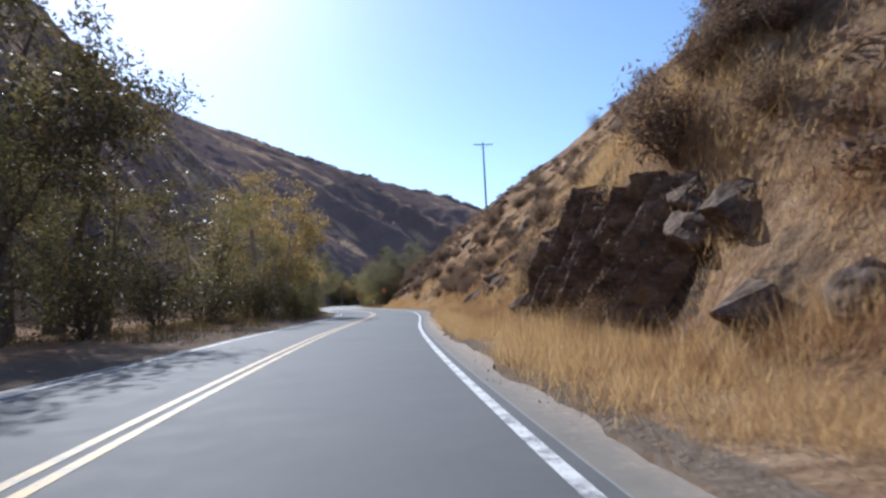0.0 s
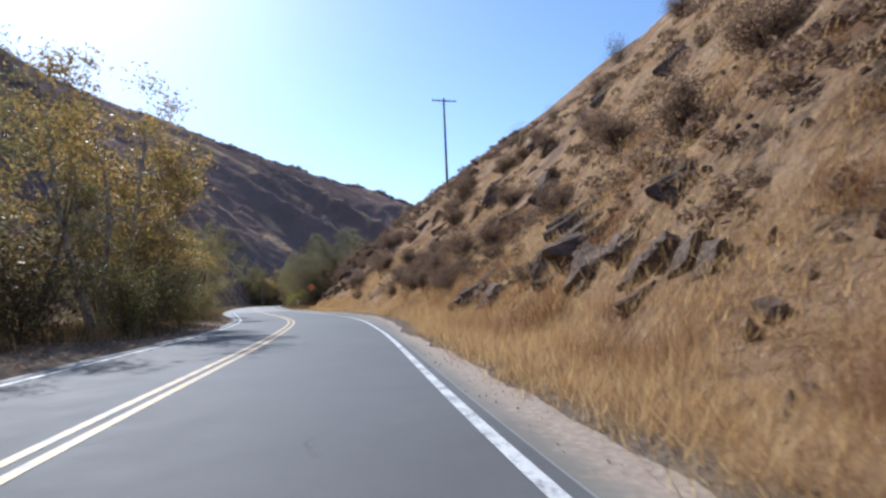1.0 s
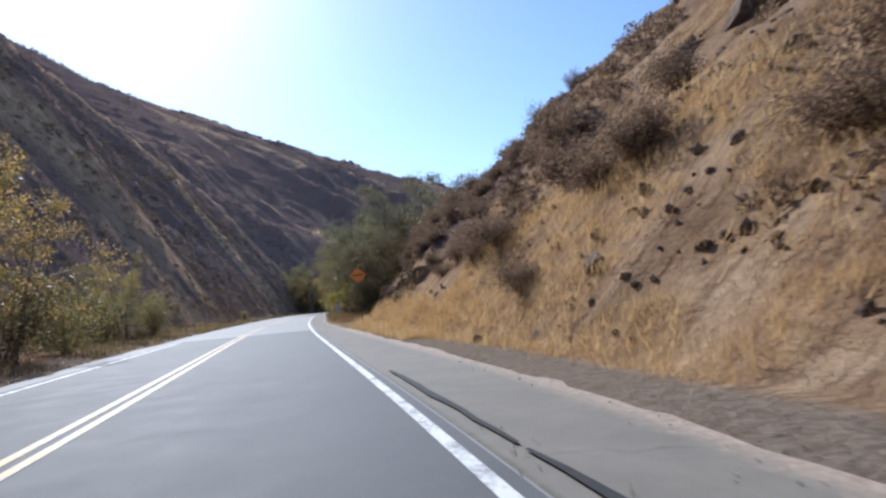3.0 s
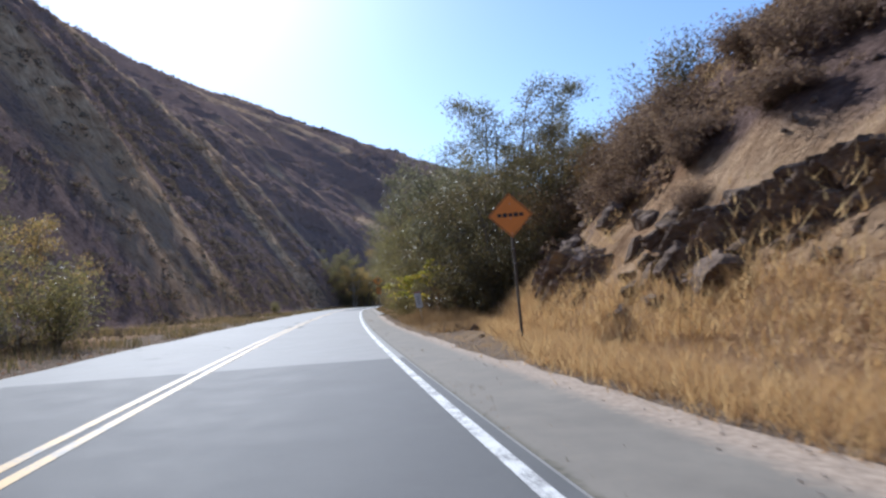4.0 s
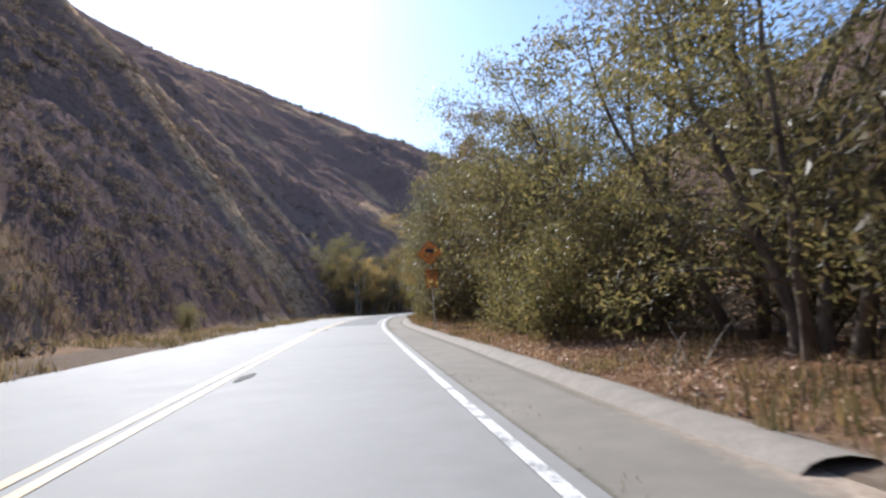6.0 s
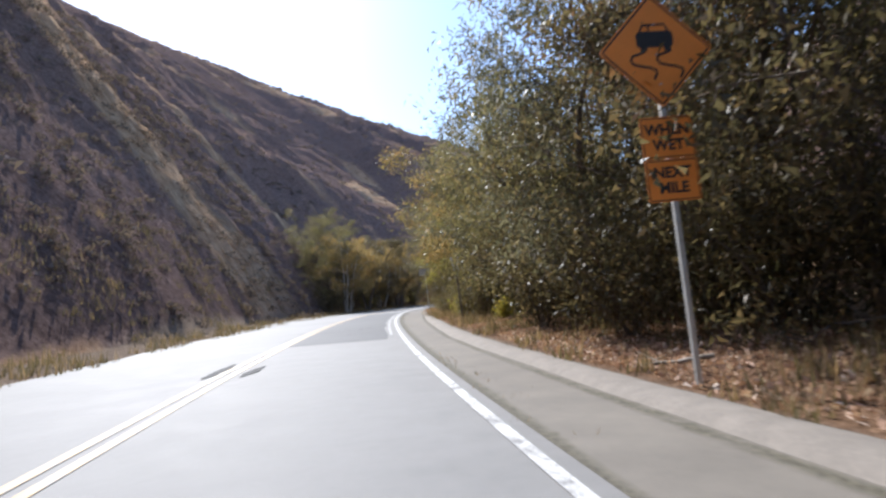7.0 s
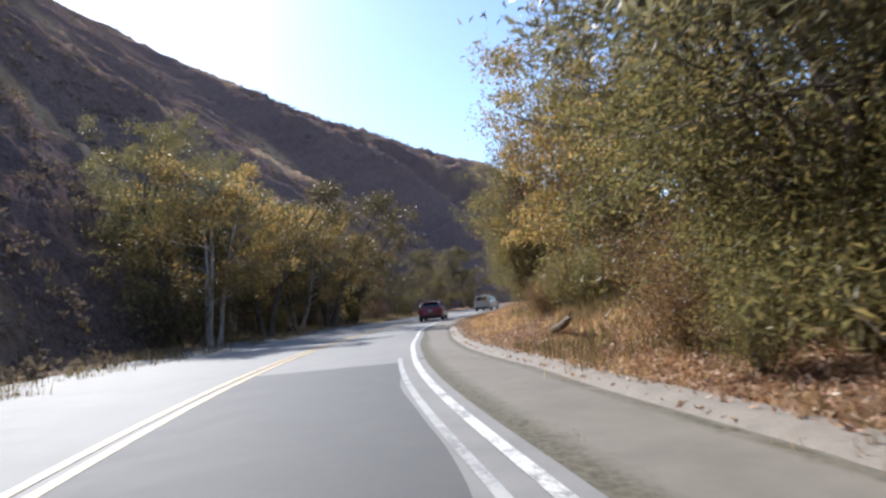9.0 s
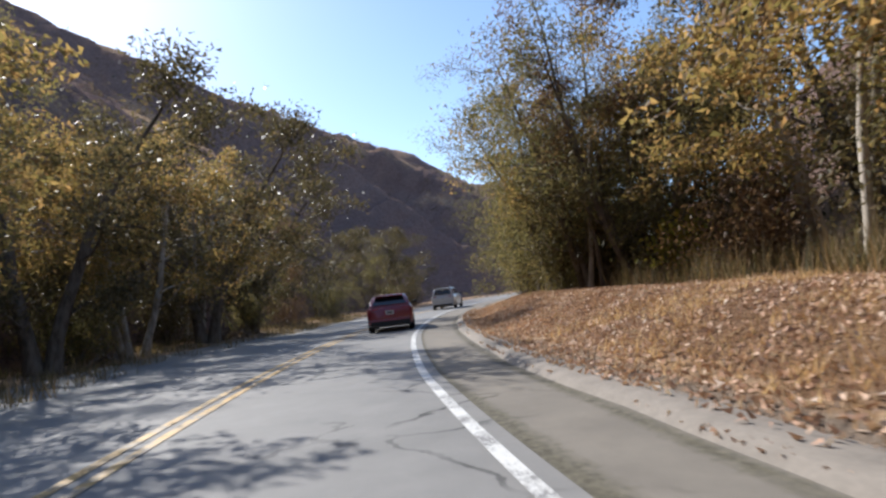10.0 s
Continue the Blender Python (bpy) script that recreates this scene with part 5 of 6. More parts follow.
FAR_OLIVE = [tree("willow_tree", 116, 9.5, 3.3, 4, 14000, 0.16, M_LEAF_OLIVE, M_BARK, 0.14, 0.42, 0.1, 0.13, 0.55, label="leafy olive-green willow tree at the roadside")]
T_GREY = [tree("willow_tree", 121 + k, 11.5, 3.0, 3, 14500, 0.18, M_LEAF_GREY, M_BARK, 0.15, 0.42, 0.16, 0.1, 0.55, label="tall grey-green willow with a thin open crown") for k in range(2)]
T_DARK = [tree("oak_tree", 131, 12.5, 5.2, 2, 14000, 0.25, M_LEAF_DARK, M_BARK, 0.32, 0.6, 0.16, 0.16, 0.85, label="large dark oak tree with a dense crown")]
# leaf colour is dark in place of the shade inside the wood
T_OAK = [tree("oak_tree", 135 + k, 9.0, 4.0, 3, 16000, 0.158, M_LEAF_DARK, M_BARK, 0.15, 0.6, 0.06, 0.15, 0.75, label="dense oak in the roadside wood, leaves coloured dark for shade") for k in range(2)]
T_LIME = [tree("sycamore_tree", 145, 9.5, 3.2, 3, 17000, 0.125, M_LEAF_LIME, M_BARK, 0.15, 0.6, 0.1, 0.13, 0.55, label="sycamore with yellow-green leaves behind the roadside sign")]
T_RUST = [tree("cottonwood_tree", 141 + k, 12.0, 2.9, 1, 10500, 0.14, M_LEAF_GOLD if k else M_LEAF_RUST, M_PALE, 0.1, 0.75, 0.3, 0.05, 0.55, label="slender pale-barked cottonwood with rusty yellow leaves") for k in range(2)]
B_OLIVE = [shrub("bush", 151 + k, 2.6, 2.0, 6000, 0.1, M_LEAF_OLIVE, "leafy olive-green bush at the roadside", M_BARK, "roadside bushes") for k in range(2)]
B_GOLD = [shrub("bush", 161, 2.2, 1.7, 1700, 0.18, M_LEAF_BRIGHT, "bush with bright yellow autumn leaves", M_BARK, "roadside bushes", 0.8)]
# dark leaf colour also stands in for deep shade under the trees
B_DARK = [shrub("bush", 171, 2.8, 2.2, 3300, 0.149, M_LEAF_DARK, "dense dark bush in the shade of trees", M_BARK, "roadside bushes")]
B_RUST = [shrub("bush", 181, 2.4, 2.0, 4600, 0.115, M_LEAF_RUST, "rusty brown bush at the roadside", M_TWIG, "roadside bushes")]
KINDS = {"lime": T_LIME, "gold_far": FAR_GOLD, "olive_far": FAR_OLIVE, "gold": T_GOLD, "olive": T_OLIVE, "grey": T_GREY, "dark": T_DARK, "rust": T_RUST, "oak": T_OAK, "b_olive": B_OLIVE, "b_gold": B_GOLD, "b_dark": B_DARK, "b_rust": B_RUST}
used = set()
LOW = {}


def plant(rows):
    """Sets trees and bushes of the given kinds along the lane: kind, distance, offset, size."""
    for kind, s, o, size in rows:
        kind += "_far" if kind in ("gold", "olive") and abs(o) > 8.1 else ""
        variants = KINDS[kind]
        n = LOW.get(kind, 0)
        LOW[kind] = n + 1
        root = variants[n % len(variants)]
        turn = (s * 137.5 + o * 61) % 360
        if root.name in used:
            put(root, s, o, turn, size, 0.94 + 0.12 * ((n * 5) % 7) / 7)
        else:
            used.add(root.name)
            p = spot(s, o)
            root.matrix_basis = pose(p.x, p.y, p.z, 0, 0, turn) @ Matrix.Diagonal((size, size, size, 1))


# far side of the road, at the start
plant((
    ("dark", 33, -19.0, 1.2), ("dark", 25, -16.0, 1.15), ("olive", 40, -13.5, 1.0), ("gold", 52, -11.0, 1.25), ("gold", 57.5, -11.8, 1.15), ("olive", 45, -11.5, 0.75), ("b_olive", 46, -8.2, 1.2),
    ("b_dark", 42, -10, 1.4), ("b_olive", 50, -8.6, 1.2), ("b_dark", 53, -9.5, 1.3), ("olive", 57, -11, 0.62), ("b_olive", 58, -8.8, 1.1), ("b_dark", 63, -10, 1.3),
    ("olive", 70, -9.8, 0.82), ("gold", 83, -9.8, 0.85), ("olive", 79.5, -10.4, 0.9), ("b_olive", 66, -9, 1.1), ("b_dark", 72, -10, 1.3), ("olive", 77, -11, 0.62), ("b_olive", 80, -9.6, 1.2), ("gold", 92, -10.4, 0.68),
    ("olive", 87, -11.5, 0.66), ("b_olive", 95, -9.4, 1.2), ("b_dark", 90, -9.8, 1.1), ("olive", 108, -10.6, 0.62), ("b_olive", 111, -9.6, 1.2), ("b_olive", 105, -11, 1.3),
))
plant((
    ("b_dark", 102, -12.5, 1.4), ("gold", 114, -12.5, 0.5), ("olive", 60, -17, 0.9), ("olive", 74, -16, 0.85), 
    ("olive", 20, -13, 1.0), ("b_dark", 29, -11.5, 1.5), ("b_dark", 36, -11.5, 1.5), ("b_dark", 22, -11, 1.4), ("olive", 28, -14, 0.9),
))
# near side: the wood along the road
plant((
    ("grey", 118, 8.0, 1.02), ("grey", 122, 10.5, 1.12), ("olive", 116, 10.5, 0.72), ("olive", 121, 6.2, 0.62), ("b_olive", 124, 4.9, 1.15), ("b_olive", 121.4, 5.1, 0.9), ("b_rust", 122.6, 5.4, 0.8), ("oak", 113.4, 7.4, 0.74), ("oak", 116.4, 6.9, 0.78), ("oak", 111.2, 9.0, 0.62), ("b_dark", 112.4, 6.8, 0.9), ("b_dark", 110.6, 7.6, 0.8), ("b_rust", 118.2, 5.0, 0.7), ("b_rust", 116.8, 5.2, 0.6),
    ("b_olive", 129, 4.6, 1.25), ("olive", 119, 9.4, 0.85), ("b_dark", 121, 8.6, 1.5), ("b_dark", 115, 8.0, 1.3), ("b_dark", 123, 7.6, 1.4), ("b_dark", 113.5, 8.8, 1.3), ("b_dark", 117, 7.0, 1.2), ("b_rust", 112, 10.5, 1.3), ("b_rust", 108.5, 10.2, 0.9), ("b_rust", 110.5, 8.6, 1.0), ("b_rust", 114.5, 12.5, 1.3), ("b_rust", 111, 13.5, 1.2), ("b_dark", 108, 12.8, 1.0), ("grey", 127, 7.2, 1.08), ("olive", 126, 6.6, 0.7),
    ("olive", 130, 6.0, 0.98), ("olive", 127.4, 7.2, 0.85), ("grey", 132, 10.5, 1.0), ("b_olive", 127.6, 5.4, 1.1), ("b_rust", 133, 5.0, 1.2), ("olive", 136, 7.4, 0.85), ("grey", 128, 13.5, 0.9),
    ("b_dark", 137, 5.6, 1.2), ("olive", 142, 6.6, 0.9), ("olive", 146, 8.6, 1.05), ("olive", 150, 7.6, 1.05), ("olive", 154.5, 7.2, 0.95),
))
plant((
    ("b_olive", 149, 4.9, 1.2), ("b_dark", 154, 6.2, 1.4), ("dark", 150, 13, 1.0), ("oak", 157, 8.6, 1.05), ("b_olive", 153.0, 5.6, 1.2), ("b_olive", 156.4, 5.6, 1.15), ("b_dark", 158.5, 8.0, 1.4), ("b_dark", 162, 8.2, 1.4),
    ("oak", 165, 8.4, 1.0), ("oak", 168.4, 7.6, 0.85), ("grey", 171.5, 6.2, 1.0), ("grey", 174, 8.0, 1.05), ("rust", 167.5, 8.4, 1.1), ("b_dark", 168, 5.2, 1.1),
    ("b_dark", 166, 6.8, 1.3), ("olive", 178, 6.6, 0.95), ("b_dark", 173, 5.0, 1.1), ("b_gold", 179.5, 5.4, 0.36), ("dark", 174, 13, 0.95), ("b_dark", 177, 7.2, 1.4),
    ("olive", 186.0, 7.8, 0.95), ("gold", 193.0, 7.0, 1.0), ("grey", 206.0, 6.4, 1.05), ("lime", 201.0, 7.0, 1.0), ("lime", 197.0, 7.4, 0.95), ("olive", 207.5, 6.6, 0.95), ("b_dark", 184.4, 5.4, 0.9), ("b_olive", 187, 5.0, 0.8), ("b_gold", 189.5, 5.0, 0.6), ("b_dark", 184, 6.6, 1.4), 
))
plant((
    ("grey", 192, 8.0, 1.05), ("oak", 195, 9.2, 1.0), ("b_dark", 193, 5.8, 1.1), ("b_gold", 199, 6.4, 0.8), ("b_dark", 197, 6.9, 1.4), ("gold", 203.0, 9.0, 1.1),
    ("olive", 206, 7.2, 1.1), ("b_olive", 204, 6.0, 1.2), ("dark", 199, 13, 0.95), ("rust", 214.5, 7.8, 1.2), ("olive", 211, 9.6, 1.1), ("b_dark", 209, 8.4, 1.4),
    ("b_rust", 213, 7.6, 1.1), ("b_gold", 217, 9.0, 0.9), ("dark", 212, 14.5, 1.0), ("olive", 221, 10.8, 1.0), ("b_rust", 222, 9.2, 1.4), ("b_dark", 226, 10.8, 1.6),
    ("olive", 228, 12.0, 1.0), ("rust", 245, 7.2, 1.2), ("olive", 246.2, 7.6, 1.2), ("olive", 243.5, 9.2, 1.25), ("b_gold", 240, 9.6, 1.0), ("gold", 236, 12.0, 1.05), ("b_dark", 232, 11.2, 1.5), ("b_rust", 237, 10.2, 1.3),
))
plant((
    ("olive", 245.0, 7.8, 1.1), ("olive", 248.0, 6.4, 1.15), ("oak", 246.5, 9.4, 1.1), ("b_olive", 246.6, 6.4, 1.2), ("gold", 248.5, 7.4, 1.2), ("b_dark", 246, 8.6, 1.5), ("b_dark", 243, 10.4, 1.6), ("b_dark", 250, 9.6, 1.6), ("olive", 251, 6.4, 1.15), ("olive", 247.5, 8.8, 1.15), ("olive", 246, 11.2, 0.95), ("olive", 252.5, 8.2, 0.9), ("b_olive", 250.5, 7.2, 1.2), ("b_olive", 254, 5.2, 1.6), ("olive", 256, 5.8, 0.95), ("olive", 257, 7.4, 0.9),
    ("b_dark", 248, 9.0, 1.4), ("dark", 240, 16, 1.0), ("dark", 252, 14, 1.0), ("olive", 263, 8.4, 0.9), ("b_olive", 260, 6.0, 1.3), ("olive", 270, 8.5, 0.95),
    ("b_olive", 267, 6.2, 1.3), ("dark", 275, 12, 0.9), ("dark", 226, 17, 1.0),
))
# undergrowth coloured dark for the deep shade behind the first row, and taller crowns
plant((
    ("grey", 184.5, 7.4, 1.2), ("gold", 188.5, 10.6, 1.1), ("olive", 192.0, 9.6, 1.0), ("olive", 181.0, 8.6, 1.0), ("oak", 176.0, 8.6, 1.0), ("olive", 170, 9.2, 1.25), ("olive", 160.5, 9.0, 1.2), ("olive", 196.5, 9.0, 1.3),
    ("b_dark", 140, 7.4, 1.5), ("b_dark", 144, 8.2, 1.6), ("b_dark", 148, 7.0, 1.5), ("b_dark", 151.5, 8.8, 1.7), ("b_dark", 156, 8.4, 1.6), ("b_dark", 160, 8.2, 1.6),
    ("b_dark", 169, 8.0, 1.6), ("b_dark", 172.5, 6.8, 1.4), ("b_dark", 180.5, 6.9, 1.4), ("b_dark", 187.5, 7.2, 1.5), ("b_dark", 190.5, 8.6, 1.7), ("b_dark", 194, 7.2, 1.4),
    ("b_dark", 201, 7.4, 1.5), ("b_dark", 205, 8.8, 1.6), ("b_dark", 133, 7.6, 1.5), ("b_dark", 129, 7.4, 1.4), ("b_dark", 219, 11.2, 1.6), ("b_dark", 240, 11.6, 1.6),
))
plant((
    ("b_olive", 206.5, 5.4, 0.62), ("b_olive", 208.8, 6.0, 0.8), ("b_rust", 211.2, 6.2, 0.7), ("b_olive", 213.6, 7.0, 0.75), ("b_rust", 215.6, 7.4, 0.8), ("b_olive", 204.6, 5.2, 0.6), ("b_olive", 207.0, 4.5, 0.5), ("b_rust", 201.2, 5.0, 0.62), ("b_olive", 198.4, 4.8, 0.6), ("b_dark", 195.2, 5.0, 0.7), ("b_rust", 209.4, 5.0, 0.55), ("b_rust", 13.4, 5.0, 0.45),
    ("b_rust", 219.5, 5.2, 0.5), ("b_olive", 221.0, 5.6, 0.55), ("b_rust", 222.4, 5.8, 0.5), ("b_olive", 223.4, 6.6, 0.6), ("b_rust", 220.4, 6.6, 0.75), ("b_olive", 218.6, 6.4, 0.7), ("b_olive", 217.4, 5.8, 0.75), ("b_rust", 218.8, 6.4, 0.8), ("b_olive", 220.2, 6.0, 0.7), ("b_rust", 221.4, 6.8, 0.75), ("b_olive", 222.8, 7.3, 0.75), ("b_rust", 224.4, 7.8, 0.7), ("b_gold", 225.6, 7.6, 0.55), ("oak", 218.0, 9.4, 0.85), ("b_dark", 198.2, 5.4, 1.15), ("b_dark", 202.2, 5.6, 1.2), ("b_olive", 206.2, 5.9, 1.2), ("b_olive", 210.2, 6.6, 1.1), ("olive", 203.0, 6.8, 0.9), ("olive", 208.6, 7.6, 1.0), ("olive", 212.4, 8.6, 1.0), ("rust", 226.5, 8.4, 1.15), ("rust", 231.5, 9.4, 1.2), ("gold", 229.0, 10.4, 1.1), ("b_olive", 219.5, 9.0, 0.9),
))
# far side of the road, at the bend
plant((
    ("gold", 232, -11.3, 1.1), ("olive", 233, -13.2, 0.9), ("gold", 239, -14.2, 1.0), ("rust", 245, -13.6, 0.8), ("gold", 251, -12.8, 1.1), ("olive", 258, -13.4, 1.1),
    ("rust", 263, -13.0, 0.85), ("olive", 235, -17, 0.9), ("olive", 247, -17, 0.95), ("b_olive", 242, -12.6, 1.3), ("b_olive", 255, -11.6, 1.3), ("b_dark", 249, -13, 1.4),
    ("b_dark", 236, -13.6, 1.4), ("b_rust", 261, -11.8, 1.2), ("dark", 272, -14, 0.75), ("dark", 283, -12, 0.75), ("dark", 292, -14, 0.8), ("olive", 278, -11, 0.8),
    ("b_olive", 268, -11, 1.3), ("b_dark", 287, -10, 1.4)
))
plant((
    ("gold", 244.5, -11.8, 1.0), ("dark", 249.6, -11.2, 0.98), ("dark", 255, -11.4, 0.85), ("dark", 239.4, -11.6, 0.86), ("olive", 236, -18.5, 1.05), ("olive", 241, -18.0, 1.0), ("grey", 237, -15.5, 0.95), ("b_dark", 230, -13.0, 1.4), ("b_dark", 244, -14.0, 1.5), ("olive", 253, -16.5, 1.0), ("b_olive", 172, -10.8, 0.7),
))


# yellow-green sprays hanging out over the verge
spray = spray_bush("bush", 191, ((-1.9, 0.2, 1.75, 0.42, 150), (-1.4, -0.4, 2.0, 0.45, 190), (-0.8, 0.3, 2.1, 0.45, 190), (-0.3, -0.2, 2.25, 0.4, 160),
                                 (0.1, 0.2, 2.75, 0.32, 110), (0.4, -0.3, 2.4, 0.4, 130), (-1.7, 0.5, 1.35, 0.36, 90), (-0.9, -0.2, 1.3, 0.34, 60)), 0.13, M_LEAF_BRIGHT,
                   "bush with flat sprays of yellow-green leaves over the verge")
p = spot(116.7, 4.5)
spray.matrix_basis = pose(p.x, p.y, p.z, 0, 0, lane_heading(116.7))

# ---- pale dead stalks under the trees ----


def dead_stalks(seed, s, o, height, n):
    r = np.random.default_rng(seed)
    root = tagged(new("dead_stalks"), "thin pale dead stalks under the roadside trees", "dead plant")
    for k in range(n):
        a = r.uniform(0, 6.28)
        st = limb(r, (r.normal() * 0.3, r.normal() * 0.3, -0.05), (0.5 * math.cos(a), 0.5 * math.sin(a), 1), height * r.uniform(0.5, 1.1), -0.07, 7, 0.1)
        b = Build()
        b.tube(st, np.linspace(0.016, 0.005, len(st)), 4)
        part("stalk", b.mesh("stalk", M_PALE, True), None, root)
    p = spot(s, o)
    root.matrix_basis = pose(p.x, p.y, p.z, 0, 0, 0)


for k, (s, o, height) in enumerate(((119.8, 4.9, 0.9), (121.5, 5.4, 1.1), (143.0, 4.8, 0.8), (157.5, 5.4, 1.3), (203.0, 6.2, 1.2), (212.0, 8.6, 1.6),
                                    (216.0, 9.2, 1.9), (220.0, 9.0, 1.6), (225.0, 9.8, 1.8), (232.0, 10.0, 1.5))):
    dead_stalks(300 + k, s, o, height, 7 + k % 4)

# tall dry stalks standing on the slope
for k, (s, o, height) in enumerate(((42.1, 8.4, 1.7), (46.2, 10.8, 1.8))):
    dead_stalks(340 + k, s, o, height, 2)

# bare bush leaning out over the top of the cliff
put(SHRUBS[0], 11.6, 8.2, 40.0, 0.9, 1.0)


# ---- signs and poles ----
def box(bm, x0, x1, y0, y1, z0, z1, bevel=0.0):
    made = bmesh.ops.create_cube(bm, size=1.0, matrix=Matrix.Translation(((x0 + x1) / 2, (y0 + y1) / 2, (z0 + z1) / 2)) @ Matrix.Diagonal((x1 - x0, y1 - y0, z1 - z0, 1)))
    if bevel:
        edges = list({e for v in made["verts"] for e in v.link_edges})
        bmesh.ops.bevel(bm, geom=edges, offset=bevel, segments=2, affect="EDGES", profile=0.6)
    return bm


def rounded_plate(w, h, r, y0, y1, turn=0.0, cz=0.0):
    """A flat plate with rounded corners, upright and facing -y."""
    bm = bmesh.new()
    loop = []
    for cx, cy, a0 in ((w/2-r, h/2-r, 0), (-w/2+r, h/2-r, 90), (-w/2+r, -h/2+r, 180), (w/2-r, -h/2+r, 270)):
        for k in range(5):
            a = radians(a0 + 22.5 * k)
            loop.append((cx + r * math.cos(a), cy + r * math.sin(a)))
    ca, sa = math.cos(radians(turn)), math.sin(radians(turn))
    loop = [(x * ca - y * sa, x * sa + y * ca + cz) for x, y in loop]
    front = [bm.verts.new((x, y0, z)) for x, z in loop]
    back = [bm.verts.new((x, y1, z)) for x, z in loop]
    bm.faces.new(front)
    bm.faces.new(back[::-1])
    for i in range(len(loop)):
        j = (i + 1) % len(loop)
        bm.faces.new((front[j], front[i], back[i], back[j]))
    bmesh.ops.recalc_face_normals(bm, faces=bm.faces[:])
    return bm


def ring_plate(w, h, r, band, y0, y1, turn, cz):
    """The printed border of a sign: a thin raised band that follows the edge."""
    bm = bmesh.new()
    rings = []
    for d in (0.0, band):
        loop = []
        for cx, cy, a0 in ((w/2-r, h/2-r, 0), (-w/2+r, h/2-r, 90), (-w/2+r, -h/2+r, 180), (w/2-r, -h/2+r, 270)):
            for k in range(5):
                a = radians(a0 + 22.5 * k)
                loop.append((cx + (r - d) * math.cos(a), cy + (r - d) * math.sin(a)))
        ca, sa = math.cos(radians(turn)), math.sin(radians(turn))
        rings.append([(x * ca - y * sa, x * sa + y * ca + cz) for x, y in loop])
    outer = [bm.verts.new((x, y0, z)) for x, z in rings[0]]
    inner = [bm.verts.new((x, y0, z)) for x, z in rings[1]]
    n = len(outer)
    for i in range(n):
        j = (i + 1) % n
        bm.faces.new((outer[i], outer[j], inner[j], inner[i]))
    bmesh.ops.recalc_face_normals(bm, faces=bm.faces[:])
    return bm


def stroke(points, width, y):
    """A flat printed stroke through points of a sign's face."""
    bm = bmesh.new()
    p = [Vector((x, 0, z)) for x, z in points]
    left, right = [], []
    for i, q in enumerate(p):
        d = (p[min(i + 1, len(p) - 1)] - p[max(i - 1, 0)]).normalized()
        n = Vector((-d.z, 0, d.x)) * width / 2
        left.append(bm.verts.new((q.x + n.x, y, q.z + n.z)))
        right.append(bm.verts.new((q.x - n.x, y, q.z - n.z)))
    for i in range(len(p) - 1):
        bm.faces.new((left[i], right[i], right[i + 1], left[i + 1]))
    bmesh.ops.recalc_face_normals(bm, faces=bm.faces[:])
    return bm


def lettering(word, size, z, y, parent):
    cu = bpy.data.curves.new("lettering", "FONT")
    cu.body, cu.size, cu.align_x, cu.align_y, cu.extrude, cu.offset = word, size, "CENTER", "CENTER", 0.001, 0.006
    tmp = bpy.data.objects.new("lettering", cu)
    me = bpy.data.meshes.new_from_object(tmp)
    bpy.data.objects.remove(tmp)
    me.transform(pose(0, y, z, 90, 0, 0))
    return part("lettering", me, M_BLACK, parent)


def steel_post(root, height, mat=M_STEEL):
    bm = box(bmesh.new(), -0.03, 0.03, 0.0, 0.06, -0.3, height, 0.006)
    post = part("post", bm, mat, root)
    for k in range(5):
        z = height - 0.2 - k * 0.35
        bm = bmesh.new()
        bmesh.ops.create_cone(bm, cap_ends=True, segments=8, radius1=0.012, radius2=0.01, depth=0.02, matrix=pose(0, -0.012, z, 90, 0, 0))
        part("bolt", bm, M_STEEL, post)


def stand(root, s, o, turn=0.0, lean=0.0, tilt=0.0):
    p = spot(s, o)
    root.matrix_basis = pose(p.x, p.y, p.z, tilt, lean, lane_heading(s) + turn)


# slippery-road sign with two plaques
sign = tagged(new("warning_sign"), "amber diamond slippery-road sign with two plaques on a steel post", "road sign")
steel_post(sign, 4.3)
face = part("diamond_panel", rounded_plate(0.96, 0.96, 0.05, -0.006, -0.002, 45, 3.8), M_AMBER, sign)
part("border", ring_plate(0.92, 0.92, 0.04, 0.02, -0.0085, 0, 45, 3.8), M_BLACK, face)
bm = rounded_plate(0.44, 0.19, 0.05, -0.0085, -0.0065, 0, 3.93)
part("car_symbol", bm, M_BLACK, face)
for x0 in (-0.14, 0.14):
    part("car_symbol", stroke(((x0, 3.85), (x0, 3.79)), 0.08, -0.009), M_BLACK, face)
part("car_symbol", stroke(((-0.17, 4.02), (-0.13, 4.1), (0.13, 4.1), (0.17, 4.02)), 0.028, -0.009), M_BLACK, face)
part("car_symbol", stroke(((-0.06, 4.02), (-0.06, 4.1)), 0.02, -0.0095), M_BLACK, face)
for dx in (0.0, 0.31):
    curve = [(-0.13 + dx, 3.79), (-0.2 + dx, 3.765), (-0.29 + dx, 3.74), (-0.31 + dx, 3.69), (-0.28 + dx, 3.645), (-0.2 + dx, 3.62), (-0.1 + dx, 3.6), (-0.03 + dx, 3.57), (-0.02 + dx, 3.53), (-0.06 + dx, 3.46)]
    part("skid_mark", stroke(curve, 0.03, -0.009), M_BLACK, face)
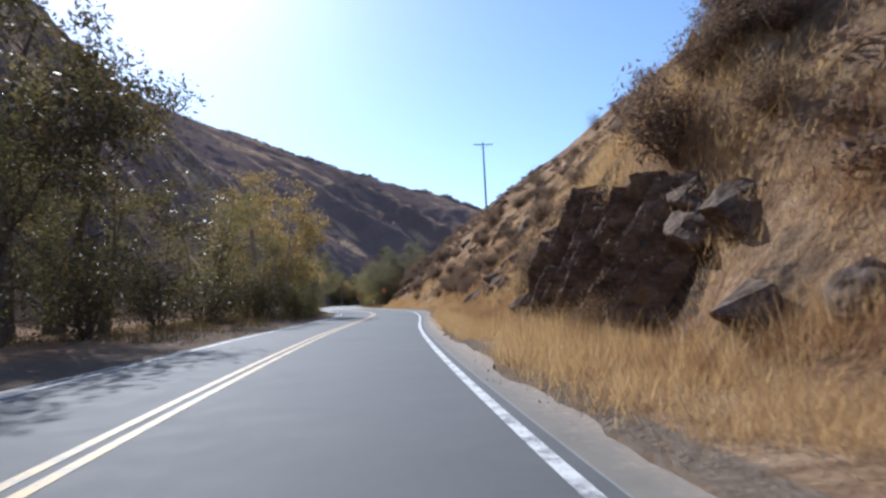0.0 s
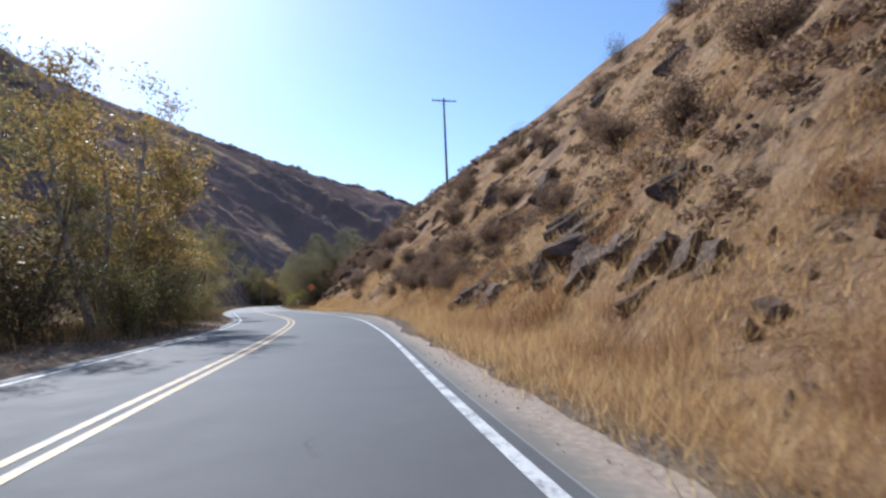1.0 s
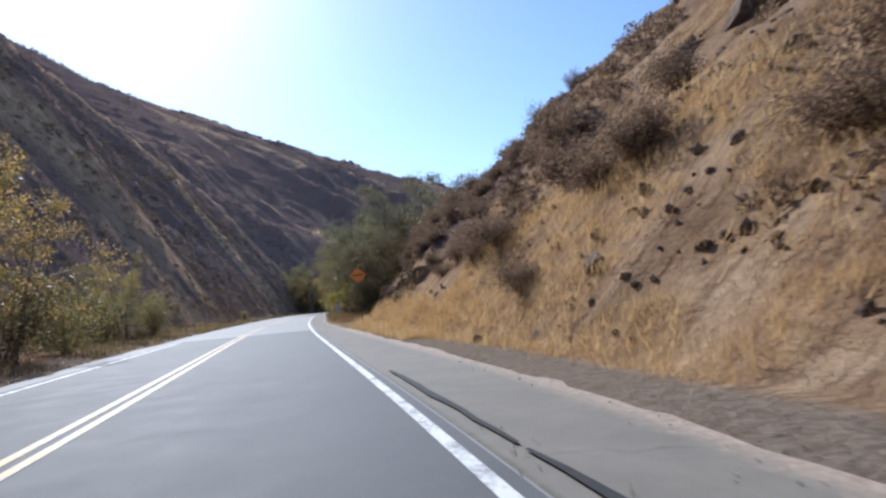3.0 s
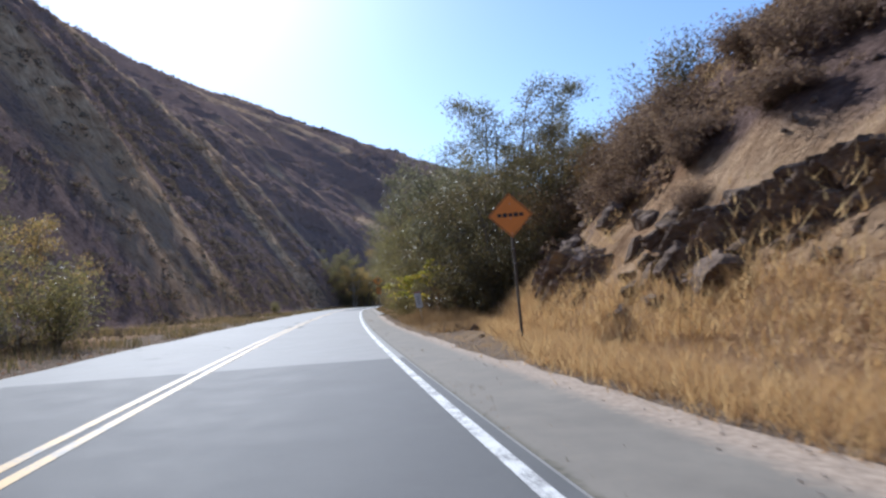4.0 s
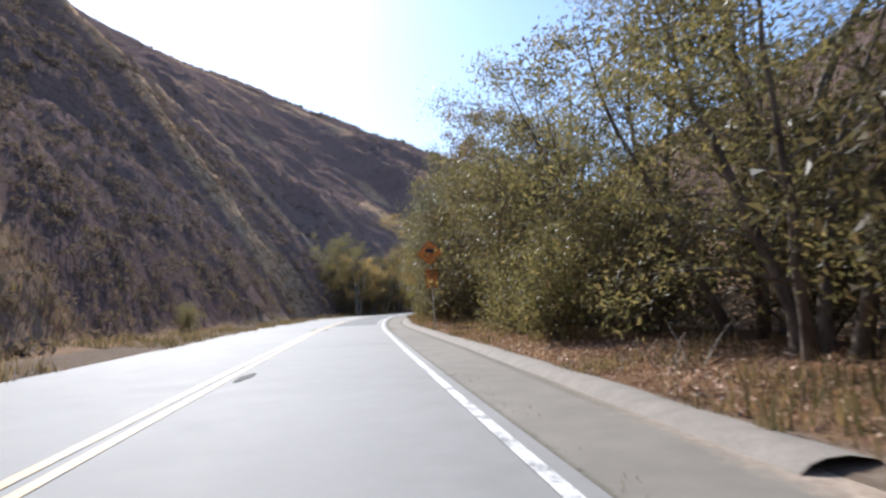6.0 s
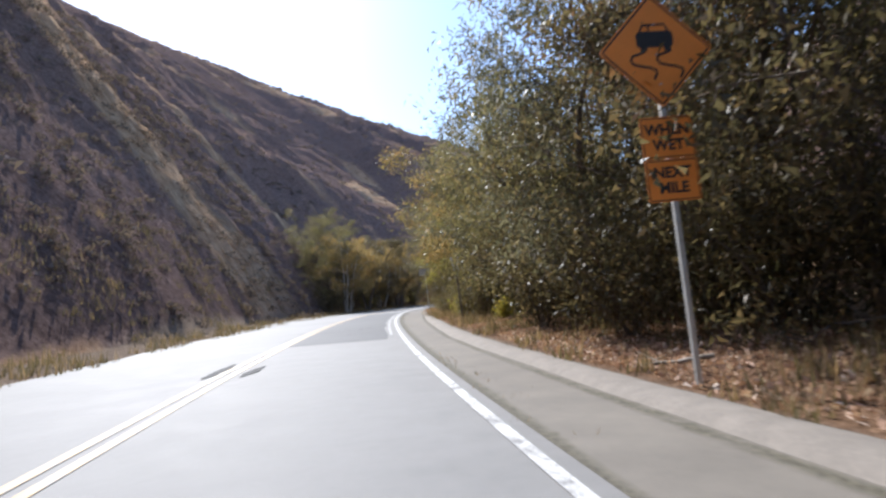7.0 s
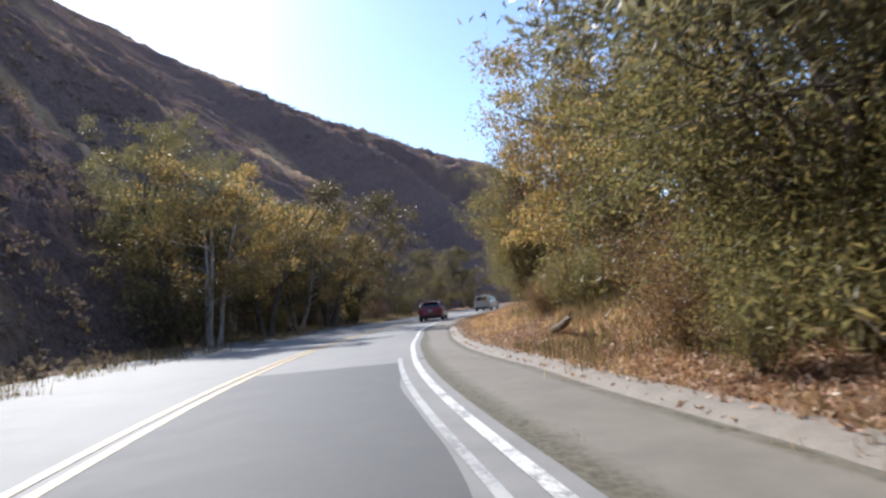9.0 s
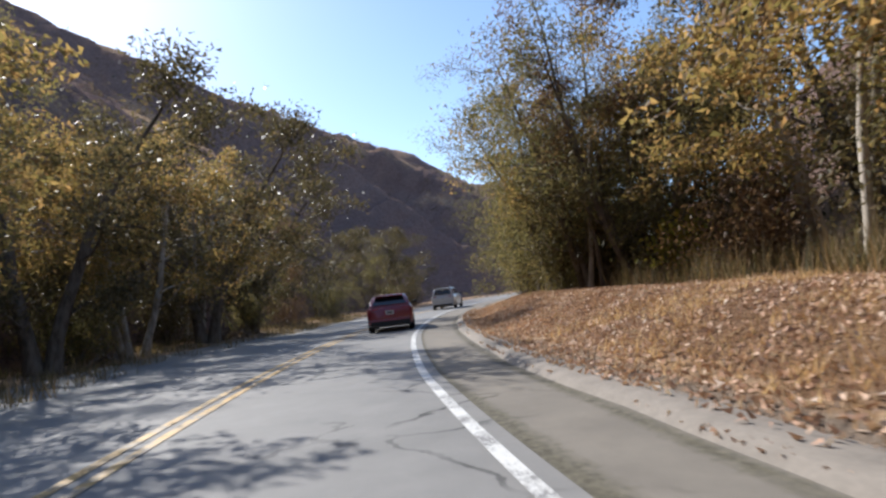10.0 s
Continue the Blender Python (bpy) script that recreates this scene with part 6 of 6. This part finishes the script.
for z0, words in ((2.785, ("WHEN", "WET")), (2.295, ("NEXT", "MILE"))):
    plaque = part("plaque", rounded_plate(0.62, 0.48, 0.03, -0.006, -0.002, 0, z0), M_AMBER, sign, "amber rectangular plaque with black lettering")
    part("border", ring_plate(0.595, 0.455, 0.025, 0.012, -0.0085, 0, 0, z0), M_BLACK, plaque)
    for k, word in enumerate(words):
        lettering(word, 0.17, z0 + 0.085 - 0.175 * k, -0.0085, plaque)
stand(sign, 163.35, 3.66, -4, -1.5)

# diamond sign with a row of small marks
sign = tagged(new("warning_sign"), "amber diamond warning sign on a thin roadside post", "road sign")
steel_post(sign, 3.45, M_WOOD)
face = part("diamond_panel", rounded_plate(0.762, 0.762, 0.05, -0.006, -0.002, 45, 2.98), M_AMBER, sign)
part("border", ring_plate(0.73, 0.73, 0.04, 0.015, -0.0085, 0, 45, 2.98), M_BLACK, face)
for k in range(5):
    part("printed_bar", stroke(((-0.31 + 0.13 * k, 2.99), (-0.21 + 0.13 * k, 2.99)), 0.1 if k % 2 else 0.08, -0.009), M_BLACK, face)
stand(sign, 101.75, 4.28, -6, -2)

# two narrow markers set edge-on to the lane, on one leaning post
sign = tagged(new("roadside_marker"), "two narrow grey markers on a leaning dark post", "road sign")
part("post", box(bmesh.new(), -0.035, 0.035, -0.035, 0.035, -0.3, 2.55, 0.008), M_WOOD, sign)
for sx in (-1, 1):
    bm = box(bmesh.new(), -0.045, 0.045, -0.006, 0.006, 0.0, 0.62, 0.004)
    bmesh.ops.transform(bm, matrix=pose(sx * 0.06, -0.045, 2.3, 0, sx * 9, 0), verts=bm.verts[:])
    part("panel", bm, M_PANEL_BACK, sign)
    bm = bmesh.new()
    bmesh.ops.create_cone(bm, cap_ends=True, segments=8, radius1=0.012, radius2=0.012, depth=0.12, matrix=pose(sx * 0.05, -0.02, 2.42, 0, 90, 0))
    part("bolt", bm, M_STEEL, sign)
stand(sign, 183.3, 4.2, -4, -4)

# pale distance sign, its upper line too faint to read
sign = tagged(new("roadside_sign"), "faded white distance sign on a thin steel post", "road sign")
steel_post(sign, 3.5)
face = part("panel", rounded_plate(0.9, 0.5, 0.03, -0.006, -0.002, 0, 3.27), M_SIGN_WHITE, sign)
part("border", ring_plate(0.87, 0.47, 0.025, 0.012, -0.0085, 0, 0, 3.27), M_SIGN_INK, face)
for k in range(7):
    part("printed_bar", stroke(((-0.36 + 0.105 * k, 3.385), (-0.29 + 0.105 * k, 3.385)), 0.12, -0.009), M_SIGN_INK, face)
for x0 in (-0.33, -0.2):
    part("printed_bar", stroke(((x0, 3.155), (x0 + 0.06, 3.155)), 0.14, -0.009), M_SIGN_INK, face)
text = lettering("MILE", 0.19, 3.155, -0.0085, face)
text.location.x = 0.16
stand(sign, 203.75, 3.62, -6, -3)

# white roadside marker with print too small to read
sign = tagged(new("roadside_marker"), "leaning narrow white roadside marker with faint print", "road sign")
part("post", box(bmesh.new(), -0.02, 0.02, 0.0, 0.03, -0.25, 1.42, 0.004), M_STEEL, sign)
face = part("panel", rounded_plate(0.3, 0.68, 0.02, -0.006, -0.002, 0, 1.1), M_SIGN_WHITE, sign)
part("top_band", stroke(((-0.15, 1.47), (0.15, 1.47)), 0.07, -0.006), M_SIGN_RED, sign)
for k in range(4):
    part("printed_bar", stroke(((0.0, 1.3 - 0.11 * k), (0.0, 1.24 - 0.11 * k)), 0.1 if k % 2 else 0.13, -0.009), M_SIGN_INK, face)
stand(sign, 115.25, 3.83, -8, -9)

# power pole on the ridge
pole = tagged(new("utility_pole"), "weathered wooden utility pole with one crossarm on the ridge", "utility pole")
b = Build()
b.tube([(0, 0, z) for z in np.linspace(-1.2, 12.0, 9)], np.linspace(0.17, 0.11, 9), 10)
shaft = part("shaft", b.mesh("shaft", M_WOOD, True), None, pole)
part("crossarm", box(bmesh.new(), -1.6, 1.6, -0.17, -0.06, 11.55, 11.68, 0.01), M_WOOD, pole)
for x in (-1.5, -0.75, 0.75, 1.5):
    bm = bmesh.new()
    bmesh.ops.create_cone(bm, cap_ends=True, segments=10, radius1=0.05, radius2=0.03, depth=0.17, matrix=pose(x, -0.115, 11.76))
    part("insulator", bm, M_STEEL, pole)
for sx in (-1, 1):
    b = Build()
    b.tube([(sx * 0.75, -0.15, 11.55), (0, -0.14, 10.9)], [0.018, 0.018], 6)
    part("brace", b.mesh("brace", M_STEEL), None, pole)
pole.matrix_basis = pose(7.3, 93.8, 14.55, 0, 0, 8)

# low asphalt curb round the leaf-covered bank
def curb(s0, s1):
    s = np.arange(s0, s1, 0.5)
    base = pave_right(s) - 0.02
    prof = ((-0.2, -0.02), (-0.1, 0.05), (0.02, 0.085), (0.2, 0.09), (0.4, 0.05), (0.55, -0.03))
    v = np.stack([np.stack([*lane_xy(s, base + d + 0.08 * fbm(s / 2, s * 0 + 3, 3, 77)), np.full(len(s), h) + 0.03 * fbm(s / 1.2, s * 0, 3, 78) - 0.01], 1) for d, h in prof], 1)
    return tagged(new("curb", mesh_from("curb", v.reshape(-1, 3), grid_faces(len(s), len(prof)), M_CURB, True)), "low worn asphalt curb along the shoulder", "curb", kind="structure")


curb(138, 262)

# fallen branches on the bank
for s, o, turn, length in ((111.3, 3.35, 40, 0.75), (224, 4.6, 30, 1.6), (158, 4.4, 70, 1.9), (203, 4.6, 110, 2.2), (190, 4.6, 20, 1.5), (164.5, 4.6, 150, 1.4), (214, 5.4, 60, 2.6)):
    r = np.random.default_rng(int(s))
    b = Build()
    line = limb(r, (0, 0, 0.05), (1, 0, 0.02), length, 0, 6, 0.09)
    b.tube(line, np.linspace(0.035, 0.01, len(line)), 6)
    for q in range(3):
        tw = limb(r, line[2 + q], r.normal(size=3) * (1, 1, 0.3), length * 0.3, 0, 3, 0.1)
        b.tube(tw, np.linspace(0.014, 0.004, len(tw)), 4)
    ob = tagged(new("fallen_branch", b.mesh("fallen_branch", M_PALE, True)), "bare pale fallen branch lying on the verge", "branch", "fallen branches")
    p = spot(s, o)
    ob.matrix_basis = pose(p.x, p.y, p.z + 0.02, 0, 0, turn)


# dark broken log lying across the bank
b = Build()
line = limb(np.random.default_rng(33), (0, 0, 0.07), (1, 0, 0.03), 1.9, 0, 8, 0.06)
b.tube(line, np.array([0.02, 0.095, 0.1, 0.092, 0.085, 0.088, 0.075, 0.07, 0.015]), 10)
knot = limb(np.random.default_rng(34), line[5], (0.3, 0.6, 0.7), 0.28, 0, 3, 0.1)
b.tube(knot, np.linspace(0.035, 0.015, 4), 6)
log = tagged(new("fallen_log", b.mesh("fallen_log", M_BARK, True)), "dark broken log lying in the fallen leaves", "log")
p = spot(215.0, 4.35)
log.matrix_basis = pose(p.x, p.y, p.z + 0.02, 0, -1, lane_heading(214) - 80)


# ---- cars ----
def skin(stations, mat_name, mat):
    """A closed shell through half-profiles (y, [(x, z), ...]) mirrored about the middle."""
    bm = bmesh.new()
    rings = []
    for y, half in stations:
        loop = [(x, z) for x, z in half] + [(-x, z) for x, z in half[::-1]]
        rings.append([bm.verts.new((x, y, z)) for x, z in loop])
    n = len(rings[0])
    for a, b in zip(rings, rings[1:]):
        for i in range(n):
            j = (i + 1) % n
            bm.faces.new((a[i], a[j], b[j], b[i]))
    bm.faces.new(rings[0])
    bm.faces.new(rings[-1][::-1])
    bmesh.ops.recalc_face_normals(bm, faces=bm.faces[:])
    bmesh.ops.bevel(bm, geom=[e for e in bm.edges if e.calc_face_angle(0) > 0.6], offset=0.025, segments=2, affect="EDGES", profile=0.6)
    for f in bm.faces:
        f.smooth = True
    return bm


def panel(corners, out):
    """A thin pane through four or more corners, set out along its normal, with thickness."""
    bm = bmesh.new()
    p = [Vector(c) for c in corners]
    n = (p[1] - p[0]).cross(p[2] - p[0]).normalized()
    if n.dot(Vector(out)) < 0:
        n = -n
    a = [bm.verts.new(q + n * 0.012) for q in p]
    b = [bm.verts.new(q - n * 0.01) for q in p]
    bm.faces.new(a)
    bm.faces.new(b[::-1])
    for i in range(len(p)):
        j = (i + 1) % len(p)
        bm.faces.new((a[j], a[i], b[i], b[j]))
    bmesh.ops.recalc_face_normals(bm, faces=bm.faces[:])
    return bm


def wheel(x, y, r, root):
    side = 1 if x > 0 else -1
    w = new("wheel")
    w.parent = root
    w.matrix_basis = pose(x, y, r)
    bm = bmesh.new()
    prof = ((-0.1, r * 0.66), (-0.105, r * 0.93), (-0.07, r), (0.07, r), (0.105, r * 0.93), (0.1, r * 0.66))
    rings = [[bm.verts.new((px, pr * math.cos(a), pr * math.sin(a))) for px, pr in prof] for a in np.linspace(0, 2 * math.pi, 28, endpoint=False)]
    for k in range(28):
        m = (k + 1) % 28
        for i in range(len(prof)):
            j = (i + 1) % len(prof)
            bm.faces.new((rings[k][i], rings[k][j], rings[m][j], rings[m][i]))
    bmesh.ops.recalc_face_normals(bm, faces=bm.faces[:])
    part("tyre", bm, M_RUBBER, w)
    bm = bmesh.new()
    bmesh.ops.create_cone(bm, cap_ends=True, segments=24, radius1=r * 0.67, radius2=r * 0.6, depth=0.05, matrix=pose(side * 0.05, 0, 0, 0, 90 * side, 0))
    for k in range(5):
        a = 2 * math.pi * k / 5
        bmesh.ops.create_cube(bm, size=1, matrix=pose(side * 0.08, 0, 0, math.degrees(a), 0, 0) @ Matrix.Translation((0, 0, r * 0.32)) @ Matrix.Diagonal((0.02, 0.06, r * 0.6, 1)))
    part("rim", bm, M_RIM, w)


def car(label, paint, length, width, height, wagon):
    """A five-door car, its tail at y = 0 and its nose ahead; wagon makes the tail upright and the roof long."""
    root = tagged(new("car"), label, "car")
    W, H, L = width / 2, height, length
    belt = (0.64 if wagon else 0.685) * H
    st = []
    for y, w, z0, zt in ((0.0, 0.86, 0.34, belt - 0.14), (0.07, 0.95, 0.27, belt - 0.05), (0.28, 0.99, 0.22, belt), (0.9, 1.0, 0.2, belt + 0.01), (L * 0.42, 1.0, 0.19, belt), (L * 0.62, 0.995, 0.19, belt - 0.02), (L * 0.76, 0.985, 0.2, belt - 0.05), (L * 0.9, 0.93, 0.21, belt - 0.17), (L * 0.97, 0.83, 0.24, belt - 0.27), (L, 0.7, 0.3, belt - 0.36)):
        w *= W
        st.append((y, [(0.0, z0), (w * 0.86, z0), (w * 0.97, z0 + 0.12), (w, (z0 + zt) * 0.5), (w * 0.985, zt - 0.1), (w * 0.9, zt), (0.0, zt + 0.015)]))
    body = part("body", skin(st, "body", paint), paint, root)
    ry = (0.1, 0.24, 0.34, L * 0.42, L * 0.56, L * 0.74) if wagon else (0.16, 0.5, 0.78, L * 0.42, L * 0.58, L * 0.77)
    rz = (belt + 0.02, H * 0.9, H * 0.975, H, H * 0.965, belt + 0.0)
    gw = (0.86, 0.74, 0.7, 0.69, 0.68, 0.8)
    cab = []
    for y, z, g in zip(ry, rz, gw):
        t = (z - belt) / (H - belt)
        cab.append((y, [(0.0, belt - 0.06), (W * 0.89, belt - 0.06), (W * 0.875, belt), (W * (0.875 + (g - 0.875) * max(t, 0.05)), z - 0.03 * t), (W * g * 0.86, z), (0.0, z + 0.012 * t)]))
    part("roof", skin(cab, "roof", paint), paint, root)

    def side_x(z):
        return W * (0.875 - 0.185 * (z - belt) / (H - belt))
    wt = H * 0.915
    y0, y1 = (0.12 + 0.02, ry[2] - 0.06)
    zb = belt + 0.06
    part("rear_window", panel(((-W * 0.74, ry[0] + 0.02, belt + 0.045), (W * 0.74, ry[0] + 0.02, belt + 0.045), (W * 0.6, ry[1] + 0.01, H * 0.9), (-W * 0.6, ry[1] + 0.01, H * 0.9)), (0, -1, 0.6)), M_GLASS, root)
    part("windscreen", panel(((-W * 0.72, ry[5] - 0.05, zb - 0.02), (W * 0.72, ry[5] - 0.05, zb - 0.02), (W * 0.58, ry[4] + 0.06, wt), (-W * 0.58, ry[4] + 0.06, wt)), (0, 1, 0.6)), M_GLASS, root)
    for sx in (-1, 1):
        for ya, yb, yc, yd in ((ry[0] + 0.38, L * 0.38, L * 0.38, ry[2] + 0.1), (L * 0.395, L * 0.7, L * 0.575, L * 0.395)):
            part("side_window", panel(((sx * (side_x(zb) + 0.004), ya, zb), (sx * (side_x(zb) + 0.004), yb, zb), (sx * (side_x(wt) + 0.004), yc, wt), (sx * (side_x(wt) + 0.004), yd, wt)), (sx, 0, 0.3)), M_GLASS, root)
        lamp = bmesh.new()
        box(lamp, sx * W * 0.64 - 0.13, sx * W * 0.64 + 0.13, -0.012 + 0.03, 0.16, belt - 0.2, belt - 0.06, 0.03)
        part("tail_lamp", lamp, M_LAMP_RED, root)
        mirror = bmesh.new()
        box(mirror, min(sx * (W + 0.02), sx * (W + 0.17)), max(sx * (W + 0.02), sx * (W + 0.17)), L * 0.66, L * 0.66 + 0.1, belt + 0.0, belt + 0.13, 0.03)
        box(mirror, min(sx * W * 0.85, sx * (W + 0.05)), max(sx * W * 0.85, sx * (W + 0.05)), L * 0.66 + 0.03, L * 0.66 + 0.07, belt + 0.01, belt + 0.05)
        part("door_mirror", mirror, M_TRIM, root)
        part("exhaust_pipe", box(bmesh.new(), sx * W * 0.55 - 0.04, sx * W * 0.55 + 0.04, -0.02, 0.15, 0.26, 0.32, 0.015), M_STEEL, root)
    part("bumper", box(bmesh.new(), -W * 0.9, W * 0.9, -0.03, 0.2, 0.3, 0.5, 0.05), paint, root)
    part("diffuser", box(bmesh.new(), -W * 0.86, W * 0.86, -0.036, 0.22, 0.2, 0.44, 0.04), M_TRIM, root)
    part("spoiler", box(bmesh.new(), -W * 0.62, W * 0.62, ry[1] - 0.12, ry[2], H * 0.945, H * 0.975, 0.012), paint, root)
    plate = part("plate", box(bmesh.new(), -0.155, 0.155, -0.012, 0.06, belt - 0.32, belt - 0.17, 0.01), M_PLATE, root)
    part("plate_bar", stroke(((-0.11, belt - 0.245), (0.11, belt - 0.245)), 0.06, -0.016), M_TRIM, plate)
    fin = bmesh.new()
    bmesh.ops.create_cone(fin, cap_ends=True, segments=6, radius1=0.03, radius2=0.008, depth=0.08, matrix=pose(0, ry[2] + 0.15, H + 0.03))
    part("antenna", fin, M_TRIM, root)
    for x in (-W + 0.11, W - 0.11):
        for y in (L * 0.17, L * 0.8):
            wheel(x, y, 0.315 if not wagon else 0.35, root)
    if wagon:
        for sx in (-1, 1):
            b = Build()
            b.tube([(sx * W * 0.6, y, H + 0.03) for y in np.linspace(ry[2], ry[4], 5)], [0.018] * 5, 6)
            part("roof_rail", b.mesh("roof_rail", M_TRIM), None, root)
    return root


def park(root, s, o, turn=0.0):
    x, y = lane_xy(s, o)
    root.matrix_basis = pose(float(x), float(y), 0.006, 0, 0, lane_heading(s + 2) + turn)


park(car("red five-door hatchback standing in the lane", M_RED, 4.45, 1.8, 1.43, False), 243.0, -0.9, 5.0)
park(car("silver sport utility car standing in the lane at the bend", M_SILVER, 4.65, 1.87, 1.7, True), 266.0, -1.1)
